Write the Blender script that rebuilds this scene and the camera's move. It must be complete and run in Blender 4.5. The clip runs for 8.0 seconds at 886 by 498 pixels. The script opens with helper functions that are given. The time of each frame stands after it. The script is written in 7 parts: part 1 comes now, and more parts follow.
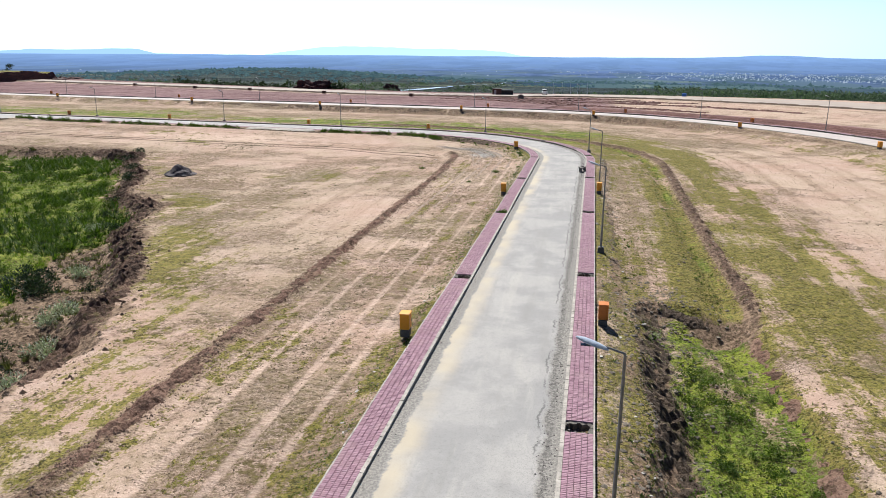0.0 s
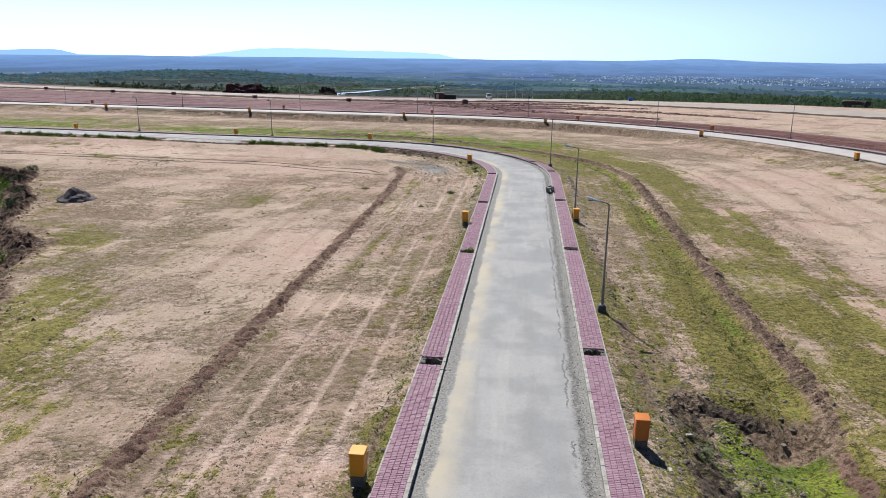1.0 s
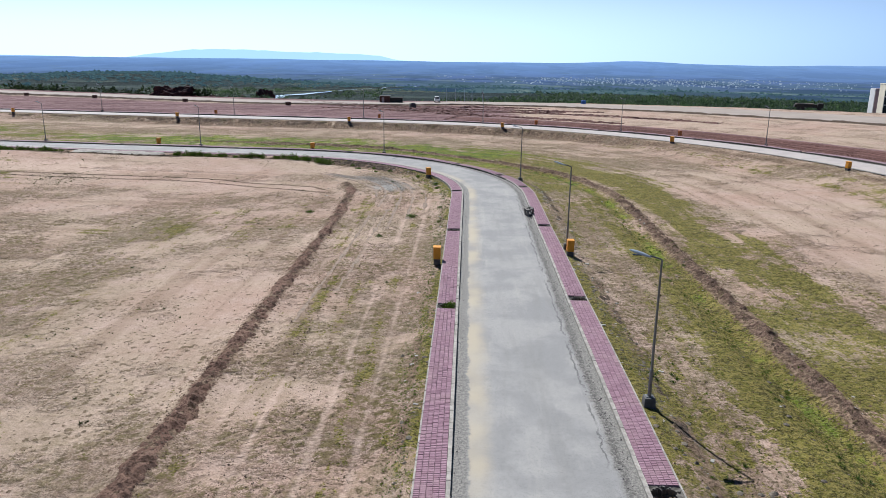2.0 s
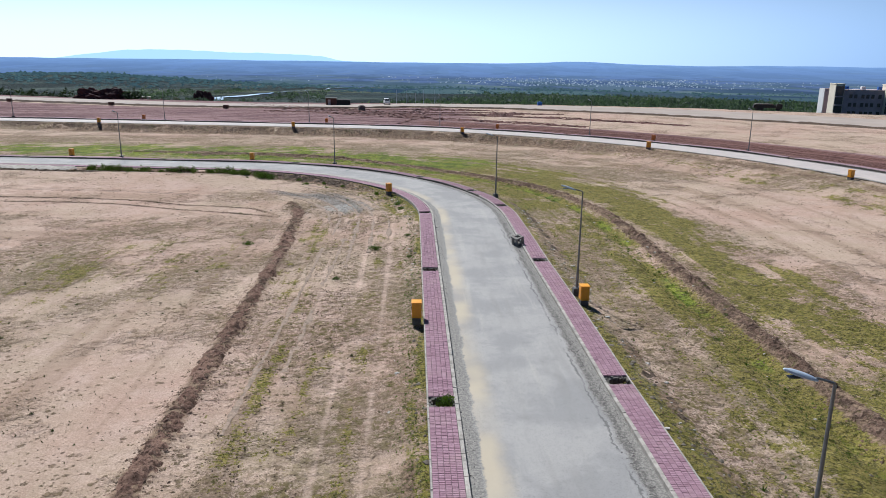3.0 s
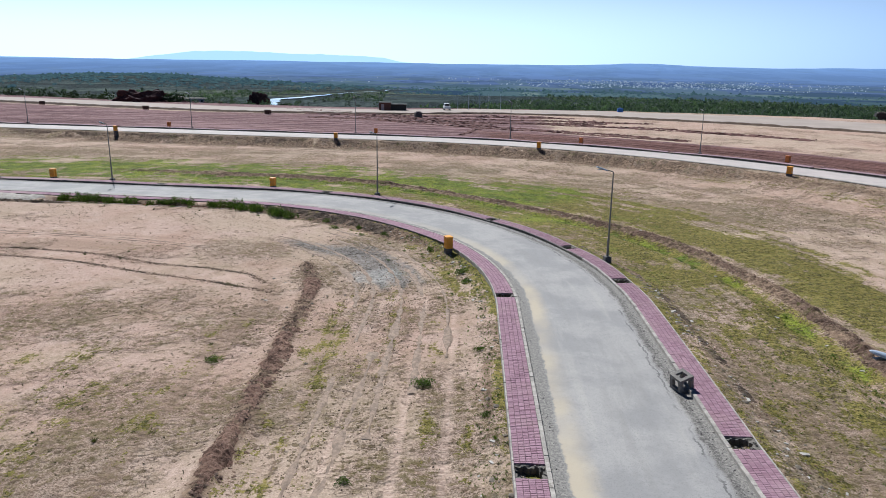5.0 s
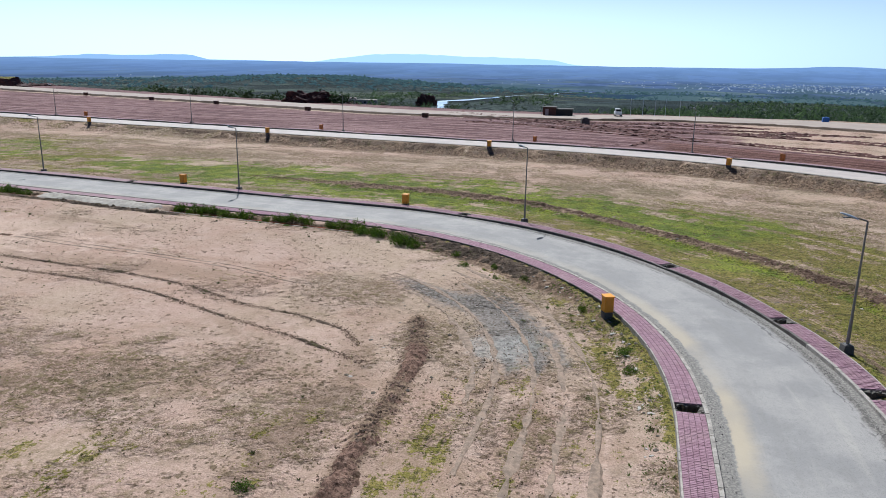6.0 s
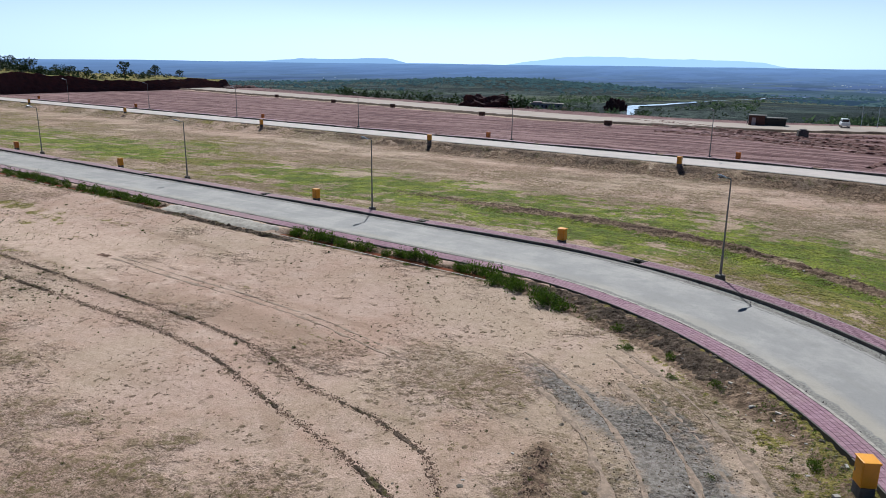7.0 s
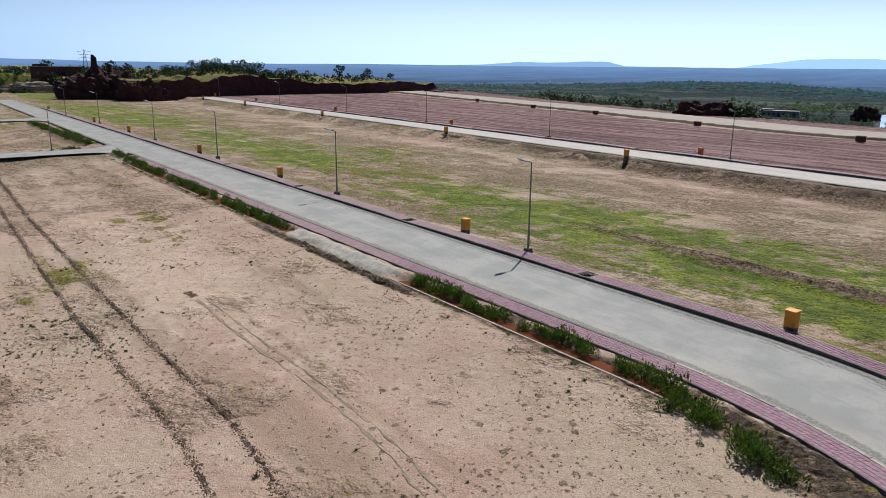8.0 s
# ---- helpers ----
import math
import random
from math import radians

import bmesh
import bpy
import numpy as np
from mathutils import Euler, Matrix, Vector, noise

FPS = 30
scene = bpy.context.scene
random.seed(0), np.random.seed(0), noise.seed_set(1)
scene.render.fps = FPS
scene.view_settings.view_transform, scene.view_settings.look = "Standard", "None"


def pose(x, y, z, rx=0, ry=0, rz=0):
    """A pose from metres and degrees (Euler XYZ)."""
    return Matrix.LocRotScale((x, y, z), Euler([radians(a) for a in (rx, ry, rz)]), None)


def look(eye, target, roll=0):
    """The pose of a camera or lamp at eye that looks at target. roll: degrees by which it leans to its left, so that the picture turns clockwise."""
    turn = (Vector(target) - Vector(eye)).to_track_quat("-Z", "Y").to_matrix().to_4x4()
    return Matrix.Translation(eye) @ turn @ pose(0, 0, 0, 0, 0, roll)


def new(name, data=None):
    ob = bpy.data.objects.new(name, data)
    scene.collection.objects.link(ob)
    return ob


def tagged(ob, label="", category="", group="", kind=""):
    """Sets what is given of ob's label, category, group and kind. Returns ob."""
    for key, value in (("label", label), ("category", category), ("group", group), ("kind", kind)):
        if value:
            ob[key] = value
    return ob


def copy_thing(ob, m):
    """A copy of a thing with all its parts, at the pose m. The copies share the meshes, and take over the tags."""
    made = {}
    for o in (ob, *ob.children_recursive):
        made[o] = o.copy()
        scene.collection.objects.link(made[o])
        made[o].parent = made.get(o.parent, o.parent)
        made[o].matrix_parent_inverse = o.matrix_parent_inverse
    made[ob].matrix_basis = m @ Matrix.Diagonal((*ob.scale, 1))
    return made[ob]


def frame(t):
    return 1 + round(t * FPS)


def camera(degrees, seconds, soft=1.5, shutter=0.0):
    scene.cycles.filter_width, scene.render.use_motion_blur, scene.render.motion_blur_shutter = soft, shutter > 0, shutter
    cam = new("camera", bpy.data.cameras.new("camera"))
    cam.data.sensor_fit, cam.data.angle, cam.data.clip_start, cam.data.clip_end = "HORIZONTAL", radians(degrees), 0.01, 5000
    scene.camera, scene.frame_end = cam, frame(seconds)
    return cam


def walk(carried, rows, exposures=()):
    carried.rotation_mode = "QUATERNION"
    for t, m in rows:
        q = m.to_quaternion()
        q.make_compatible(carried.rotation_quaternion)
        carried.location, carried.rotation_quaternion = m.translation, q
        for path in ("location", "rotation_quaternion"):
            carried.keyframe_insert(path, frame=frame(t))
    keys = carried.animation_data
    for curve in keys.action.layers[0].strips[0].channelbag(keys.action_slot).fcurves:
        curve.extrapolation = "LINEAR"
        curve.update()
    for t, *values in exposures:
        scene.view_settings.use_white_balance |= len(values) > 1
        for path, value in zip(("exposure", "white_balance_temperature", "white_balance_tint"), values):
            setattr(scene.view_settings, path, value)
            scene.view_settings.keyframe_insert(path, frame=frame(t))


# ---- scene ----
cam = camera(63.4, 8.0, soft=0.55)
METRES, EYE, TILT, LEAN, TURN = 106.9, 14.4, -0.34, -1.56, 11.88
ROWS = [
    (0.0, 0.0, 0.0, -0.0028, -0.3, -14.72, 1.15),
    (0.5, -0.0047, 0.0608, -0.0014, -2.81, -14.66, 1.03),
    (1.0, -0.0085, 0.1217, -0.0004, -5.23, -14.64, 0.97),
    (1.5, -0.0113, 0.1827, -0.001, -7.58, -14.6, 0.9),
    (3.0, -0.0087, 0.3647, -0.0038, -14.2, -14.6, 0.87),
    (3.5, -0.0031, 0.4219, -0.0045, -15.89, -14.59, 0.9),
    (4.0, 0.0054, 0.4795, -0.0049, -16.18, -14.58, 0.82),
    (5.5, 0.0429, 0.6591, -0.0077, -3.19, -14.22, 0.71),
    (6.0, 0.0524, 0.7219, -0.0095, 3.69, -14.03, 0.65),
    (6.5, 0.0568, 0.7866, -0.0098, 10.84, -13.86, 0.65),
    (7.0, 0.0552, 0.8533, -0.0105, 18.45, -13.63, 0.66),
    (7.5, 0.0466, 0.9215, -0.0103, 26.8, -13.42, 0.62),
    (8.0, 0.0287, 0.9909, -0.0101, 35.12, -13.19, 0.5),
]
walk(cam, [(t, pose(0, 0, EYE, TILT, LEAN, TURN) @ pose(METRES * x, METRES * y, METRES * z, 90 + pitch, roll, yaw)) for t, x, y, z, yaw, pitch, roll in ROWS],
     [(0.0, 0.75, 5800, 11), (0.5, 0.60, 5700, 11), (1.0, 0.49, 5580, 11), (1.5, 0.40, 5500, 11), (3.0, 0.38, 5450, 11), (5.5, 0.39, 5450, 11), (6.5, 0.26, 5420, 10), (8.0, 0.15, 5680, 9)])

# ---- world, sun, exposure ----
SUN_EL, SUN_AZ = 51.0, -28.5      # degrees up; degrees from +y towards +x
world = bpy.data.worlds.new("world")
scene.world = world
world.use_nodes = True
sky = world.node_tree.nodes.new("ShaderNodeTexSky")
sky.sky_type, sky.sun_disc = "NISHITA", False
sky.sun_elevation, sky.sun_rotation = radians(SUN_EL), radians(SUN_AZ)
sky.altitude, sky.air_density, sky.dust_density, sky.ozone_density = 1500, 1.0, 0.05, 5.0
back = world.node_tree.nodes["Background"]
# pale haze that thickens evenly towards the horizon
nt = world.node_tree
aim, split, veil, blend = (nt.nodes.new(k) for k in ("ShaderNodeTexCoord", "ShaderNodeSeparateXYZ", "ShaderNodeMapRange", "ShaderNodeMix"))
nt.links.new(aim.outputs["Generated"], split.inputs[0])
nt.links.new(split.outputs[2], veil.inputs[0])
veil.interpolation_type = "SMOOTHSTEP"
for i, v in enumerate((0.0, 0.20, 0.84, 0.0)):
    veil.inputs[i + 1].default_value = v
blend.data_type = "RGBA"
nt.links.new(veil.outputs[0], blend.inputs[0])
nt.links.new(sky.outputs[0], blend.inputs[6])
# the haze is whiter and brighter towards the sun, bluer away from it
glow, near_sun, tinted = (nt.nodes.new(k) for k in ("ShaderNodeVectorMath", "ShaderNodeMapRange", "ShaderNodeMix"))
glow.operation, tinted.data_type = "DOT_PRODUCT", "RGBA"
nt.links.new(aim.outputs["Generated"], glow.inputs[0])
glow.inputs[1].default_value = (math.sin(radians(SUN_AZ)) * math.cos(radians(SUN_EL)), math.cos(radians(SUN_AZ)) * math.cos(radians(SUN_EL)), math.sin(radians(SUN_EL)))
nt.links.new(glow.outputs["Value"], near_sun.inputs[0])
for i, v in enumerate((0.22, 0.66, 0.0, 1.0)):
    near_sun.inputs[i + 1].default_value = v
nt.links.new(near_sun.outputs[0], tinted.inputs[0])
tinted.inputs[6].default_value, tinted.inputs[7].default_value = (6.6, 11.0, 17.6, 1), (32.0, 37.8, 44.0, 1)
nt.links.new(tinted.outputs[2], blend.inputs[7])
nt.links.new(blend.outputs[2], back.inputs[0])
back.inputs[1].default_value = 0.030
sun = new("sun", bpy.data.lights.new("sun", "SUN"))
sun.data.energy, sun.data.angle, sun.data.color = 5.0, radians(0.5), (1.0, 0.93, 0.80)
sun.matrix_world = look((0, 0, 0), (math.sin(radians(SUN_AZ)) * -math.cos(radians(SUN_EL)), -math.cos(radians(SUN_AZ)) * math.cos(radians(SUN_EL)), -math.sin(radians(SUN_EL))))

# ---- materials ----
class Tree:
    """A node tree under construction."""

    def __init__(self, name, rough=0.9, spec=0.3, metal=0.0):
        self.mat = bpy.data.materials.new(name)
        self.mat.use_nodes = True
        self.t = self.mat.node_tree
        self.b = self.t.nodes["Principled BSDF"]
        self.b.inputs["Roughness"].default_value = rough
        self.b.inputs["Specular IOR Level"].default_value = spec
        self.b.inputs["Metallic"].default_value = metal

    def put(self, sock, v):
        if v is None:
            return
        if isinstance(v, bpy.types.NodeSocket):
            self.t.links.new(v, sock)
        elif isinstance(v, tuple) and len(v) == 3 and len(sock.default_value) == 4:
            sock.default_value = (*v, 1)
        else:
            sock.default_value = v

    def place(self):
        return self.t.nodes.new("ShaderNodeNewGeometry").outputs["Position"]

    def attr(self, name):
        n = self.t.nodes.new("ShaderNodeAttribute")
        n.attribute_name = name
        return n.outputs["Fac"]

    def rgb(self, name):
        n = self.t.nodes.new("ShaderNodeAttribute")
        n.attribute_name = name
        s = self.t.nodes.new("ShaderNodeSeparateColor")
        self.t.links.new(n.outputs["Color"], s.inputs[0])
        return s.outputs[0], s.outputs[1], s.outputs[2]

    def scaled(self, v, k):
        n = self.t.nodes.new("ShaderNodeVectorMath")
        n.operation = "MULTIPLY"
        self.put(n.inputs[0], v)
        n.inputs[1].default_value = k
        return n.outputs[0]

    def noise(self, scale, detail=4, rough=0.6, v=None, warp=0.0):
        n = self.t.nodes.new("ShaderNodeTexNoise")
        n.inputs["Scale"].default_value, n.inputs["Detail"].default_value = scale, detail
        n.inputs["Roughness"].default_value, n.inputs["Distortion"].default_value = rough, warp
        self.put(n.inputs["Vector"], v if v is not None else self.place())
        return n.outputs["Fac"]

    def cells(self, scale, v=None, out="Color", feature="F1"):
        n = self.t.nodes.new("ShaderNodeTexVoronoi")
        n.feature = feature
        n.inputs["Scale"].default_value = scale
        self.put(n.inputs["Vector"], v if v is not None else self.place())
        return n.outputs[out]

    def dots(self, scale, cover, v=None):
        """Separate small spots, as many of them as cover says."""
        n = self.t.nodes.new("ShaderNodeTexVoronoi")
        n.inputs["Scale"].default_value = scale
        self.put(n.inputs["Vector"], v if v is not None else self.place())
        pick = self.t.nodes.new("ShaderNodeSeparateColor")
        self.put(pick.inputs[0], n.outputs["Color"])
        ragged = self.math("ADD", n.outputs["Distance"], self.math("MULTIPLY", self.math("SUBTRACT", self.noise(scale * 3.2, 4, 0.75), 0.5), 1.1))
        size = self.math("MULTIPLY", pick.outputs[1], 0.22)
        near = self.ramp(self.math("SUBTRACT", ragged, size), 0.24, 0.12)
        return self.math("MULTIPLY", near, self.ramp(self.math("SUBTRACT", cover, pick.outputs[0]), -0.04, 0.04))

    def ramp(self, v, lo, hi, a=0.0, b=1.0):
        n = self.t.nodes.new("ShaderNodeMapRange")
        n.interpolation_type = "SMOOTHSTEP"
        self.put(n.inputs[0], v)
        for i, x in enumerate((lo, hi, a, b)):
            self.put(n.inputs[i + 1], x)
        return n.outputs[0]

    def math(self, op, a, b=None):
        n = self.t.nodes.new("ShaderNodeMath")
        n.operation = op
        self.put(n.inputs[0], a)
        self.put(n.inputs[1], b)
        return n.outputs[0]

    def mix(self, f, a, b, mode="MIX"):
        n = self.t.nodes.new("ShaderNodeMix")
        n.data_type, n.blend_type = "RGBA", mode
        self.put(n.inputs[0], f)
        self.put(n.inputs[6], a)
        self.put(n.inputs[7], b)
        return n.outputs[2]

    def bump(self, h, strength=0.4, dist=0.05, under=None):
        n = self.t.nodes.new("ShaderNodeBump")
        n.inputs["Strength"].default_value, n.inputs["Distance"].default_value = strength, dist
        self.put(n.inputs["Height"], h)
        if under is not None:
            self.t.links.new(under, n.inputs["Normal"])
        return n.outputs[0]

    def done(self, colour, normal=None, rough=None):
        self.put(self.b.inputs["Base Color"], colour)
        self.put(self.b.inputs["Normal"], normal)
        self.put(self.b.inputs["Roughness"], rough)
        return self.mat


def simple(name, colour, rough=0.7, var=0.25, scale=3.0, metal=0.0, spec=0.4, bump=0.15, dirt=None):
    """One colour with stains at two scales and a fine relief."""
    k = Tree(name, rough, spec, metal)
    a, b = k.noise(scale, 5), k.noise(scale * 12, 3)
    dark = tuple(c * (1 - var) for c in colour)
    c = k.mix(k.ramp(a, 0.3, 0.7), dark, colour)
    c = k.mix(k.ramp(b, 0.35, 0.75, 0, 0.35), c, tuple(c0 * (1 - 1.4 * var) for c0 in colour))
    if dirt:
        c = k.mix(k.ramp(k.noise(scale * 2.2, 6, 0.7), 0.52, 0.72, 0, 0.7), c, dirt)
    return k.done(c, k.bump(b, bump, 0.02), k.ramp(a, 0.2, 0.8, rough * 0.85, min(1, rough * 1.1)))


def ground_material():
    k = Tree("earth", 0.95, 0.12)
    grass, red, gravel = k.rgb("zone_a")
    dark, valley, bare = k.rgb("zone_b")
    lush, streak, track = k.rgb("zone_c")
    way = k.t.nodes.new("ShaderNodeAttribute")
    way.attribute_name = "course"
    big, mid, fine = k.noise(0.045, 4, 0.55), k.noise(0.35, 5, 0.65), k.noise(3.0, 7, 0.75)
    grit = k.noise(15, 3, 0.7)
    drawn = k.noise(1.1, 6, 0.7, way.outputs["Vector"])
    rough = k.ramp(k.math("SUBTRACT", k.math("ADD", k.noise(0.15, 6, 0.66), k.math("MULTIPLY", streak, 0.12)), k.math("MULTIPLY", bare, 0.13)), 0.42, 0.64)
    soil = k.mix(k.ramp(big, 0.42, 0.58), (0.422, 0.288, 0.220), (0.420, 0.322, 0.238))
    soil = k.mix(k.ramp(mid, 0.44, 0.66), soil, (0.480, 0.356, 0.285))
    soil = k.mix(k.ramp(drawn, 0.52, 0.70, 0, 0.5), soil, (0.32, 0.205, 0.150))
    soil = k.mix(k.ramp(drawn, 0.30, 0.44, 0.5, 0), soil, (0.545, 0.405, 0.315))
    # smooth baked crust between the rough stretches
    crust = k.math("MULTIPLY", k.ramp(k.noise(0.14, 6, 0.68), 0.42, 0.64), k.ramp(rough, 0, 1, 0.75, 0.2))
    soil = k.mix(crust, soil, k.mix(k.ramp(big, 0.42, 0.58), (0.465, 0.334, 0.268), (0.460, 0.352, 0.262)))
    # lumps, spots and grains, thick where the surface is rough
    lumps = k.noise(2.0, 3, 0.58)
    # dark and pale tints stand for the lumps' shaded and lit sides
    soil = k.mix(k.math("MULTIPLY", k.ramp(lumps, 0.50, 0.60, 0, 0.7), k.ramp(rough, 0, 1, 0.12, 0.9)), soil, (0.255, 0.172, 0.118))
    soil = k.mix(k.math("MULTIPLY", k.ramp(lumps, 0.36, 0.46, 0.7, 0), k.ramp(rough, 0, 1, 0.2, 1)), soil, (0.545, 0.405, 0.315))
    cover = k.math("MULTIPLY", k.ramp(k.noise(0.11, 6, 0.70), 0.44, 0.62, 0.05, 0.8), k.ramp(bare, 0, 1, 1, 0.3))
    spots = k.math("MAXIMUM", k.dots(2.6, cover), k.dots(5.5, k.math("MULTIPLY", cover, 0.8)))
    soil = k.mix(k.math("MULTIPLY", spots, 0.75), soil, k.mix(k.ramp(mid, 0.4, 0.6), (0.105, 0.078, 0.034), (0.125, 0.080, 0.048)))
    soil = k.mix(k.ramp(fine, 0.34, 0.42, 0.4, 0), soil, (0.60, 0.46, 0.365))
    crumb = k.math("MULTIPLY", k.ramp(k.noise(6.5, 4, 0.7), 0.56, 0.61, 0, 0.85), k.ramp(rough, 0, 1, 0.2, 0.9))
    soil = k.mix(crumb, soil, (0.13, 0.088, 0.052))
    soil = k.mix(k.math("MULTIPLY", k.ramp(grit, 0.51, 0.57, 0, 0.8), k.ramp(rough, 0, 1, 0.4, 1)), soil, (0.17, 0.118, 0.078))
    soil = k.mix(k.ramp(grit, 0.36, 0.44, 0.4, 0), soil, (0.62, 0.47, 0.385))
    # thin dry weeds over the bare soil
    weed = k.math("MULTIPLY", k.ramp(k.noise(0.5, 5, 0.7), 0.40, 0.54), k.ramp(k.noise(2.8, 4, 0.68), 0.47, 0.55))
    weed = k.math("MULTIPLY", weed, k.ramp(rough, 0.0, 1.0, 0.30, 0.9))
    weed = k.math("MULTIPLY", weed, k.ramp(bare, 0.0, 1.0, 1.0, 0.25))
    soil = k.mix(weed, soil, (0.145, 0.116, 0.042))
    # a grey-brown skin of dead stubble in wide, broken patches
    skin = k.math("MULTIPLY", k.ramp(k.noise(0.085, 7, 0.68), 0.43, 0.58), k.ramp(k.noise(1.7, 6, 0.78), 0.42, 0.56, 0.25, 0.8))
    skin = k.math("MULTIPLY", skin, k.ramp(bare, 0.0, 0.8, 0.85, 0.0))
    soil = k.mix(skin, soil, k.mix(k.ramp(k.noise(7, 5, 0.75), 0.42, 0.58), (0.215, 0.172, 0.098), (0.115, 0.088, 0.048)))
    soil = k.mix(k.ramp(streak, 0.52, 0.72, 0, 0.5), soil, (0.25, 0.175, 0.12))
    # pale wheel tracks with tread marks
    tread = k.noise(2.4, 4, 0.7, k.scaled(way.outputs["Vector"], (0.8, 55, 1)))
    worn = k.ramp(k.math("ADD", track, k.math("MULTIPLY", k.math("SUBTRACT", k.noise(0.7, 5, 0.7), 0.5), 1.1)), 0.35, 0.7, 0, 0.7)
    soil = k.mix(worn, soil, k.mix(k.ramp(tread, 0.42, 0.6), (0.59, 0.445, 0.355), (0.42, 0.30, 0.23)))
    # turf, dry or lush
    dry = k.mix(k.ramp(k.noise(2.2, 6, 0.7), 0.4, 0.62), (0.236, 0.193, 0.054), (0.142, 0.130, 0.021))
    wet = k.mix(k.ramp(k.noise(0.5, 5), 0.4, 0.62), (0.200, 0.240, 0.022), (0.095, 0.142, 0.014))
    turf = k.mix(k.ramp(k.math("ADD", lush, k.math("MULTIPLY", k.math("SUBTRACT", k.noise(0.6, 5, 0.7), 0.5), 0.8)), 0.34, 0.72), dry, wet)
    turf = k.mix(k.ramp(k.noise(1.6, 6, 0.8), 0.55, 0.60, 0, 0.8), turf, (0.058, 0.052, 0.018))
    turf = k.mix(k.ramp(k.noise(6, 5, 0.78), 0.51, 0.57, 0, 0.88), turf, (0.036, 0.036, 0.011))
    turf = k.mix(k.ramp(k.noise(20, 3, 0.7), 0.36, 0.48, 0.5, 0), turf, (0.38, 0.315, 0.15))
    patch = k.math("ADD", grass, k.math("MULTIPLY", k.math("SUBTRACT", k.noise(0.9, 7, 0.74), 0.5), 1.7))
    patch = k.math("ADD", patch, k.math("MULTIPLY", k.math("SUBTRACT", k.noise(7, 4, 0.7), 0.5), 1.25))
    patch = k.math("ADD", patch, k.math("MULTIPLY", k.math("SUBTRACT", streak, 0.5), 0.55))
    patch = k.math("ADD", patch, k.math("MULTIPLY", k.math("SUBTRACT", drawn, 0.5), 1.3))
    patch = k.math("SUBTRACT", patch, k.math("MULTIPLY", worn, 0.25))
    c = k.mix(k.ramp(patch, 0.41, 0.51), soil, turf)
    ploughed = k.noise(0.55, 7, 0.74, k.scaled(way.outputs["Vector"], (1, 0.5, 1)))
    rough_red = k.mix(k.ramp(ploughed, 0.42, 0.60), (0.100, 0.052, 0.052), (0.280, 0.180, 0.172))
    furrow = k.noise(1.0, 6, 0.72, k.scaled(way.outputs["Vector"], (1.6, 0.25, 1)))
    deep = k.mix(k.ramp(furrow, 0.42, 0.60), (0.070, 0.030, 0.024), (0.215, 0.118, 0.098))
    rough_red = k.mix(k.ramp(red, 0.86, 0.97), rough_red, deep)
    c = k.mix(k.ramp(k.math("ADD", red, k.math("MULTIPLY", k.math("SUBTRACT", mid, 0.5), 0.6)), 0.3, 0.6), c, rough_red)
    stone = k.mix(k.ramp(k.noise(5, 5, 0.75), 0.35, 0.65), (0.075, 0.071, 0.066), (0.25, 0.238, 0.222))
    loose = k.math("ADD", k.math("MULTIPLY", k.math("SUBTRACT", drawn, 0.5), 0.9), k.math("MULTIPLY", k.math("SUBTRACT", fine, 0.5), 1.3))
    c = k.mix(k.ramp(k.math("ADD", gravel, loose), 0.22, 0.85, 0, 0.8), c, stone)
    # washed-out cement on the gravel
    wash = k.ramp(k.math("ADD", k.attr("cement"), k.math("MULTIPLY", k.math("SUBTRACT", k.noise(0.9, 6, 0.75), 0.5), 1.4)), 0.36, 0.72, 0, 0.62)
    c = k.mix(wash, c, k.mix(k.ramp(k.noise(3.0, 5, 0.75), 0.40, 0.60), (0.40, 0.385, 0.35), (0.22, 0.215, 0.198)))
    clod = k.mix(k.ramp(fine, 0.38, 0.62), (0.088, 0.060, 0.038), (0.290, 0.202, 0.138))
    c = k.mix(k.ramp(k.math("ADD", dark, k.math("MULTIPLY", k.math("SUBTRACT", fine, 0.5), 1.0)), 0.35, 0.65), c, clod)
    # the valley: strips of fields, scrub and wet meadow, tinted blue for haze
    flat = k.scaled(k.place(), (0.0050, 0.0105, 0))
    sep = k.t.nodes.new("ShaderNodeSeparateColor")
    k.put(sep.inputs[0], k.cells(1.0, flat))
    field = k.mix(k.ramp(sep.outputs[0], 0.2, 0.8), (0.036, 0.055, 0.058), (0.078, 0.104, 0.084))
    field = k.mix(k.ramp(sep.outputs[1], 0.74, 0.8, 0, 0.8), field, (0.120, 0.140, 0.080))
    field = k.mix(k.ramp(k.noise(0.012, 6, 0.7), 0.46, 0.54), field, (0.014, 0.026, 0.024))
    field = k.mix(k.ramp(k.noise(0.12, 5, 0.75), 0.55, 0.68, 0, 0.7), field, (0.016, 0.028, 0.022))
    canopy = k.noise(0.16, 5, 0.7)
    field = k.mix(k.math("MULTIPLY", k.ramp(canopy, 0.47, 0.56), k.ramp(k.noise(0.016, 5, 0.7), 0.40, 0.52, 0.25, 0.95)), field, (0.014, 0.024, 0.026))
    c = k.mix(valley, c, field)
    n = k.bump(k.math("MULTIPLY", lumps, k.ramp(rough, 0, 1, 0.15, 1)), 1.0, 0.45)
    n = k.bump(spots, 1.0, 0.10, n)
    n = k.bump(k.math("MULTIPLY", fine, k.ramp(rough, 0, 1, 0.25, 1)), 1.0, 0.15, n)
    n = k.bump(k.math("MULTIPLY", canopy, valley), 1.0, 6.0, n)
    return k.done(c, k.bump(grit, 1.0, 0.05, n))


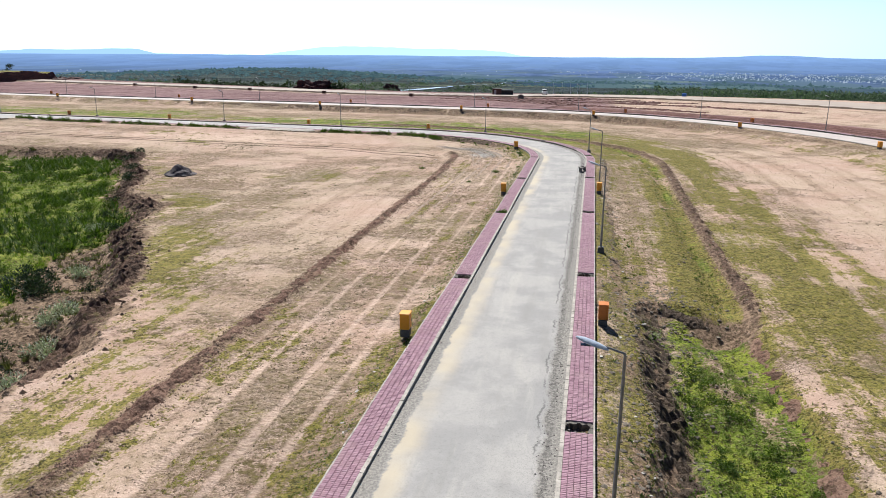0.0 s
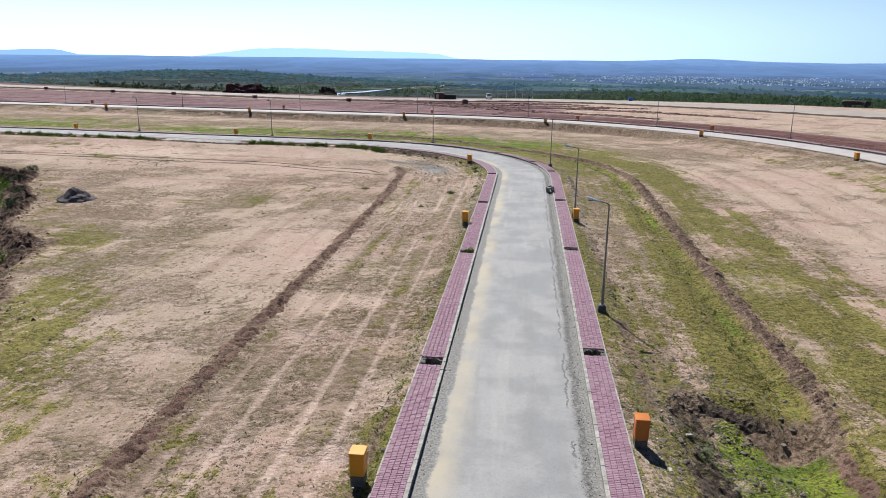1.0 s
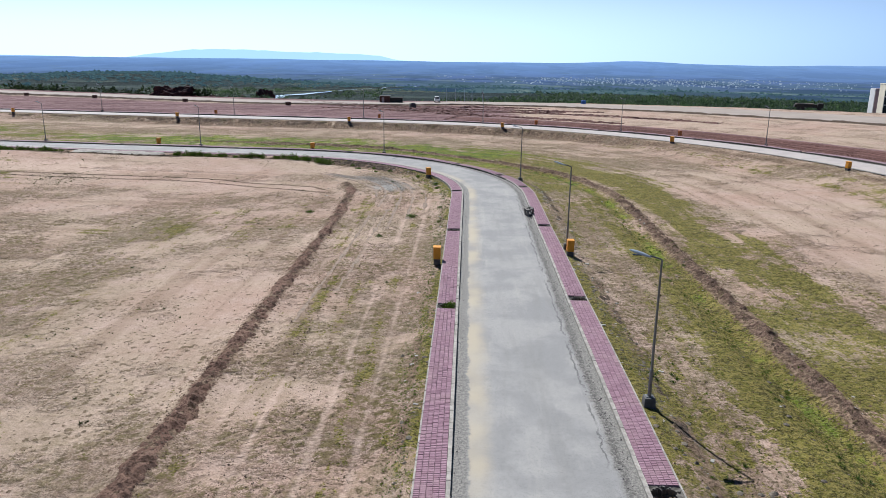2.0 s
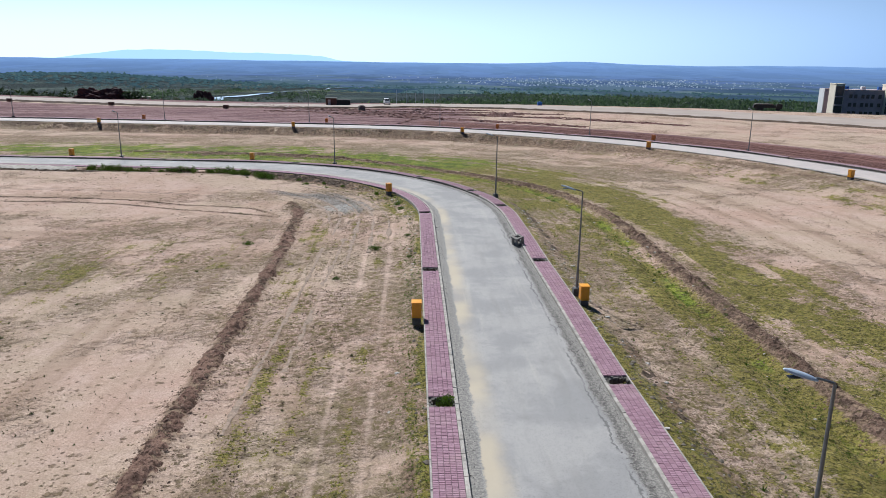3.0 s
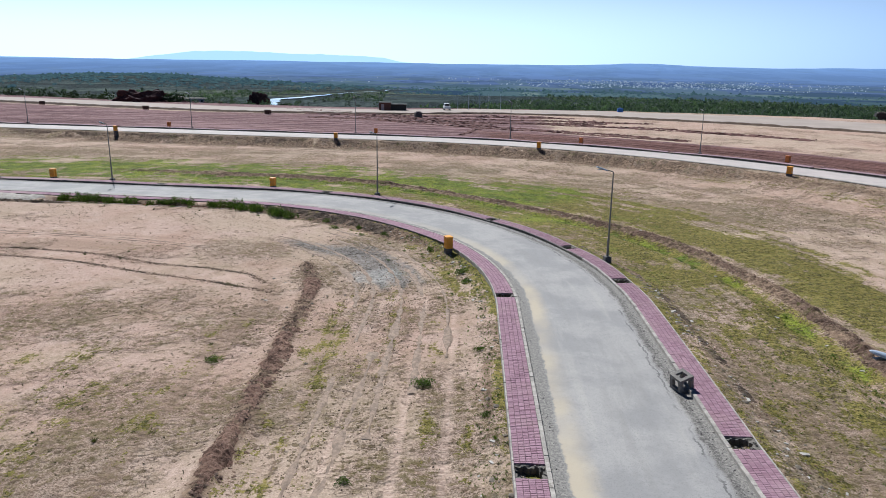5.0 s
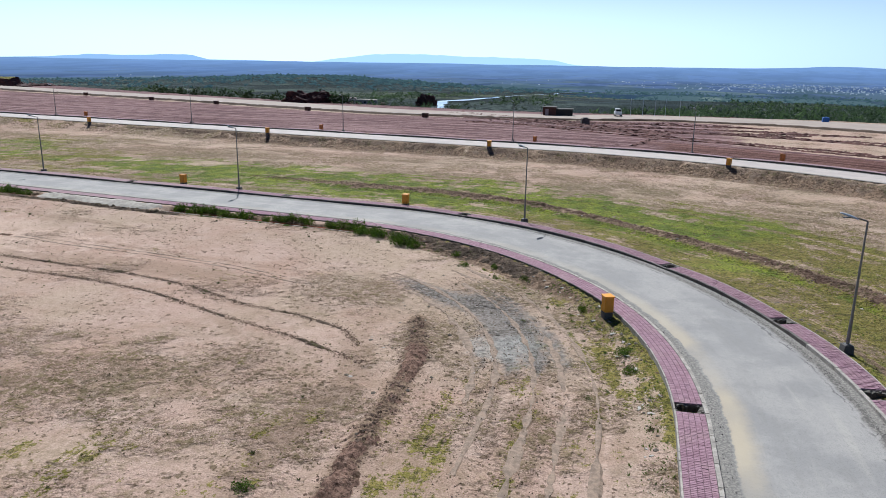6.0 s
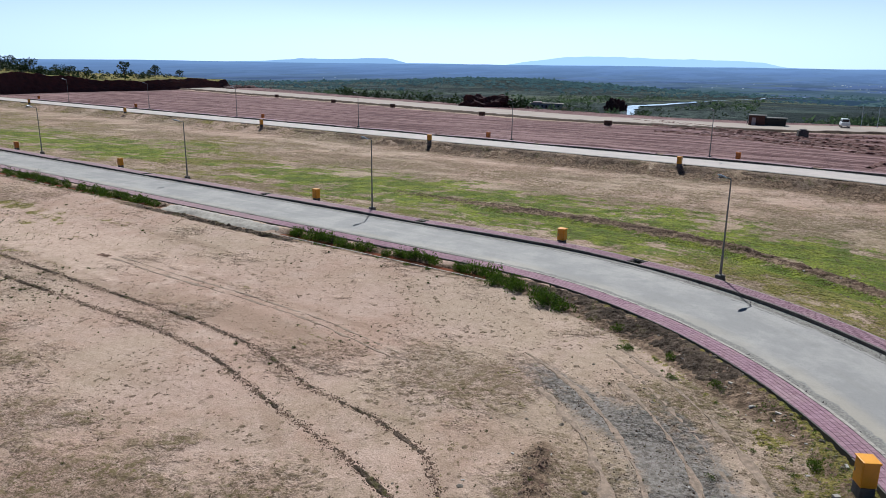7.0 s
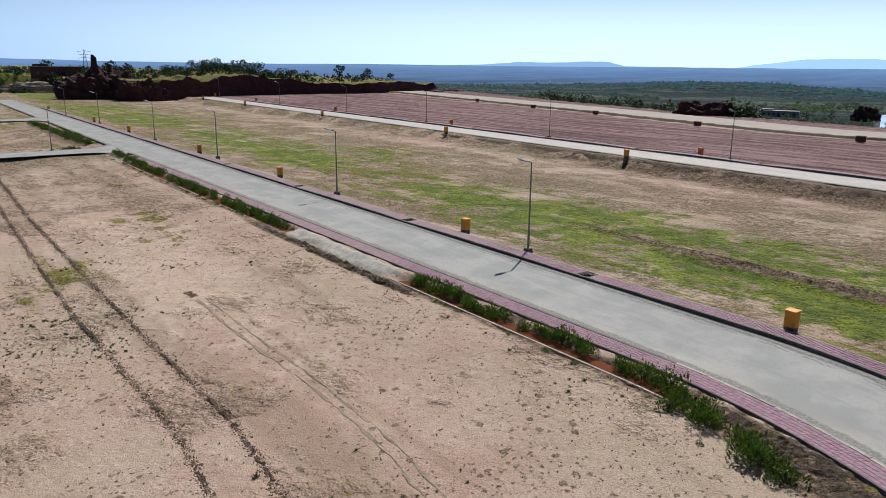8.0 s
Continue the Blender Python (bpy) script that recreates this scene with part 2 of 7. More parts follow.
def road_material(name, dust):
    k = Tree(name, 0.8, 0.35)
    u, v, hole = k.rgb("lane")
    vec = k.t.nodes.new("ShaderNodeCombineXYZ")
    k.put(vec.inputs[0], k.math("MULTIPLY", u, 6.3))
    k.put(vec.inputs[1], k.math("MULTIPLY", v, 9.0))
    course = vec.outputs[0]
    stain, fine, grit = k.noise(0.3, 6, 0.65), k.noise(5, 5, 0.7), k.noise(45, 2, 0.6)
    drawn, thin = k.noise(0.9, 5, 0.6, course), k.noise(3.5, 5, 0.65, course)
    c = k.mix(k.ramp(stain, 0.40, 0.60), (0.252, 0.242, 0.232), (0.325, 0.308, 0.288))
    c = k.mix(k.ramp(drawn, 0.50, 0.66, 0, 0.42), c, (0.225, 0.214, 0.198))
    c = k.mix(k.ramp(drawn, 0.32, 0.44, 0.3, 0), c, (0.43, 0.40, 0.35))
    c = k.mix(k.ramp(thin, 0.58, 0.72, 0, 0.2), c, (0.44, 0.41, 0.355))
    c = k.mix(k.ramp(fine, 0.5, 0.75, 0, 0.4), c, (0.19, 0.188, 0.18))
    c = k.mix(k.ramp(k.noise(24, 4, 0.75), 0.51, 0.62, 0, 0.45), c, (0.13, 0.125, 0.115))
    c = k.mix(k.ramp(k.noise(0.6, 5, 0.7), 0.3, 0.7, dust * 0.7, dust), c, (0.50, 0.425, 0.385))
    # washed sand along one side, loose gravel along both edges
    edge = k.math("ADD", u, k.math("MULTIPLY", k.math("SUBTRACT", k.noise(0.7, 6, 0.75), 0.5), 0.13))
    sand = k.math("MULTIPLY", k.ramp(edge, 0.085, 0.10), k.ramp(edge, 0.14, 0.27, 1, 0))
    c = k.mix(k.math("MULTIPLY", sand, k.math("MULTIPLY", k.ramp(v, 1.05, 1.3, 1, 0.3), k.ramp(k.noise(0.16, 3), 0.35, 0.6, 0.15, 0.8))), c, (0.44, 0.37, 0.26))
    loose = k.mix(k.ramp(k.noise(9, 4, 0.78), 0.42, 0.60), (0.120, 0.112, 0.100), (0.255, 0.235, 0.205))
    grits = k.math("MAXIMUM", k.ramp(edge, 0.875, 0.915), k.ramp(edge, 0.105, 0.075))
    c = k.mix(k.math("MULTIPLY", grits, 0.9), c, loose)
    line = k.math("ADD", edge, k.math("MULTIPLY", k.math("SUBTRACT", k.noise(1.6, 6, 0.75), 0.5), 0.05))
    heap = k.math("MULTIPLY", k.ramp(line, 0.90, 0.915), k.ramp(line, 0.94, 0.955, 1, 0))
    heap = k.math("MULTIPLY", heap, k.ramp(k.noise(6, 4, 0.8), 0.44, 0.56))
    c = k.mix(k.math("MULTIPLY", heap, 0.85), c, (0.075, 0.068, 0.06))
    crack = k.math("MULTIPLY", k.ramp(line, 0.856, 0.862), k.ramp(line, 0.868, 0.876, 1, 0))
    c = k.mix(k.math("MULTIPLY", crack, k.ramp(k.noise(0.5, 3), 0.4, 0.55, 0.0, 0.8)), c, (0.09, 0.085, 0.08))
    return k.done(c, k.bump(grit, 0.25, 0.01, k.bump(fine, 0.25, 0.03)))


def fill_material(name, low, high, dark, grass=0.8):
    """Raw tipped earth: clods and scratches down the slope, with thin dry grass."""
    k = Tree(name, 0.97, 0.12)
    lump, fine = k.noise(1.3, 6, 0.78), k.noise(5, 6, 0.8)
    c = k.mix(k.ramp(k.noise(0.25, 5, 0.65), 0.38, 0.62), low, high)
    c = k.mix(k.ramp(lump, 0.50, 0.60, 0, 0.8), c, dark)
    c = k.mix(k.ramp(fine, 0.52, 0.60, 0, 0.8), c, tuple(v * 0.66 for v in dark))
    c = k.mix(k.ramp(fine, 0.34, 0.42, 0.6, 0), c, (0.40, 0.31, 0.235))
    c = k.mix(k.math("MULTIPLY", k.ramp(k.noise(0.5, 5, 0.7), 0.50, 0.62), k.ramp(k.noise(3.0, 5, 0.8), 0.46, 0.54, 0, grass)), c, (0.115, 0.105, 0.036))
    return k.done(c, k.bump(fine, 1.0, 0.12, k.bump(lump, 1.0, 0.30)))


def paver_material():
    k = Tree("pink_paver", 0.85, 0.3)
    g = k.t.nodes.new("ShaderNodeNewGeometry").outputs["Random Per Island"]
    o = k.t.nodes.new("ShaderNodeObjectInfo").outputs["Random"]
    r = k.math("FRACT", k.math("ADD", g, o))
    c = k.mix(r, (0.245, 0.138, 0.172), (0.335, 0.208, 0.248))
    c = k.mix(k.ramp(k.noise(0.8, 5), 0.45, 0.7, 0, 0.35), c, (0.37, 0.265, 0.255))
    c = k.mix(k.ramp(k.noise(20, 4), 0.5, 0.8, 0, 0.4), c, (0.13, 0.07, 0.078))
    return k.done(c, k.bump(k.noise(60, 2), 0.2, 0.01))


def leaf_material(name, a, b, scale=1.5, through_light=0.45):
    """Leaves that let part of the light through."""
    k = Tree(name, 0.65, 0.25)
    g = k.t.nodes.new("ShaderNodeNewGeometry").outputs["Random Per Island"]
    c = k.mix(g, a, b)
    c = k.mix(k.ramp(k.noise(scale, 4), 0.4, 0.7, 0, 0.5), c, tuple(x * 0.6 for x in a))
    k.done(c)
    thin, both = k.t.nodes.new("ShaderNodeBsdfTranslucent"), k.t.nodes.new("ShaderNodeMixShader")
    k.put(thin.inputs[0], k.mix(1.0, c, (1.3, 1.5, 0.7), "MULTIPLY"))
    both.inputs[0].default_value = through_light
    k.t.links.new(k.b.outputs[0], both.inputs[1])
    k.t.links.new(thin.outputs[0], both.inputs[2])
    k.t.links.new(both.outputs[0], k.t.nodes["Material Output"].inputs["Surface"])
    return k.mat


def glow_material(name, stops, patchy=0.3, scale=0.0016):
    """Land far behind the air, as a plain backdrop: haze painted as glowing colours from near to far."""
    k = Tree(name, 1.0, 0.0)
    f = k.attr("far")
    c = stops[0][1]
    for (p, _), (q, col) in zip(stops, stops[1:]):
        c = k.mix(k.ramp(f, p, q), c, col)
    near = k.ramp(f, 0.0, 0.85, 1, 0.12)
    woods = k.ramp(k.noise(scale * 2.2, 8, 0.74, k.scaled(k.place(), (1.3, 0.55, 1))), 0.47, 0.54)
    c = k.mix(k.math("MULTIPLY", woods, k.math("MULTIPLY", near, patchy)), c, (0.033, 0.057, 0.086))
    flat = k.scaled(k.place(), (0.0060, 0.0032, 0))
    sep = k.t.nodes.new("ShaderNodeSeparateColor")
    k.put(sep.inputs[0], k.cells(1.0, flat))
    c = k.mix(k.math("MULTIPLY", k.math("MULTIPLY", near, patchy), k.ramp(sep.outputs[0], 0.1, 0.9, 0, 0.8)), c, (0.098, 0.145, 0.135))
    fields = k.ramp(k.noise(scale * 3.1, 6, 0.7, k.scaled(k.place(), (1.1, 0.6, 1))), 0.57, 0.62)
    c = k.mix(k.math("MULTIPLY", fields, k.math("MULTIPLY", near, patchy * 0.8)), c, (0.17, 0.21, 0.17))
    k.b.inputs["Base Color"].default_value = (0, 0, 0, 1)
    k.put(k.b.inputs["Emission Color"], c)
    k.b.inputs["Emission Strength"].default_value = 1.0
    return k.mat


EARTH, ROAD, PAVER = ground_material(), road_material("worn_concrete_road", 0.0), paver_material()
DUSTY_ROAD = road_material("dusty_concrete_road", 0.7)
KERB = simple("pale_concrete", (0.44, 0.40, 0.35), 0.85, 0.45, 2.2, dirt=(0.13, 0.105, 0.08))
# kerb colour darkened for faces that stand in shade, with soil stains on top
SHADED_DIRTY_KERB = simple("shaded_soiled_kerb", (0.17, 0.15, 0.13), 0.9, 0.45, 1.2, dirt=(0.085, 0.07, 0.055))
BED = simple("paver_bed", (0.27, 0.205, 0.195), 0.95, 0.35, 2.0)
PIT = simple("raw_block", (0.19, 0.17, 0.145), 0.95, 0.5, 3.0, dirt=(0.06, 0.05, 0.04))
DIRT_ROAD = simple("pale_boulevard", (0.375, 0.312, 0.262), 0.9, 0.25, 0.12, dirt=(0.31, 0.235, 0.175))
BROWNBOX = simple("brown_painted_concrete", (0.115, 0.066, 0.045), 0.9, 0.4, 2.0)
YELLOW = simple("yellow_enamel", (0.76, 0.325, 0.012), 0.42, 0.12, 2.5, spec=0.5, bump=0.03)
ORANGE = simple("orange_enamel", (0.55, 0.17, 0.02), 0.45, 0.15, 2.5, spec=0.5, bump=0.03)
PLINTH = simple("concrete_plinth", (0.16, 0.15, 0.14), 0.9, 0.4, 4.0)
STEEL = simple("galvanised_steel", (0.22, 0.225, 0.225), 0.45, 0.25, 6.0, metal=0.6, bump=0.05)
# pale housing grey with the sky's blue reflection tinted into it
LAMP = simple("lamp_housing", (0.40, 0.46, 0.54), 0.35, 0.12, 6.0, spec=0.5, bump=0.02)
PALE_SPOIL = simple("pale_spoil", (0.40, 0.33, 0.275), 0.97, 0.4, 0.8, bump=0.6)
LEAF = leaf_material("bush_leaf", (0.024, 0.052, 0.007), (0.130, 0.188, 0.026), 1.5, 0.26)
PALELEAF = leaf_material("pale_scrub_leaf", (0.13, 0.16, 0.10), (0.52, 0.54, 0.46), 1.5, 0.2)
# valley foliage: distance haze is mixed into the leaf colour as pale blue
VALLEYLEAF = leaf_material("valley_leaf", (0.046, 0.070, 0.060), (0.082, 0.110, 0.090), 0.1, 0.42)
TREELEAF = leaf_material("tree_leaf", (0.016, 0.028, 0.016), (0.040, 0.060, 0.030), 0.4, 0.18)
WEED = leaf_material("weed_blade", (0.042, 0.038, 0.013), (0.115, 0.095, 0.034), 1.5, 0.2)
DARKWEED = leaf_material("dark_weed", (0.040, 0.045, 0.014), (0.10, 0.095, 0.035))
GREENWEED = leaf_material("green_blade", (0.055, 0.095, 0.014), (0.14, 0.175, 0.032))
MARSH = leaf_material("marsh_blade", (0.022, 0.048, 0.005), (0.085, 0.130, 0.014), 0.25, 0.32)
RUSH = leaf_material("rush_blade", (0.020, 0.045, 0.005), (0.085, 0.125, 0.012), 0.3, 0.3)
MEADOW = leaf_material("meadow_blade", (0.072, 0.120, 0.010), (0.155, 0.205, 0.022), 0.3, 0.4)
BARK = simple("bark", (0.12, 0.09, 0.06), 0.95, 0.4, 8)
STONE = simple("rubble_stone", (0.21, 0.175, 0.135), 0.9, 0.4, 2)
CLOD = simple("earth_clod", (0.235, 0.150, 0.104), 0.97, 0.5, 2)
CRUMB = simple("dark_crumb", (0.175, 0.120, 0.080), 0.97, 0.5, 2)
WALLC = simple("raw_plaster", (0.45, 0.36, 0.37), 0.9, 0.2, 0.4)
CREAM = simple("cream_paint", (0.70, 0.62, 0.48), 0.85, 0.1, 0.4)
DARKGLASS = simple("dark_window", (0.03, 0.032, 0.036), 0.15, 0.2, 1.0, spec=0.6)
WATER = simple("muddy_water", (0.150, 0.043, 0.017), 0.7, 0.3, 1.0, spec=0.03, bump=0.1)
# pale base colour adds painted sky reflection to the water
RIVER = simple("pale_river", (0.30, 0.33, 0.35), 0.08, 0.2, 0.02, spec=0.8, bump=0.05)
REDROCK = simple("red_earth_rock", (0.078, 0.028, 0.026), 0.95, 0.5, 0.4, bump=0.6)
BRICK = simple("dull_red_brick", (0.11, 0.050, 0.042), 0.95, 0.3, 0.8)
BLACK = simple("dark_shed_felt", (0.035, 0.033, 0.032), 0.8, 0.3, 1.0)
WHITE = simple("white_car_paint", (0.78, 0.78, 0.77), 0.3, 0.05, 2.0, spec=0.5, bump=0.0)
BLUE = simple("blue_plastic", (0.03, 0.12, 0.42), 0.5, 0.15, 2.0)
LIME = simple("whitewashed_wall", (0.78, 0.76, 0.73), 0.9, 0.2, 0.02)
GRAVEL = simple("dark_gravel", (0.130, 0.108, 0.112), 0.95, 0.5, 5.0, bump=0.6)
RUT = simple("turned_damp_soil", (0.135, 0.090, 0.060), 0.97, 0.5, 3.0, bump=0.5)
TREAD = simple("pressed_soil", (0.35, 0.258, 0.188), 0.97, 0.5, 4.0, bump=0.5, dirt=(0.40, 0.31, 0.235))
CHURN = simple("churned_red_mud", (0.165, 0.075, 0.062), 0.97, 0.45, 1.2, bump=0.6)
# near-black colour standing in for the shade deep inside the footway pits
PIT_SHADE = simple("dark_pit_shade", (0.028, 0.023, 0.018), 0.9, 0.4, 4.0)
SPILL = simple("spilled_concrete", (0.46, 0.42, 0.36), 0.9, 0.4, 1.6, bump=0.8, dirt=(0.16, 0.13, 0.095))
FILL = fill_material("gullied_fill", (0.20, 0.140, 0.098), (0.30, 0.222, 0.165), (0.085, 0.060, 0.040))
SPOIL = fill_material("red_brown_spoil", (0.210, 0.126, 0.092), (0.315, 0.198, 0.146), (0.088, 0.054, 0.039), 0.2)
DITCHSOIL = fill_material("brown_ditch_spoil", (0.165, 0.106, 0.076), (0.265, 0.178, 0.130), (0.068, 0.045, 0.033), 0.9)
GRASSY = fill_material("grassy_lip", (0.165, 0.150, 0.045), (0.250, 0.225, 0.070), (0.070, 0.068, 0.022))
BANKSOIL = fill_material("red_bank_soil", (0.120, 0.074, 0.053), (0.215, 0.137, 0.098), (0.050, 0.033, 0.024), 0.6)
DUG = fill_material("dark_dug_earth", (0.105, 0.078, 0.058), (0.180, 0.134, 0.098), (0.048, 0.036, 0.026), 0.8)
PRECAST = simple("stained_precast", (0.24, 0.22, 0.195), 0.9, 0.4, 3.0, dirt=(0.08, 0.068, 0.055))
CHUNK = simple("broken_concrete", (0.46, 0.43, 0.38), 0.9, 0.35, 3.0, dirt=(0.20, 0.17, 0.13))

# ---- plan ----
def hashed(ix, iy, seed):
    h = (ix.astype(np.int64) * 374761393 + iy.astype(np.int64) * 668265263 + seed * 974634777) & 0xFFFFFFFF
    h = ((h ^ (h >> 13)) * 1274126177) & 0xFFFFFFFF
    return ((h ^ (h >> 16)) & 0xFFFF) / 65535.0


def vnoise(x, y, seed=0):
    ix, iy = np.floor(x), np.floor(y)
    fx, fy = x - ix, y - iy
    fx, fy = fx * fx * (3 - 2 * fx), fy * fy * (3 - 2 * fy)
    a, b = hashed(ix, iy, seed), hashed(ix + 1, iy, seed)
    c, d = hashed(ix, iy + 1, seed), hashed(ix + 1, iy + 1, seed)
    return (a + (b - a) * fx) * (1 - fy) + (c + (d - c) * fx) * fy


def fbm(x, y, scale, octaves=4, seed=0):
    """Fractal noise in -1..1."""
    out, amp, tot = np.zeros_like(x, dtype=float), 1.0, 0.0
    for i in range(octaves):
        out += amp * (vnoise(x * scale, y * scale, seed + i) * 2 - 1)
        tot += amp
        amp, scale = amp * 0.55, scale * 2.03
    return out / tot


def smooth(lo, hi, v):
    t = np.clip((v - lo) / (hi - lo), 0, 1)
    return t * t * (3 - 2 * t)


def hump(v, mid, width):
    return np.exp(-((v - mid) / width) ** 2)


class Bend:
    """A road that runs along +y at first, bends left round a centre and runs on straight."""

    def __init__(self, cx, cy, radius, degrees):
        self.cx, self.cy, self.r, self.a = cx, cy, radius, radians(degrees)
        self.n = np.array([math.cos(self.a), math.sin(self.a)])
        self.u = np.array([-self.n[1], self.n[0]])
        self.end = np.array([cx, cy]) + radius * self.n
        self.s1 = cy + radius * self.a

    def where(self, x, y):
        """(length along, offset to the outer side) of points."""
        ang = np.arctan2(y - self.cy, x - self.cx)
        rad = np.hypot(x - self.cx, y - self.cy)
        s_arc, d_arc = self.cy + self.r * ang, rad - self.r
        t = (x - self.end[0]) * self.u[0] + (y - self.end[1]) * self.u[1]
        s_fin, d_fin = self.s1 + t, (x - self.end[0]) * self.n[0] + (y - self.end[1]) * self.n[1]
        first = (y < self.cy) & (x - self.cx > 0)
        last = (t > 0) & ~first
        s = np.where(first, y, np.where(last, s_fin, s_arc))
        d = np.where(first, x - self.cx - self.r, np.where(last, d_fin, d_arc))
        far = (y < self.cy) & (x - self.cx <= 0) & ~last
        d = np.where(far, -np.minimum(self.r, np.abs(self.r + self.cx - x)), d)
        return s, d

    def at(self, s, d=0.0):
        """Point at length s, d metres to the outer side, and the heading's angle."""
        if s < self.cy:
            return self.cx + self.r + d, s, math.pi / 2
        if s < self.s1:
            a = (s - self.cy) / self.r
            return self.cx + (self.r + d) * math.cos(a), self.cy + (self.r + d) * math.sin(a), a + math.pi / 2
        p = self.end + (s - self.s1) * self.u + d * self.n
        return p[0], p[1], self.a + math.pi / 2


def line_dist(x, y, pts):
    """Distance to a polyline."""
    best = np.full(np.shape(x), 1e9)
    for (ax, ay), (bx, by) in zip(pts, pts[1:]):
        dx, dy = bx - ax, by - ay
        t = np.clip(((x - ax) * dx + (y - ay) * dy) / (dx * dx + dy * dy), 0, 1)
        best = np.minimum(best, np.hypot(x - ax - t * dx, y - ay - t * dy))
    return best


def inside(x, y, pts):
    odd = np.zeros(np.shape(x), bool)
    for (ax, ay), (bx, by) in zip(pts, pts[1:] + pts[:1]):
        cross = (ay > y) != (by > y)
        odd ^= cross & (x < (bx - ax) * (y - ay) / ((by - ay) or 1e-9) + ax)
    return odd


LANE = Bend(-36.88, 102.5, 33.16, 83.9)      # the street that the camera follows
LANE2 = Bend(-36.24, 101.2, 87.07, 82.3)     # the parallel street behind the turf
HALF, WALK = 3.28, 4.62                     # half carriageway; outer edge of its footways
LANE2_Z = 0.9
BERM = [(-18.1, 8.2), (-18.6, 45.2), (-19, 88.2), (-20, 107.2), (-21.6, 112.7)]
RUT_A = [(-123.9, 122.6), (-97, 119.4), (-74.7, 116.7), (-60.4, 115.1), (-51.7, 114.5), (-43.6, 113.9), (-39, 113), (-32.7, 110.7), (-28, 109.1), (-22.5, 106.5)]
RUT_B = [(-123.9, 124.4), (-88.2, 120), (-78.8, 119.1), (-64.7, 117.7), (-56.1, 116.9), (-49.8, 116.4), (-43.4, 115.9), (-37.3, 114.7), (-33, 112.9), (-28.5, 111.9), (-25.3, 110.6), (-23.4, 108.4)]
RIM = [(-695.7, 476.4), (-326.6, 373), (-218.1, 326), (-144.3, 298.3), (-97.4, 282.9), (-53.6, 268.5), (-6.5, 272.1), (32.5, 271.7), (77.4, 261.3), (132.1, 232.8), (166.6, 178.5), (185.9, 98.3), (215, -2), (297.3, -302.7), (272.7, -5202.9), (-5247.3, -5152.7), (-5195.4, 547.3)]
BLVD = [(-416.8, 355.8), (-297, 328.7), (-212.3, 302), (-132.5, 276.2), (-72.7, 254.7), (-32.7, 254.3), (-6.6, 264.1), (20.4, 259.8), (57.2, 240.5), (91.9, 211.2), (126.5, 163.9), (145.8, 88.7), (150, -1.4), (148.2, -201.4)]
HOLLOW = [(-25.5, 25), (-27.6, 31.3), (-29.4, 36.4), (-31.7, 43.3), (-38, 52), (-44, 60), (-47.5, 70), (-56, 76), (-60, 87), (-67, 95), (-70, 102), (-82, 106), (-104, 106), (-125, 96), (-125, 20), (-60, 8), (-23, 14)]
SIDE_A, SIDE_B = 249.8, 320.0               # where two side streets leave the first one, by its length
MESA = [(-284.9, 347.6), (-278.3, 302.6), (-281.8, 242.6), (-277.2, 201.5), (-320.3, 192.9), (-358.2, 199.3), (-598.6, 155.5), (-1497.3, 313.6), (-1494.2, 653.6), (-695.7, 476.4), (-336.6, 375.1)]

CUT = [(-44, 150), (-36.5, 155.6), (-29, 163), (-23, 167.5)]
MOUND = [(-30, 151.4), (-26, 150)]


def side_where(x, y, s0):
    px, py, a = LANE.at(s0)
    ux, uy = math.cos(a), math.sin(a)
    return (x - px) * ux + (y - py) * uy, (x - px) * uy - (y - py) * ux    # across, along outer side


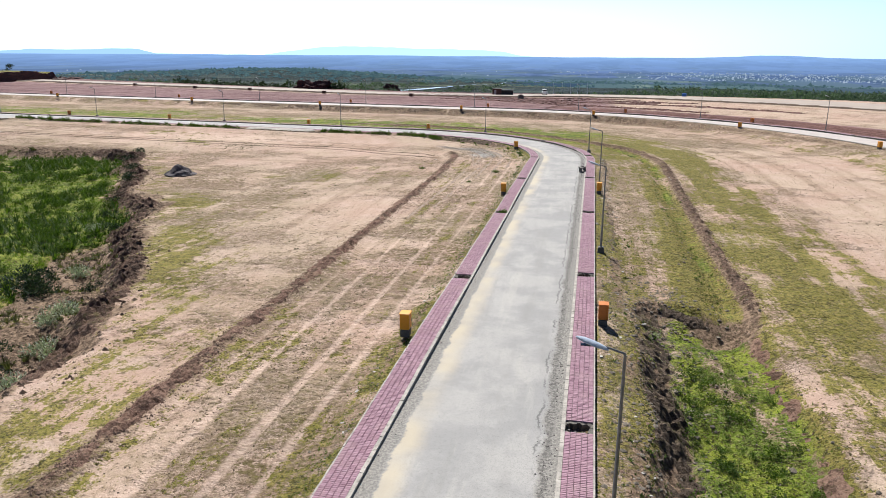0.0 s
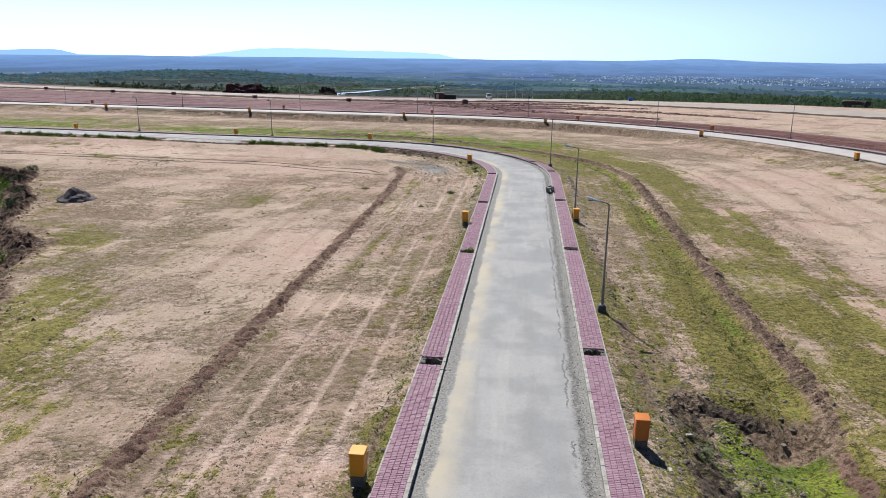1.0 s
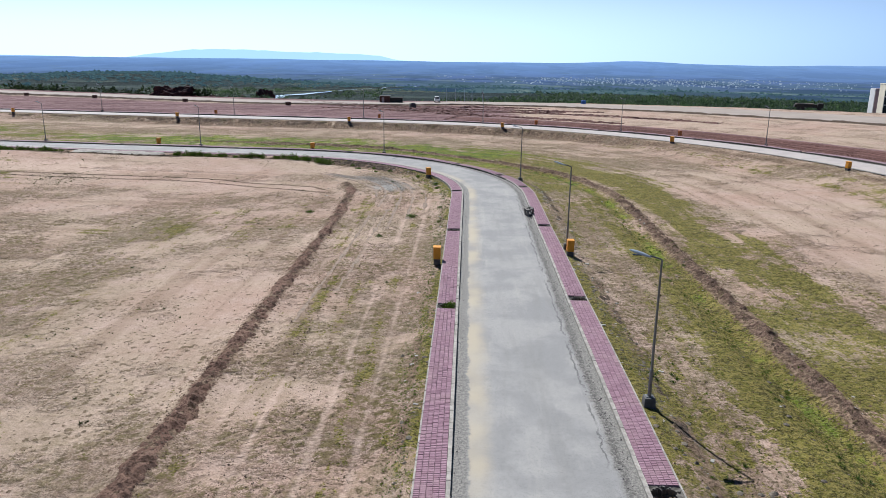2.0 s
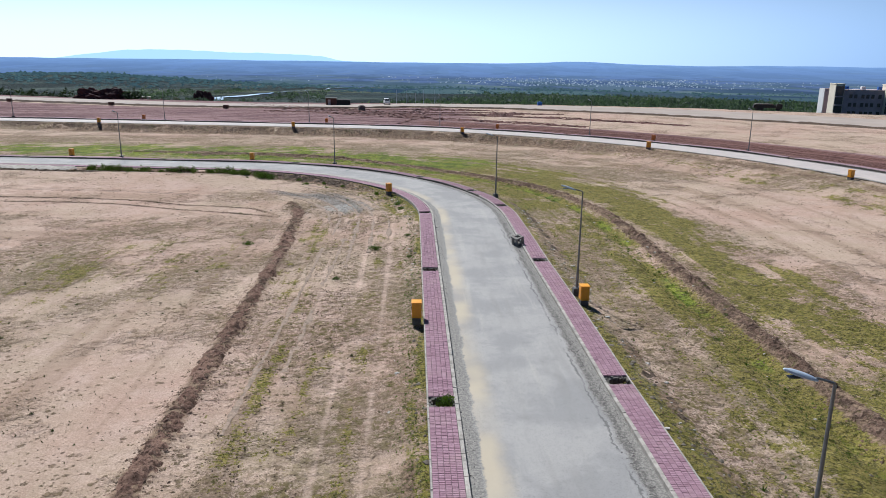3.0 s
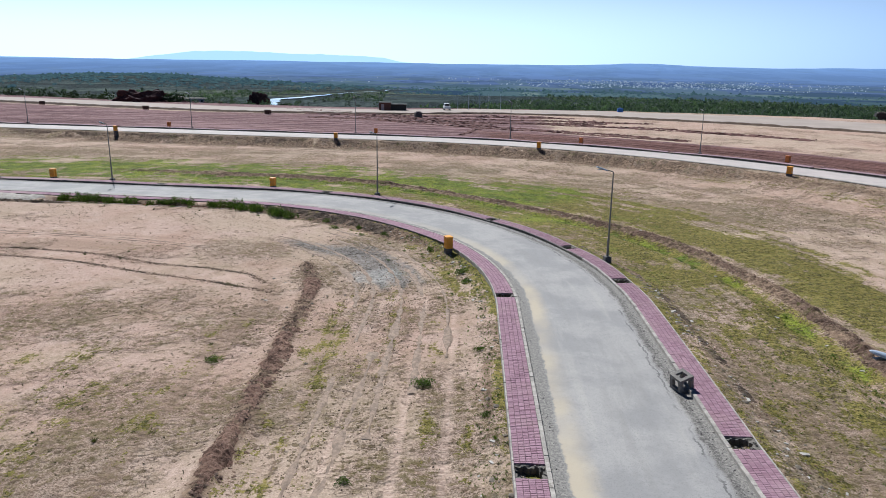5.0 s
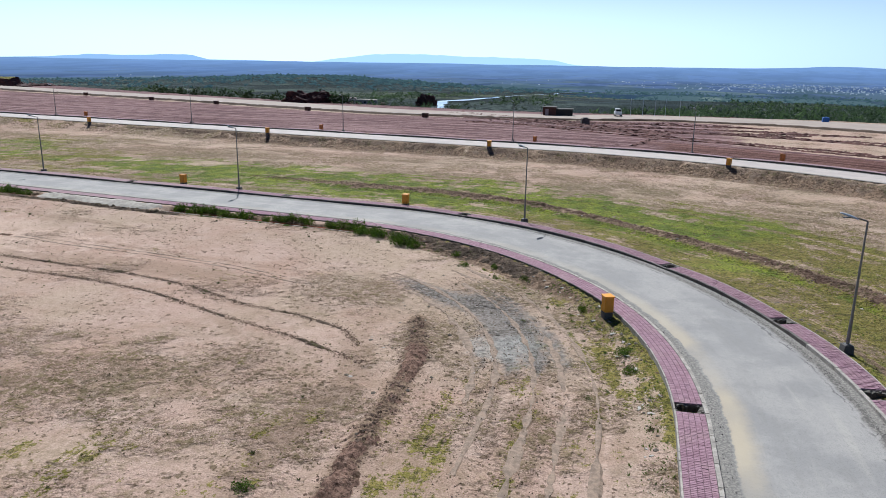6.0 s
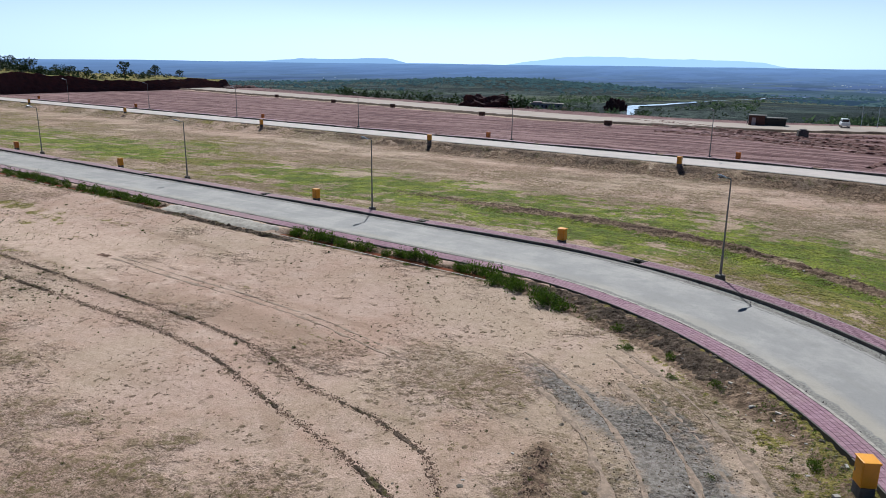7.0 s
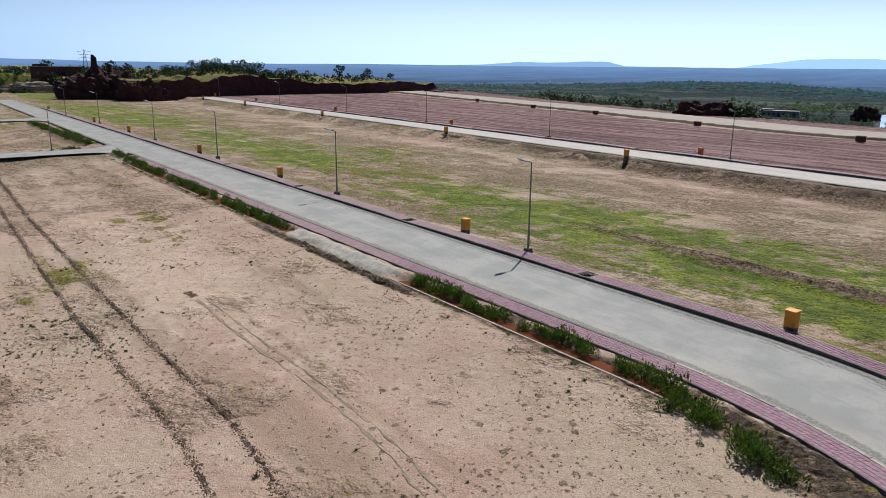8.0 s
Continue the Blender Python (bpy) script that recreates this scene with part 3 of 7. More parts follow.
def height(x, y, detail=True):
    """The ground's height, and the masks that tell what lies on it."""
    x, y = np.asarray(x, float), np.asarray(y, float)
    s, d = LANE.where(x, y)
    s2, d2 = LANE2.where(x, y)
    broad, lump, small = fbm(x, y, 0.03, 3, 1), fbm(x, y, 0.35, 4, 9), fbm(x, y, 1.7, 3, 21)
    left = -0.50 - 0.032 * np.clip(-d - 6, 0, 50)
    z = np.where(d < 0, left, -0.50 + 0.002 * np.clip(d - 5, 0, 60))
    z = z + 0.16 * broad + 0.05 * lump
    z = z + 0.36 * smooth(140, 148, s) * smooth(-15, -7, d) * (d < 0)
    # banks down from the first street
    bank = np.where(d < 0, smooth(6.3, 4.5, -d) * (0.36 + 0.18 * smooth(100, 125, s)), smooth(7.2, 4.6, d) * 0.46)
    z = z + bank
    # ditch and spoil bank beyond the outer footway
    mid = 12.4 - 2.2 * smooth(46, 30, s) - 1.0 * hump(s, 129, 9) + 2.5 * smooth(132, 152, s) + 0.5 * fbm(s * 0 + 3, s, 0.05, 2, 5)
    run = smooth(36, 46, s) * smooth(184, 158, s) * (d > 5)
    deep = 0.55 + 0.5 * smooth(50, 38, s)
    z = z - run * deep * hump(d, mid, 0.95 + 1.1 * smooth(50, 38, s)) * (0.8 + 0.5 * lump)
    z = z + run * (1 - 0.2 * smooth(100, 135, s)) * (0.17 + 0.24 * lump + 0.22 * small) * hump(d, mid + 1.6, 0.5)
    pit = smooth(44.0, 41.6, s + 1.2 * lump) * smooth(6.6, 7.9, d + 0.5 * lump) * smooth(14.4, 12.4, d + 0.6 * lump) * (s > 0)
    z = z - pit * (1.15 + 0.8 * lump + 0.25 * small)
    # spoil ridge over the plot on the inner side, and wheel ruts
    ridge = line_dist(x, y, BERM)
    z = z + (0.20 + 0.14 * lump + 0.16 * small) * hump(ridge, 0, 0.62) - 0.06 * hump(ridge, 1.5, 0.4)
    rut = np.minimum(line_dist(x, y, RUT_A), line_dist(x, y, RUT_B))
    sway = 0.35 * fbm(s * 0 + 7, s, 0.045, 3, 165)
    wheel = sum(hump(d, -k + sway * q, 0.26) for k, q in ((6.9, 0.4), (8.9, 1.0), (11.2, -1.2), (13.4, 0.8))) * (s < 138) * (d < 0)
    z = z - 0.06 * wheel
    verge = smooth(5.8, 4.75, -d) * (d < 0) * (s > 0)
    z = z * (1 - verge) + verge * np.minimum(z, 0.03)
    # drain behind the inner footway
    drain = smooth(146, 149, s) * smooth(240, 228, s) * (1 - smooth(168, 170, s) * smooth(186, 184, s))
    z = z - drain * 1.0 * smooth(4.8, 5.5, -d) * smooth(6.3, 5.9, -d)
    # marsh hollow
    wet = line_dist(x, y, HOLLOW + HOLLOW[:1]) * np.where(inside(x, y, HOLLOW), 1, -1) + 2.2 * fbm(x, y, 0.16, 3, 33)
    slope = smooth(-1.5, 3.0, wet)
    marsh = smooth(-1.5, 2.0, wet - 1.8 - 5.0 * smooth(62, 48, y))
    z = z - slope * (1.3 + 0.4 * lump) - 0.55 * hump(wet, 2.5, 1.6) * (0.5 + lump) * smooth(70, 55, y)
    hollow_rim = hump(wet, -0.5, 1.6) * (0.6 + 0.8 * lump)
    z = z + hollow_rim * (0.12 + 0.45 * np.abs(lump) + 0.12 * small)
    # second street on its embankment, ploughed ground behind it
    steep = smooth(146, 178, s2)
    fill = smooth(-14.5 + 7.2 * steep, -4.5, d2 + 0.6 * lump + 0.25 * small)
    tail = smooth(330, 250, s2)
    top = LANE2_Z - 0.14 + 0.1 * smooth(6, 60, d2)
    z = z * (1 - fill) + fill * (top * tail + (1 - tail) * np.maximum(z, 0.5))
    gully = fbm(s2 * 1.0, d2 * 0.25, 1.5, 4, 150)
    z = z + 0.09 * gully * hump(d2, -6.3, 1.1) * tail
    z = z + 0.07 * small * fill * (d2 > 5) + 0.12 * lump * fill * (d2 > 7) + 0.10 * small * hump(d2, -6.5, 1.2)
    z = z + 0.28 * np.abs(small) * hump(d2, 8.2, 1.0) * (0.5 + lump)
    # flat beds of the streets
    on1 = smooth(4.5, 4.3, np.abs(d)) * (s > -60)
    z = z * (1 - on1) + on1 * -0.22
    on2 = smooth(5.4, 5.0, np.abs(d2))
    z = np.where(s2 < 520, z * (1 - on2) + on2 * (LANE2_Z - 0.05 - 0.17 * smooth(3.5, 3.1, np.abs(d2))), z)
    for s0 in (SIDE_A, SIDE_B):
        across, along = side_where(x, y, s0)
        on = smooth(4.6, 3.9, np.abs(across)) * (along < 2) * (along > -160)
        z = z * (1 - on) + on * -0.30
    blvd = line_dist(x, y, BLVD)
    spread = 14 * smooth(0, 50, x)
    onb = smooth(12 + spread, 9 + spread, blvd)
    z = z * (1 - onb) + onb * 0.85
    # the rim of the plateau and the valley beyond
    out = ~inside(x, y, RIM)
    rim = line_dist(x, y, RIM) * out
    z = z * smooth(30, 0, rim) - 15.0 * smooth(4, 130, rim) - 30.0 * smooth(150, 1700, rim)
    z = z + smooth(20, 250, rim) * 2.2 * fbm(x, y, 0.006, 3, 50)
    # wooded rise in the valley
    z = z + 14 * hump(np.hypot((x + 480) / 260, (y - 1150) / 150), 0, 1)
    # uncut ground with a steep face
    on_mesa = inside(x, y, MESA)
    face = line_dist(x, y, MESA + MESA[:1])
    jag = 1.8 * fbm(x, y, 0.12, 3, 70)
    up = np.where(on_mesa, smooth(6.0, 9.0, face + 0.3 * jag), 0)
    z = z + up * (6.8 - 2.8 * smooth(235, 300, y) + 1.6 * fbm(x, y, 0.02, 4, 61) + 0.6 * lump) * (1 - smooth(0, 200, rim) * 0.3)
    mx, my = -20 - 338 * math.sin(radians(63.6)), 104 + 338 * math.cos(radians(63.6))
    z = z + 4.2 * hump(np.hypot(x - mx, y - my), 0, 17) * on_mesa
    if not detail:
        return z
    # ---- what covers it ----
    streak = fbm(d * 1.0, s * 0.05, 0.9, 4, 140)
    wide = fbm(x, y, 0.055, 3, 80)
    between = (d > 4) & (d2 < -3)
    plot = 0.33 + 0.34 * broad + 0.22 * lump + 0.12 * smooth(-20, -32, d) * (y < 75)
    plot = plot - 0.13 + 0.30 * streak * smooth(-17, -13, d) + 0.05 * smooth(-19, -12, d)
    plot = plot - 0.16 * smooth(90, 115, y) - 0.25 * smooth(135, 150, s) * smooth(-60, -20, d)
    plot = plot + 0.50 * smooth(5.75 + 1.5 * smooth(55, 40, s), 4.8, -d) * (s < 140) * (0.7 + 1.0 * lump)
    plot = plot + 0.42 * smooth(8.6, 6.2, -d + 0.8 * lump) * smooth(98, 108, s) * smooth(147, 139, s) * (d < 0)
    plot = plot - 0.14 * smooth(-15, -19, d) * smooth(42, 60, y) + 0.10 * smooth(-24, -40, d) * smooth(95, 75, y)
    turf = 0.36 * smooth(27, 14, d) * smooth(165, 135, s) - 0.55 * hump(d, 8.0, 1.7) * smooth(40, 48, s) * smooth(104, 78, s) * (0.8 + 0.9 * lump) + 0.10 * hump(d, 18, 5) * smooth(110, 80, s) + 0.14 * hump(d, 10.8, 1.7) * smooth(135, 110, s) * (0.8 + 0.8 * lump) + 0.34 * hump(d2 + 2 * lump, -10.0, 3.2) * smooth(150, 118, s) + 0.27 + 0.30 * lump + 0.30 * wide + 0.15 * streak
    bare_right = 1.5 * smooth(19, 27, d + 4 * wide) * smooth(60, 50, d) * smooth(134, 112, y) + 1.2 * smooth(13.6, 14.6, d) * smooth(24, 17, d) * smooth(37, 30, s)
    bare_right = bare_right * smooth(-12.5, -17, d2 + 2 * lump)
    turf = turf + 0.20 * hump(d, 20.5, 7) * smooth(20, 40, s) * smooth(150, 120, s) * (0.7 + 0.8 * lump + 0.5 * streak) - 0.30 * bare_right + 0.36 * hump(d, 17, 9) * smooth(118, 145, s) * (1 + 1.3 * lump + 1.0 * small)
    turf = turf - 0.30 * smooth(23, 31, d + 4 * wide) * smooth(100, 118, s) * smooth(225, 195, s)
    turf = turf - 0.40 * hump(np.hypot((s - 142) / 13, (d - 35) / 7.5) + 0.6 * wide, 0, 1)
    turf = turf - 0.30 * hump(d2, -12, 5.0) * smooth(120, 160, s)
    turf = turf + run * (0.40 * hump(d, mid - 0.2, 0.75) * np.clip(0.6 + 1.2 * lump, 0, 1) - 0.2 * hump(d, mid + 2.3, 1.2))
    plot = plot + 0.42 * smooth(196, 225, s) * (0.6 + 0.9 * lump + 0.6 * wide) + 0.22 * smooth(244, 256, s) + 0.08 * smooth(48, 30, y) * smooth(-15.5, -18, d) * (0.8 + 0.8 * lump) + (0.8 * hump(np.hypot((x + 70) / 1.3, y - 118), 0, 6) + 0.5 * hump(np.hypot((x + 50) / 1.4, y - 113.3), 0, 3.4) + 0.5 * hump(np.hypot((x + 62) / 1.4, y - 112), 0, 4) + 0.75 * hump(np.hypot((x + 80) / 3.4, y - 126), 0, 3.2)) * (0.7 + 0.6 * lump + 0.5 * small)
    pan = hump(np.hypot((x + 41) / 5.5, (y - 79) / 4.2) + wide, 0, 1) + hump(np.hypot((x + 47) / 8.0, (y - 100) / 4.6) + wide, 0, 1) + 0.8 * hump(np.hypot((x + 23) / 5.0, (y - 70) / 9.0) + wide, 0, 1)
    olive = hump(np.hypot((x + 31) / 7, (y - 92) / 10) + 0.6 * wide, 0, 1) + 1.1 * hump(np.hypot((x + 48) / 6, (y - 90) / 3) + 0.5 * wide, 0, 1) + 0.9 * hump(np.hypot((x + 42) / 4, (y - 69) / 6), 0, 1)
    plot = plot - 0.35 * pan - 0.05 + 0.17 * olive * (0.8 + 0.8 * lump + 0.5 * small)
    grass = np.where(d < 0, plot, np.where(between, turf, 0.05))
    edge_of_marsh = hump(wet, -4.0, 3.0)
    grass = grass + 0.75 * marsh + 0.30 * edge_of_marsh + 0.35 * (slope - marsh) * (0.4 + small) + pit * (0.24 + 0.5 * lump)
    grass = np.where(on_mesa, np.where(face > 3, 0.80 + 0.3 * lump, 0), grass)
    lush = 0.75 * marsh + 0.5 * (d < 0) * hump(np.hypot((x + 50) / 6, (y - 89.5) / 2.6), 0, 1) + 0.55 * run * hump(d, mid + 0.2, 0.45) * np.clip(0.5 + 1.3 * lump + 0.8 * small, 0, 1.2) + 1.35 * hump(d, 18, 11) * smooth(112, 145, s) * between * (0.7 + 0.9 * wide + 0.3 * streak)
    lush = lush + 0.4 * smooth(6.0, 4.8, -d) * (d < 0) * (s < 140) + 0.95 * pit + 0.25 * (wide + 0.3) * between + 0.42 * smooth(24, 9, d) * smooth(165, 130, s) * smooth(60, 95, s) * between * (0.6 + 0.8 * wide + 0.4 * lump)
    red = np.where(d2 > 5, (0.76 + 0.26 * smooth(-20, 5, x + 6 * lump)) * smooth(5, 8, d2) * (1 - onb) * (1 - 0.9 * smooth(10, 30, x) * smooth(40, 46, d2)) + 0.08 * broad * (x < 0) - 0.95 * smooth(-12, 20, x) * smooth(18, 23, d2 + 2 * lump) * smooth(72, 64, d2), 0.0)
    red = np.maximum(red, 0.95 * up * (face < 3.6) * on_mesa)
    red = np.where(on_mesa & (face > 3.8), 0, red)
    wob = 0.5 * lump + 0.25 * small
    arc = smooth(106, 112, s) * smooth(131, 124, s) * (d < 0)
    lines = sum(hump(d, -k + sway, 0.38) for k in (7.6, 8.8, 10.1, 11.4, 12.8))
    gravel = arc * hump(d, -10.4, 2.8) * (0.34 + 0.85 * lines) * (0.9 + 0.7 * streak + 0.6 * lump) + 1.05 * smooth(113, 119, s) * smooth(139, 131, s + 3 * lump) * hump(d, -10.5 - 1.8 * smooth(120, 130, s) + 0.4 * lump, 0.95)
    gravel = gravel + 0.30 * hump(d, -5.1, 0.6) * (s < 150) + 0
    gravel = gravel + 0.35 * hump(d, 5.7, 0.8) * (s < 115) * (d > 0) + 0.5 * pit * hump(d, 7.8, 1.8) + 0.7 * hump(np.hypot((x + 140) / 14, (y - 124) / 5), 0, 1)
    dark = 0.74 * hump(ridge, 0, 0.82) + 0.5 * hump(rut, 0, 0.30) + run * 1.15 * hump(d, mid + 1.45, 0.55) 
    dark = dark + 0.25 * hump(np.hypot((d + 12.0) / 1.2, (s - 130) / 4.0), 0, 0.9) + 1.1 * smooth(118, 130, s) * smooth(150, 146, s) * smooth(4.6, 4.9, -d) * smooth(7.0, 6.0, -d) + 1.1 * smooth(164, 168, s) * smooth(196, 186, s) * hump(d, -6.9, 0.55) + 0.75 * hump(d, 6.0, 0.6) * (s < 135) * (d > 0) * np.clip(0.6 + lump, 0, 1) + 0.75 * hollow_rim * (0.75 + lump) + 1.15 * smooth(-1.2, 0.4, wet) * (1 - marsh) * np.clip(0.75 + 0.8 * lump + 0.5 * small, 0, 1) + 0.8 * hump(wet, -0.5, 1.3) * np.clip(0.5 + lump, 0, 1) + drain * 0.9 * smooth(4.7, 4.85, -d) * smooth(7.0, 6.5, -d)
    dark = dark + 0.30 * sum(hump(d, -k, 0.35) for k in (7.7, 10.1, 12.4)) * (s < 138) * (d < 0) * np.clip(0.3 + lump + streak, 0, 1)
    dark = dark + (0.72 + 0.5 * steep) * hump(d2, -6.5, 1.6) * tail * np.clip(0.95 + 0.9 * gully + 0.5 * lump, 0, 1.2)
    dark = dark + 0.55 * hump(line_dist(x, y, CUT), 0, 0.3) + 0.8 * hump(line_dist(x, y, MOUND), 0, 0.7)
    dark = dark + 0.4 * hump(np.hypot((x + 24.5) / 1.6, (y - 121.5) / 3.2) + wob, 0, 1) + 0.75 * hump(d, -5.35, 0.45) * (d < 0) * (s < 140) * np.clip(0.6 + 1.2 * lump, 0, 1)
    dark = dark + 0.7 * sum(hump(np.hypot((x - a) / 1.3, y - b), 0, 0.5) for a, b in ((-59.0, 121.4), (-20.7, 78.0), (-12.6, 76.5)))
    dark = dark + 1.25 * hump(d, 7.8, 0.95) * smooth(47, 42, s) * (s > 0) * np.clip(0.8 + 1.2 * lump, 0, 1) + 1.1 * hump(s + 1.2 * lump, 42.4, 1.3) * smooth(7, 8.5, d) * smooth(14, 12.5, d) * np.clip(0.7 + lump, 0, 1) + 0.9 * hump(d + 0.5 * lump, 13.2, 0.6) * smooth(42, 38, s) * (s > 0) * np.clip(0.4 + 1.3 * lump, 0, 1)
    dark = dark + 1.1 * smooth(257, 260, s) * smooth(316, 308, s) * smooth(4.5, 4.8, -d) * smooth(8.2, 7.0, -d) + 0.6 * smooth(196, 200, s) * smooth(246, 240, s) * hump(d, -6.9, 0.4)
    valley = smooth(2, 24, rim)
    bare = np.where(d < 0, 0.25 - 0.7 * smooth(-24, -38, d) + 0.9 * pan - 0.4 * olive + 0.9 * broad + 0.75 * smooth(128, 146, s) * smooth(205, 175, s) * smooth(-34, -16, d), 0.62 * bare_right) + hump(d2, -12, 4) * 0.5 + 0.7 * (d2 > 12)
    track = -0.6 * arc + wheel * (0.75 + 0.5 * fbm(d * 0.3, s, 0.06, 3, 160)) + 0.6 * smooth(140, 155, s) * hump(d, -16, 8) * (0.5 + broad) + 0.5 * hump(d2, -11, 2.5) * smooth(110, 150, s) * between
    masks = [np.clip(m, 0, 1) for m in (grass, red, gravel, dark, valley, bare, lush, 0.5 + 0.5 * streak, track)]
    cement = hump(np.hypot((d + 11.3) / 2.3, (s - 114) / 3.8) + 0.5 * wob, 0, 0.9) * (d < 0)
    return z, masks, np.stack([d, s * 0.07, d * 0], -1), cement


# ---- mesh helpers ----
def mesh_of(name, verts, faces, mat, smooth_shade=False):
    """A mesh from arrays; faces all of one size."""
    me = bpy.data.meshes.new(name)
    verts, faces = np.asarray(verts, np.float32), np.asarray(faces, np.int32)
    n = faces.shape[1]
    me.vertices.add(len(verts)), me.loops.add(faces.size), me.polygons.add(len(faces))
    me.vertices.foreach_set("co", verts.ravel())
    me.loops.foreach_set("vertex_index", faces.ravel())
    me.polygons.foreach_set("loop_start", np.arange(0, faces.size, n, dtype=np.int32))
    me.polygons.foreach_set("use_smooth", np.full(len(faces), smooth_shade))
    me.update(calc_edges=True)
    me.materials.append(mat)
    return me


def colours(me, name, rgb):
    a = me.attributes.new(name, "FLOAT_COLOR", "POINT")
    a.data.foreach_set("color", np.c_[rgb, np.ones(len(rgb))].astype(np.float32).ravel())


def grid_faces(nu, nv):
    i = np.arange((nu - 1) * (nv - 1))
    a = (i // (nv - 1)) * nv + i % (nv - 1)
    return np.c_[a, a + nv, a + nv + 1, a + 1]


def thing(name, label, category, group="", kind="", at=None):
    ob = new(name)
    ob.empty_display_size = 0.2
    if at is not None:
        ob.matrix_world = at
    return tagged(ob, label, category, group, kind)


def part(name, bm, material, parent, label=""):
    """Links a bmesh as one mesh object under a thing or under a part."""
    me = bpy.data.meshes.new(name)
    bm.to_mesh(me)
    bm.free()
    me.materials.append(material)
    ob = new(name, me)
    ob.parent = parent
    return tagged(ob, label)


def part_mesh(name, me, parent, label="", kind=""):
    ob = new(name, me)
    ob.parent = parent
    return tagged(ob, label, kind=kind)


def box(sx, sy, sz, at=(0, 0, 0), bevel=0.0, turn=0.0, bm=None, taper=1.0):
    """A box standing on at, its edges rounded."""
    bm = bm or bmesh.new()
    made = bmesh.ops.create_cube(bm, size=1.0)["verts"]
    for v in made:
        k = taper if v.co.z > 0 else 1.0
        v.co = Vector((v.co.x * sx * k, v.co.y * sy * k, (v.co.z + 0.5) * sz))
    bmesh.ops.transform(bm, verts=made, matrix=Matrix.Translation(at) @ Matrix.Rotation(turn, 4, "Z"))
    if bevel:
        edges = list({e for v in made for e in v.link_edges})
        bmesh.ops.bevel(bm, geom=edges, offset=bevel, segments=2, affect="EDGES", profile=0.5)
    return bm


def tube(path, radii, sides=8, bm=None, caps=True):
    """A round bar along points, with a radius at each."""
    bm = bm or bmesh.new()
    rings = []
    for i, p in enumerate(path):
        a, b = Vector(path[max(i - 1, 0)]), Vector(path[min(i + 1, len(path) - 1)])
        q = (b - a).to_track_quat("Z", "Y")
        rings.append([bm.verts.new(Vector(p) + q @ Vector((radii[i] * math.cos(t), radii[i] * math.sin(t), 0))) for t in (k * math.tau / sides for k in range(sides))])
    for r0, r1 in zip(rings, rings[1:]):
        for k in range(sides):
            bm.faces.new((r0[k], r0[(k + 1) % sides], r1[(k + 1) % sides], r1[k]))
    if caps:
        bm.faces.new(rings[0][::-1])
        bm.faces.new(rings[-1])
    return bm


# ---- ground ----
def stretched(lo, hi, step, far_lo, far_hi):
    """Even steps in the middle that grow outwards, slowly at first."""
    core = np.arange(lo, hi, step)
    def run(limit):
        out, w, p = [], step, 0.0
        while p < limit:
            w *= 1.024 if p < 150 else 1.06
            p += w
            out.append(p)
        return np.array(out)
    return np.r_[(lo - run(lo - far_lo))[::-1], core, core[-1] + run(far_hi - core[-1])]


def build_ground():
    xs, ys = stretched(-60, 28, 0.44, -4900, 4900), stretched(18, 140, 0.44, -4900, 4900)
    X, Y = np.meshgrid(xs, ys, indexing="ij")
    Z, masks, course, cement = height(X.ravel(), Y.ravel())
    me = mesh_of("ground", np.c_[X.ravel(), Y.ravel(), Z], grid_faces(len(xs), len(ys)), EARTH, True)
    colours(me, "zone_a", np.stack(masks[:3], 1))
    colours(me, "zone_b", np.stack(masks[3:6], 1))
    colours(me, "zone_c", np.stack(masks[6:], 1))
    me.attributes.new("course", "FLOAT_VECTOR", "POINT").data.foreach_set("vector", course.astype(np.float32).ravel())
    me.attributes.new("cement", "FLOAT", "POINT").data.foreach_set("value", cement.astype(np.float32))
    return tagged(new("ground", me), "dry tan earth with thin olive grass and red ploughed soil", "ground", kind="structure")


build_ground()


# ---- streets ----
def strip(name, way, s_list, d_list, z, mat, width):
    """A carriageway along a way; the lane attribute holds the place across it."""
    verts, lane = [], []
    for s in s_list:
        for d in d_list:
            x, y, a = way.at(s, d)
            verts.append((x, y, z + 0.03 * (1 - (d / width) ** 2)))
            lane.append(((d + width) / (2 * width), s * 0.01, 0))
    me = mesh_of(name, verts, grid_faces(len(s_list), len(d_list)), mat, True)
    colours(me, "lane", np.array(lane))
    return new(name, me)


STEPS = list(np.arange(-60, 102.5, 4)) + list(np.linspace(102.5, LANE.s1, 48)) + list(np.arange(LANE.s1 + 3, 420, 4))
tagged(strip("road", LANE, STEPS, list(np.linspace(-HALF, HALF, 15)), 0.0, ROAD, HALF), "worn pale grey concrete street with sandy stains and gritty edges", "road", kind="structure")
STEPS2 = list(np.arange(-60, 101.2, 6)) + list(np.linspace(101.2, LANE2.s1, 60)) + list(np.arange(LANE2.s1 + 3, 470, 6))
tagged(strip("road", LANE2, STEPS2, list(np.linspace(-3.6, 3.6, 9)), LANE2_Z, DUSTY_ROAD, 3.6), "pale concrete street on a low earth embankment", "road", kind="structure")


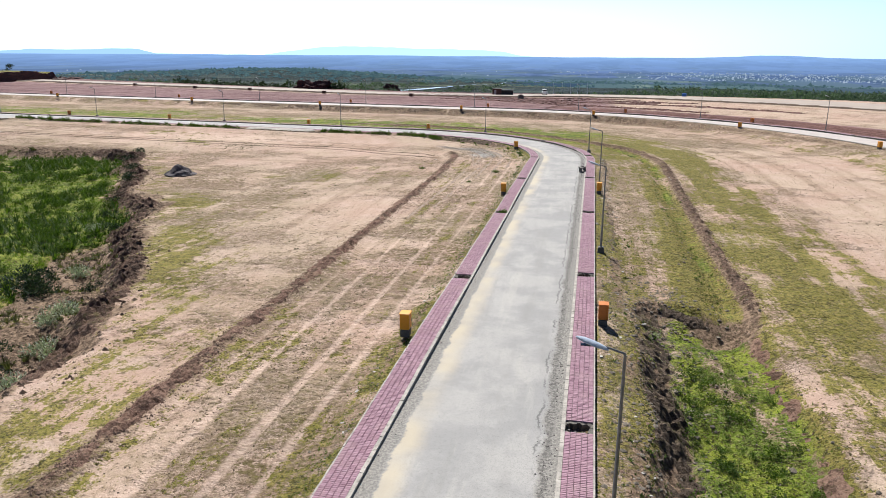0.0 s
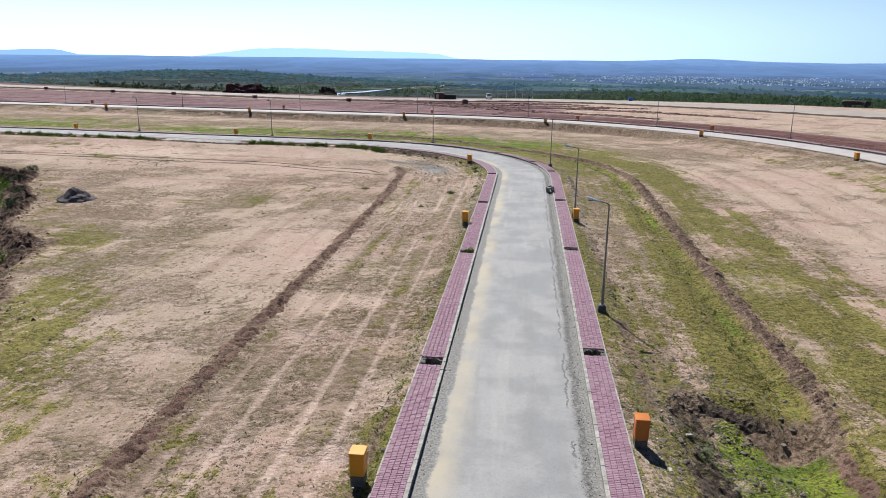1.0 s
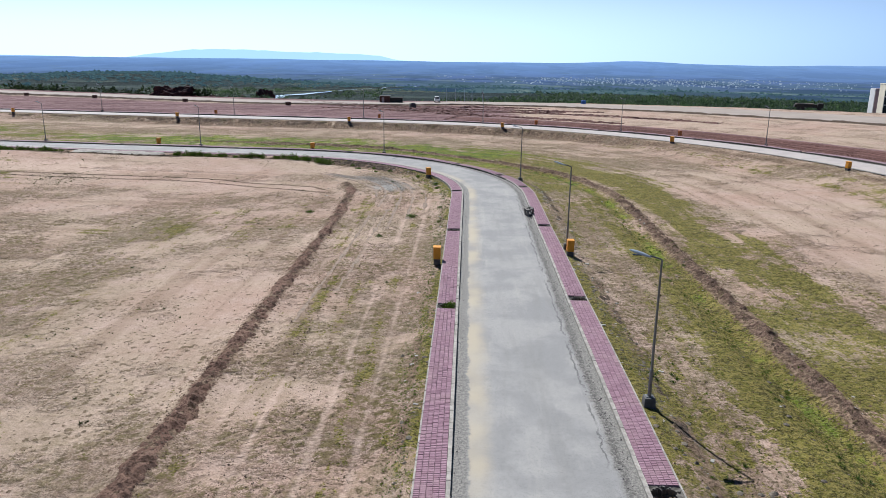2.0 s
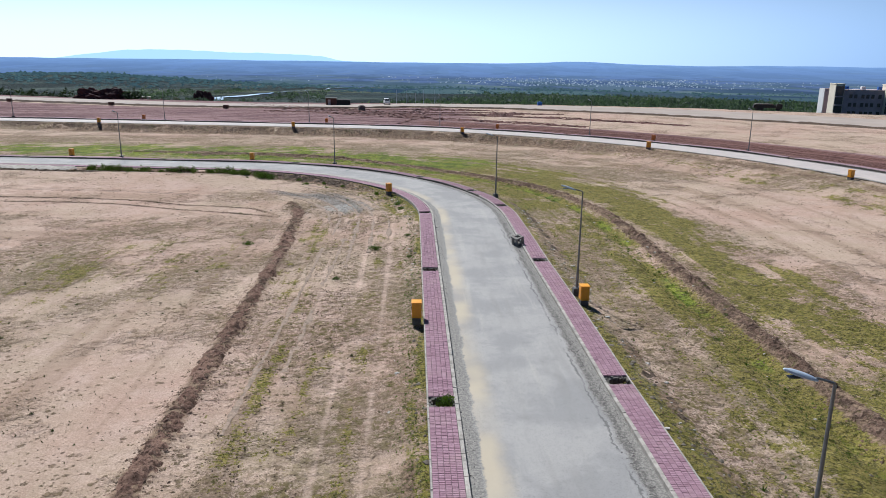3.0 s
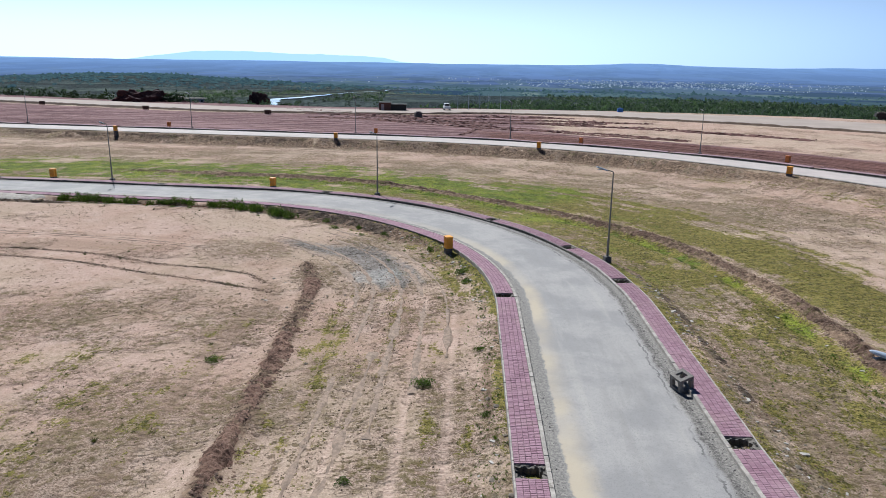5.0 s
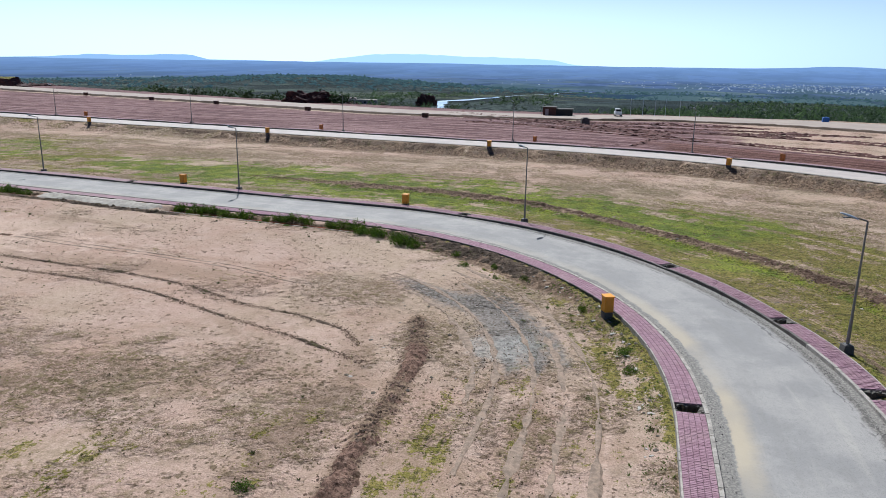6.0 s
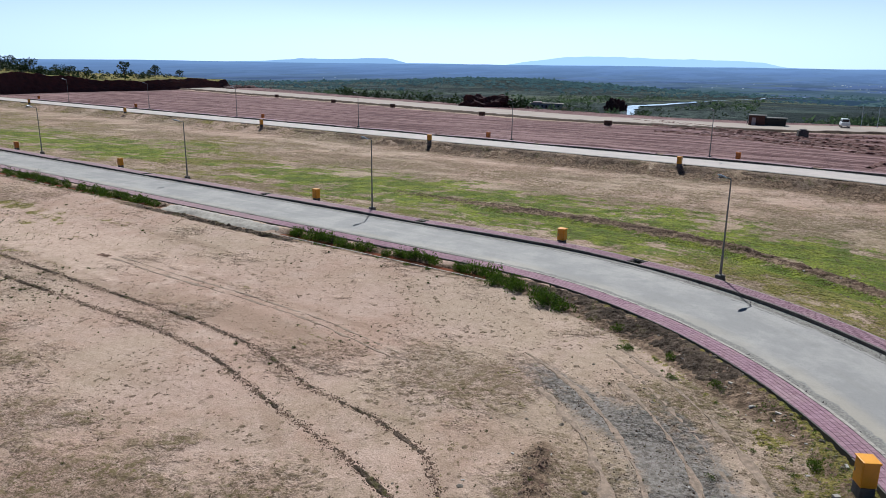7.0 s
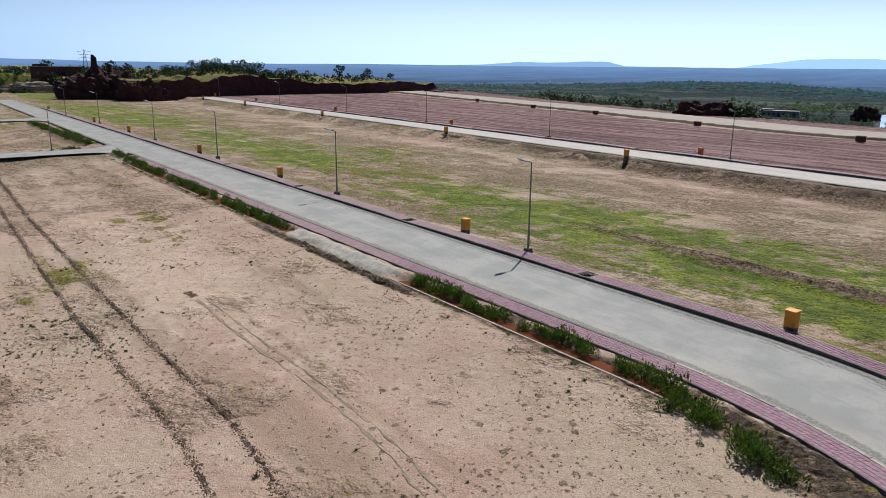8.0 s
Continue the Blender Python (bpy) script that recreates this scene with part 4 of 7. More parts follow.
def side_street(s0, length=140):
    px, py, a = LANE.at(s0)
    out, along = Vector((math.sin(a), -math.cos(a), 0)), Vector((math.cos(a), math.sin(a), 0))
    verts, lane = [], []
    n = 40
    for i in range(n):
        back = HALF - 0.4 + (length - HALF) * (i / (n - 1)) ** 1.5
        w = 3.2 + 4.0 * max(0.0, 1 - (back - HALF) / 5.0) ** 2
        for j in range(7):
            q = Vector((px, py, 0)) - out * back + along * (w * (j / 3 - 1))
            verts.append((q.x, q.y, 0.012))
            lane.append((j / 6, back * 0.01, 0))
    me = mesh_of("road", verts, grid_faces(n, 7), ROAD, True)
    colours(me, "lane", np.array(lane))
    tagged(new("road", me), "pale concrete side street joining the long street", "road", kind="structure")


side_street(SIDE_A)
side_street(SIDE_B)


def boulevard():
    pts = [Vector((*p, 0)) for p in BLVD]
    verts = []
    for i, p in enumerate(pts):
        t = (pts[min(i + 1, len(pts) - 1)] - pts[max(i - 1, 0)]).normalized()
        n = Vector((t.y, -t.x, 0))
        outer = 8.5 + 13 * float(smooth(0, 50, np.array(p.x)))
        for k in (-outer, -4, 0, 4, 8.5):
            verts.append(p + n * k + Vector((0, 0, 1.02)))
    me = mesh_of("road", [tuple(v) for v in verts], grid_faces(len(pts), 5), DIRT_ROAD)
    tagged(new("road", me), "broad pale unsurfaced boulevard along the plateau rim", "road", kind="structure")


boulevard()


def boulevard_bank():
    """The broken dark earth lip along the inner edge of the boulevard."""
    pts = np.array(BLVD)
    seg = np.hypot(*np.diff(pts, axis=0).T)
    at = np.r_[0, np.cumsum(seg)]
    i = np.arange(0, at[-1], 0.8)
    P = np.c_[np.interp(i, at, pts[:, 0]), np.interp(i, at, pts[:, 1])]
    for _ in range(40):
        P[1:-1] = 0.5 * P[1:-1] + 0.25 * (P[:-2] + P[2:])
    Tn = np.gradient(P, axis=0)
    N = np.c_[Tn[:, 1], -Tn[:, 0]] / np.hypot(Tn[:, 0], Tn[:, 1])[:, None]
    rows = []
    for off, z in ((8.3, 0.9), (8.5, 1.28), (9.0, 1.22), (9.5, 0.8), (10.4, 0.3)):
        wob = 0.5 * fbm(i, i * 0 + off, 0.25, 3, 170)
        rows.append(np.c_[P + N * (off + wob * 0.5)[:, None], z + (0.18 * fbm(i, i * 0 + 3 * off, 0.5, 3, 180) if off < 10 else i * 0)])
    me = mesh_of("earth_bank", np.concatenate(rows), grid_faces(5, len(i)), RUT)
    tagged(new("earth_bank", me), "broken dark earth lip along the pale boulevard", "earth bank", kind="structure")


boulevard_bank()

# ---- footways ----
GAPS_OUT = [25.9, 46.7, 67.2, 87.4, 107.2] + [float(LANE.where(np.array(x), np.array(y))[0]) for x, y in ((-2.6, 116.2), (-7.9, 125.8), (-25.2, 137.6), (-44.2, 140.5), (-64.0, 142.5), (-84.8, 144.8), (-105.5, 147.0))] + [244, 264, 284, 304, 324, 344]
GAPS_IN = [44.5, 65.2, 85.0, 104.4]


def walk_top(s, gaps):
    """The footway bows up between its pits."""
    lo = max([g for g in gaps if g <= s], default=gaps[0] - 20)
    hi = min([g for g in gaps if g > s], default=gaps[-1] + 20)
    f = min(max((s - lo) / (hi - lo), 0), 1)
    return 0.11 + 0.08 * math.sin(math.pi * f) ** 0.8


def runs(a, b, gaps, hole=0.45):
    cuts = [g for g in gaps if a < g < b]
    ends = [a] + [x for g in cuts for x in (g - hole, g + hole)] + [b]
    return list(zip(ends[::2], ends[1::2]))


def prism_run(way, s0, s1, d0, d1, z_low, top, mat, name, step=1.2):
    """A solid band along a way between two offsets."""
    n = max(2, int((s1 - s0) / step) + 1)
    verts, faces = [], []
    for s in np.linspace(s0, s1, n):
        zt = top(s)
        for d, z in ((d0, z_low), (d0, zt), (d1, zt), (d1, z_low)):
            x, y, _ = way.at(s, d)
            verts.append((x, y, z))
    for i in range(n - 1):
        for k in range(3):
            a = i * 4 + k
            faces.append((a, a + 1, a + 5, a + 4))
    e = (n - 1) * 4
    faces += [(3, 2, 1, 0), (e, e + 1, e + 2, e + 3)]
    return mesh_of(name, verts, faces, mat)


def paver_block(lx, ly, h=0.05, b=0.008):
    """Vertices and faces of one paver with a small bevel, its top at z = 0."""
    x, y = lx / 2, ly / 2
    v = [(-x, -y, -h), (x, -y, -h), (x, y, -h), (-x, y, -h), (-x, -y, -b), (x, -y, -b), (x, y, -b), (-x, y, -b)]
    v += [(-x + b, -y + b, 0), (x - b, -y + b, 0), (x - b, y - b, 0), (-x + b, y - b, 0)]
    f = [(8, 9, 10, 11)]
    for k in range(4):
        j = (k + 1) % 4
        f += [(k, j, j + 4, k + 4), (k + 4, j + 4, j + 8, k + 8)]
    return np.array(v), np.array(f)


def ragged_pit(rng):
    """A slab with a broken hole through it and raw walls below."""
    n, rows = 26, []
    shift = rng.uniform(-0.1, 0.1)
    for k in range(n):
        a = math.tau * k / n
        c, s = math.cos(a), math.sin(a)
        edge = 1 / max(abs(c) / 0.46, abs(s) / 0.58)
        hole = edge * rng.uniform(0.64, 0.90)
        lip = rng.uniform(-0.06, 0.035)
        rows.append([(edge * c, edge * s, -0.85), (edge * c, edge * s, rng.uniform(0.0, 0.05)), ((edge + hole) / 2 * c, (edge + hole) / 2 * s + shift * 0.5, lip + 0.01),
                     (hole * c, hole * s + shift, lip), (hole * 0.97 * c, hole * 0.97 * s + shift, lip - 0.12), (hole * 1.05 * c, hole * 1.05 * s + shift * 0.6, -0.85)])
    bm = bmesh.new()
    vs = [[bm.verts.new(p) for p in row] for row in rows]
    for k in range(n):
        j = (k + 1) % n
        for q in range(5):
            bm.faces.new((vs[k][q], vs[j][q], vs[j][q + 1], vs[k][q + 1]))
    bmesh.ops.recalc_face_normals(bm, faces=bm.faces[:])
    return bm


def footway(side, gaps, a, b, paved, singles, label):
    """A footway on one side (+1 outer, -1 inner) of the street: kerb, paver bed, pavers, edging and open pits."""
    th = thing("pavement", label, "pavement", kind="structure")
    top = lambda s: walk_top(s, gaps)
    rng = np.random.default_rng(4 + side)
    ds = sorted((side * (HALF + 0.16), side * (WALK - 0.10)))
    for s0, s1 in runs(a, b, gaps):
        for lo, hi, mat, sunk in ((s0, min(s1, 172.0), BED, 0.045), (max(s0, 172.0), s1, PAVEPLAIN, 0.004)):
            if hi - lo > 0.3:
                part_mesh("paver_bed", prism_run(LANE, lo, hi, ds[0], ds[1], -0.35, lambda s: top(s) - sunk, mat, "paver_bed"), th)
        es = sorted((side * (WALK - 0.10), side * (WALK - 0.035)))
        if side > 0:
            part_mesh("edging", prism_run(LANE, s0 - 0.45, s1 + 0.45, es[0], es[1], -0.45, lambda s: top(s) - 0.005, KERB, "edging"), th)
            continue
        q, n = s0 - 0.45, 0
        while q < s1 + 0.45:
            size = 0.62 if q < 130 else 4.0
            lift = float(rng.normal(0, 0.012))
            part_mesh("edging_stone", prism_run(LANE, q + 0.006, min(q + size, s1 + 0.45) - 0.006, es[0], es[1], -0.45, lambda s: top(s) - 0.01 + lift, KERB if q < 116 else SHADED_DIRTY_KERB, "edging_stone", 0.6), th)
            q += size
    # kerb stones
    ks = sorted((side * HALF, side * (HALF + 0.155)))
    s = a
    while s < b:
        size = 0.5 if s < 128 else (0.9 if s < 175 else 4.0)
        drop = float(rng.normal(0, 0.008))
        me = prism_run(LANE, s + 0.006, s + size - 0.006, ks[0], ks[1], -0.2, lambda q: top(q) + 0.012 + drop, KERB if s < (150 if side < 0 else 112) else SHADED_DIRTY_KERB, "kerb_stone", 0.9)
        part_mesh("kerb_stone", me, th)
        s += size
    # pits in the footway
    for g in [g for g in gaps if a < g < b]:
        x, y, ang = LANE.at(g, side * (HALF + WALK) / 2)
        # the floor's darkness is painted shade of the hole
        floor_ob = part("pit_floor", box(0.84, 1.06, 0.06, (0, 0, -0.82)), PIT_SHADE, th)
        floor_ob.matrix_world = pose(x, y, 0.04, 0, 0, math.degrees(ang))
        ob = part("pit", ragged_pit(rng), PIT, th, "open raw concrete pit with broken edges")
        ob.matrix_world = pose(x, y, 0.04, 0, 0, math.degrees(ang))
        bm = bmesh.new()
        for k in range(12):
            r, a0 = rng.uniform(0.02, 0.07), rng.uniform(0, math.tau)
            box(2 * r, 1.5 * r, 1.1 * r, (0.40 * math.cos(a0), 0.52 * math.sin(a0), 0.0), turn=rng.uniform(0, 3), bm=bm, taper=0.7)
        ob = part("pit_rubble", bm, PIT, th)
        ob.matrix_world = pose(x, y, 0.04, 0, 0, math.degrees(ang))
    # pavers
    v0, f0 = paver_block(0.206, 0.097)
    one = mesh_of("paver", v0, f0, PAVER)
    V, F, count, made = [], [], 0, 0
    for s0, s1 in runs(max(a, paved[0]), min(b, paved[1]), gaps, 0.47):
        n = int((s1 - s0) / 0.109)
        for i in range(n):
            s = s0 + (i + 0.5) * (s1 - s0) / n
            zt = top(s)
            for j in range(5):
                lo, hi = j * 0.216, (j + 1) * 0.216
                d = side * (HALF + 0.16 + (lo + hi) / 2)
                x, y, ang = LANE.at(s, d)
                k = (hi - lo - 0.008) / 0.212
                dz, tilt = float(rng.normal(0, 0.0035)), float(rng.normal(0, 0.01))
                if singles[0] < s < singles[1]:
                    ob = part_mesh("paver", one, th)
                    ob.matrix_world = Matrix.LocRotScale((x, y, zt + dz), Euler((tilt, tilt, ang - math.pi / 2)), (k, 1, 1))
                    made += 1
                    continue
                c, sn = math.cos(ang - math.pi / 2), math.sin(ang - math.pi / 2)
                p = v0 * (k, 1, 1)
                V.append(np.c_[x + p[:, 0] * c - p[:, 1] * sn, y + p[:, 0] * sn + p[:, 1] * c, zt + dz + p[:, 2] + p[:, 0] * tilt])
                F.append(f0 + count)
                count += len(v0)
    part_mesh("pavers", mesh_of("pavers", np.concatenate(V), np.concatenate(F), PAVER), th, "pink concrete pavers in running bond", "stuff")


def plain_footway(way, side, half, wide, z, a, b, gaps, label):
    """The footway of the street behind: too far off for single pavers."""
    th = thing("pavement", label, "pavement", kind="structure")
    ds = sorted((side * half, side * (half + wide)))
    for s0, s1 in runs(a, b, gaps, 0.6):
        f = lambda s: z + 0.13 + 0.12 * math.sin(math.pi * (s - s0) / (s1 - s0)) ** 0.8
        part_mesh("paving", prism_run(way, s0, s1, ds[0], ds[1], z - 0.4, f, PAVEPLAIN, "paving", 2.5), th)
        ks = sorted((side * (half - 0.15), side * half))
        part_mesh("kerb", prism_run(way, s0 - 0.6, s1 + 0.6, ks[0], ks[1], z - 0.3, lambda s: f(s) + 0.01 if s0 < s < s1 else z + 0.13, SHADED_DIRTY_KERB, "kerb", 2.5), th)


PAVEPLAIN = simple("pink_paving_far", (0.29, 0.185, 0.20), 0.9, 0.3, 1.2)


# ---- street furniture ----
def meter_box(body, label):
    """A sheet-metal service cabinet on a concrete plinth."""
    th = thing("service_cabinet", label, "utility box", "service cabinets along the streets")
    part("plinth", box(0.47, 0.53, 0.40, (0, 0, -0.16), 0.015), PLINTH, th, "dark concrete plinth")
    part("body", box(0.50, 0.56, 0.83, (0, 0, 0.262), 0.02), body, th)
    part("lid", box(0.56, 0.63, 0.06, (0, 0, 1.094), 0.02), body, th)
    for side in (-1, 1):
        door = part("door", box(0.014, 0.47, 0.72, (side * 0.255, 0, 0.31), 0.004), body, th)
        part("handle", box(0.03, 0.03, 0.14, (side * 0.272, 0.17, 0.62), 0.006), STEEL, door, "small steel handle")
    return th


def street_lamp():
    """A tapered steel post with a short curved arm and a long flat head, on a concrete block."""
    th = thing("street_lamp", "slim grey steel street lamp on a concrete block", "street lamp", "street lamps along the streets")
    part("footing", box(0.52, 0.52, 0.55, (0, 0, -0.2), 0.03, taper=0.86), PLINTH, th, "rough concrete footing")
    part("base_plate", box(0.30, 0.30, 0.03, (0, 0, 0.352), 0.005), STEEL, th)
    part("post", tube([(0, 0, 0.38), (0, 0, 1.6), (0, 0, 1.62), (0, 0, 6.2), (0, 0, 6.35)], [0.085, 0.08, 0.062, 0.042, 0.042], 10), STEEL, th)
    part("arm", tube([(0, 0, 6.33), (-0.03, 0, 6.4), (-0.25, 0, 6.47), (-0.5, 0, 6.54)], [0.036, 0.036, 0.032, 0.032], 8), STEEL, th)
    bm = bmesh.new()
    bmesh.ops.create_uvsphere(bm, u_segments=14, v_segments=8, radius=1.0)
    for v in bm.verts:
        k = 0.62 + 0.38 * math.cos((v.co.x + 0.2) * 1.25)
        v.co = Vector((v.co.x * 0.47 - 0.88, v.co.y * 0.155 * k, max(v.co.z, -0.35) * 0.085 + 6.62 - 0.16 * v.co.x))
    head = part("head", bm, LAMP, th, "long pale flat lamp head")
    part("lens", box(0.55, 0.2, 0.02, (-0.92, 0, 6.562), 0.008), DARKGLASS, head)
    return th


def on_way(way, s, d, z=None, turn=0.0):
    x, y, a = way.at(s, d)
    if z is None:
        z = float(height([x], [y], False)[0])
    return pose(x, y, z, 0, 0, math.degrees(a) - 90 + turn)


def put_furniture():
    yellow = meter_box(YELLOW, "yellow sheet-metal service cabinet on a dark plinth beside the footway")
    orange = meter_box(ORANGE, "orange-brown sheet-metal service cabinet on a dark plinth")
    lamp = street_lamp()
    spots = []
    for s, d in ((34.3, -5.2), (75.1, -4.97), (117.2, -5.05)):
        spots.append((yellow, on_way(LANE, s, d, 0.0)))
    for s, d, o in ((38.2, 5.0, orange), (78.2, 5.0, yellow)):
        spots.append((o, on_way(LANE, s, d, -0.05)))
    for x, y, o in ((-31.6, 140.4, yellow), (-58.0, 143.5, yellow), (-92.6, 147.3, yellow), (-120.6, 150.4, orange), (-159.8, 154.5, yellow), (-187, 157, yellow), (-236, 161, orange)):
        spots.append((o, pose(x, y, -0.05, 0, 0, 84)))
    for x, y in ((43.6, 121.2), (27.4, 150.5), (-0.6, 172.6), (-32.8, 183.0), (-73, 189), (-114.5, 196.4), (-164.5, 205), (-215, 212.5), (-254, 217)):
        s, _ = LANE2.where(np.array(x), np.array(y))
        spots.append((yellow, on_way(LANE2, float(s), -4.9, LANE2_Z - 0.05)))
    for x, y in ((33.5, 163), (7.4, 181.5), (-27.4, 192.5), (-67.5, 199), (-126, 208.5), (-177, 216.5), (-232, 225), (-272, 230)):
        s, _ = LANE2.where(np.array(x), np.array(y))
        spots.append((orange, on_way(LANE2, float(s), 5.7, LANE2_Z - 0.05)))
    used = set()
    for kind, m in spots:
        if kind.name not in used:
            kind.matrix_world = m
            used.add(kind.name)
        else:
            copy_thing(kind, m)
    first = True
    posts = [on_way(LANE, s, 5.0, -0.02) for s in (18.6, 53.5, 80.1)]
    for x, y in ((-0.1, 113), (-19.6, 136.6), (-50.5, 142.3), (-78.2, 145.3), (-112.3, 149.2), (-140.8, 151.9), (-180.4, 156), (-212, 158.5)):
        s, d = LANE.where(np.array(x), np.array(y))
        posts.append(on_way(LANE, float(s), float(d), -0.02))
    posts.append(pose(-135.0, 134.4, -0.3, 0, 0, 185))
    for x, y in ((44.3, 148.5), (22.9, 170), (-3.5, 187), (-31, 193), (-62.7, 197.5), (-97, 203.5), (-134.4, 209), (-170, 214), (-212, 221), (-266, 229)):
        s, _ = LANE2.where(np.array(x), np.array(y))
        posts.append(on_way(LANE2, float(s), 5.2, LANE2_Z - 0.02))
    for m in posts:
        if first:
            lamp.matrix_world = m
            first = False
        else:
            copy_thing(lamp, m)


put_furniture()


def low_cabinets():
    """Low concrete bollard boxes along the inner edge of the boulevard."""
    th = None
    for x, y in ((-193, 283), (-157, 269.5), (-129, 261), (-94, 248), (-60, 240)):
        m = pose(x, y, 1.0, 0, 0, -18)
        if th is None:
            th = thing("concrete_box", "low brown concrete box beside the pale boulevard", "utility box", "boxes along the boulevard", at=m)
            part("body", box(1.4, 0.8, 0.85, (0, 0, -0.1), 0.04), BROWNBOX, th)
            part("lid", box(1.5, 0.9, 0.12, (0, 0, 0.752), 0.03), BROWNBOX, th)
        else:
            copy_thing(th, m)


low_cabinets()


def inspection_box():
    """A precast concrete inspection box with openings in its sides and top, left beside the kerb."""
    th = thing("inspection_box", "grey precast concrete box with square openings beside the kerb", "concrete box", at=pose(-0.66, 92.05, 0.07, 7, -13, 24))
    w, q = 0.70, 0.17
    for px in (-1, 1):
        for py in (-1, 1):
            part("corner_post", box(q, q, 0.44, (px * (w - q) / 2, py * (w - q) / 2, 0.13), 0.012), PRECAST, th)
    part("bottom_slab", box(w, w, 0.13, (0, 0, 0), 0.012), PRECAST, th)
    bm = bmesh.new()
    for sx, sy, px, py in ((w, q, 0, (w - q) / 2), (w, q, 0, -(w - q) / 2), (q, w - 2 * q, -(w - q) / 2, 0), (q, w - 2 * q, (w - q) / 2, 0)):
        box(sx, sy, 0.12, (px, py, 0.57), bm=bm)
    part("top_frame", bm, PRECAST, th)


inspection_box()


# ---- plants ----
def leafy(rng, n, size, shape, flat=0.5):
    """n leaf quads, each its own island, at places and headings that shape() gives."""
    V = np.zeros((n, 4, 3))
    for i in range(n):
        p, up = shape(rng)
        a = Vector(up).normalized()
        side = a.cross(Vector(rng.normal(0, 1, 3))).normalized()
        L = size * rng.uniform(0.6, 1.4)
        w = L * flat * 0.5
        p = Vector(p)
        for k, q in enumerate((p - side * w * 0.4, p + a * L * 0.5 - side * w, p + a * L, p + a * L * 0.5 + side * w)):
            V[i, k] = q
    return V.reshape(-1, 3), np.arange(4 * n).reshape(-1, 4)


def bush_mesh(seed, r, h, n, mat, flat=0.28):
    """Leaves over a handful of uneven mounds that reach the ground, so that the bush is dense and its outline ragged."""
    rng = np.random.default_rng(seed)
    mounds = []
    for _ in range(8):
        a, out = rng.uniform(0, math.tau), r * rng.uniform(0.0, 0.8)
        mounds.append((out * math.cos(a), out * math.sin(a), r * rng.uniform(0.30, 0.52), h * rng.uniform(0.55, 1.05) * (1.1 - 0.45 * out / r)))
    def shape(g):
        cx, cy, w, top = mounds[g.integers(len(mounds))]
        d = Vector(g.normal(0, 1, 3))
        d.z = abs(d.z) * 0.9
        d.normalize()
        q = g.uniform(0.45, 1.0) ** 0.5 * (1.25 if g.uniform() < 0.08 else 1.0)
        return (cx + w * d.x * q, cy + w * d.y * q, top * d.z * q), (d.x * 0.8 + g.normal(0, 0.4), d.y * 0.8 + g.normal(0, 0.4), 0.55 + 0.4 * d.z)
    v, f = leafy(rng, n, 0.105 * (r + h) / 2 + 0.03, shape, flat)
    return mesh_of("foliage", v, f, mat)


def stem_mesh(seed, r, h):
    rng = np.random.default_rng(seed)
    bm = bmesh.new()
    for k in range(5):
        a = rng.uniform(0, math.tau)
        tube([(0, 0, -0.1), (r * 0.3 * math.cos(a), r * 0.3 * math.sin(a), h * 0.4), (r * 0.55 * math.cos(a), r * 0.55 * math.sin(a), h * 0.8)], [0.025, 0.018, 0.006], 5, bm)
    me = bpy.data.meshes.new("woody_base")
    bm.to_mesh(me)
    bm.free()
    me.materials.append(BARK)
    return me


BUSH = [(bush_mesh(k, 0.8, 0.8, 760, LEAF, 0.45), stem_mesh(k, 0.6, 0.6)) for k in range(4)]
DARKBUSH = bush_mesh(9, 0.8, 0.9, 700, TREELEAF, 0.45)
RUSHES = bush_mesh(10, 0.8, 1.0, 420, RUSH, 0.42)
THIN = [bush_mesh(20 + k, 0.8, 0.8, 300, LEAF, 0.62) for k in range(4)]


PALE = bush_mesh(7, 0.75, 0.8, 800, PALELEAF, 0.4)


def bush(x, y, k, size, label="leafy green bush growing beside the drain", group="bushes along the drain", turn=0, tall=1.0, leaf=None, least=-9.0):
    th = thing("bush", label, "bush", group, at=Matrix.LocRotScale((x, y, max(least, float(height([x], [y], False)[0]) - 0.03)), Euler((0, 0, turn)), (size, size, size * tall)))
    part_mesh("foliage", leaf or BUSH[k % 4][0], th)
    part_mesh("woody_base", BUSH[k % 4][1], th)


def thicket(name, label, category, spots, meshes):
    """Bushes that grow into one another, past counting: (x, y, kind, size, turn, height) each, as one object of stuff."""
    V, F, n = [], [], 0
    shapes = []
    for me in meshes:
        v, f = np.zeros(3 * len(me.vertices)), np.zeros(len(me.loops), int)
        me.vertices.foreach_get("co", v)
        me.loops.foreach_get("vertex_index", f)
        shapes.append((v.reshape(-1, 3), f.reshape(-1, 4)))
    ground = height([q[0] for q in spots], [q[1] for q in spots], False)
    for (x, y, k, size, turn, tall), z in zip(spots, ground):
        v, f = shapes[k % len(shapes)]
        c, sn = math.cos(turn), math.sin(turn)
        V.append(np.c_[x + size * (v[:, 0] * c - v[:, 1] * sn), y + size * (v[:, 0] * sn + v[:, 1] * c), z - 0.03 + size * tall * v[:, 2]])
        F.append(f + n)
        n += len(v)
    ob = new(name, mesh_of(name, np.concatenate(V), np.concatenate(F), meshes[0].materials[0]))
    return tagged(ob, label, category, kind="stuff")


def in_marsh(x, y, margin=0.0):
    x, y = np.asarray(x, float), np.asarray(y, float)
    return line_dist(x, y, HOLLOW + HOLLOW[:1]) * np.where(inside(x, y, HOLLOW), 1, -1) + 2.2 * fbm(x, y, 0.16, 3, 33) - 1.8 - 5.0 * smooth(62, 48, y) > margin


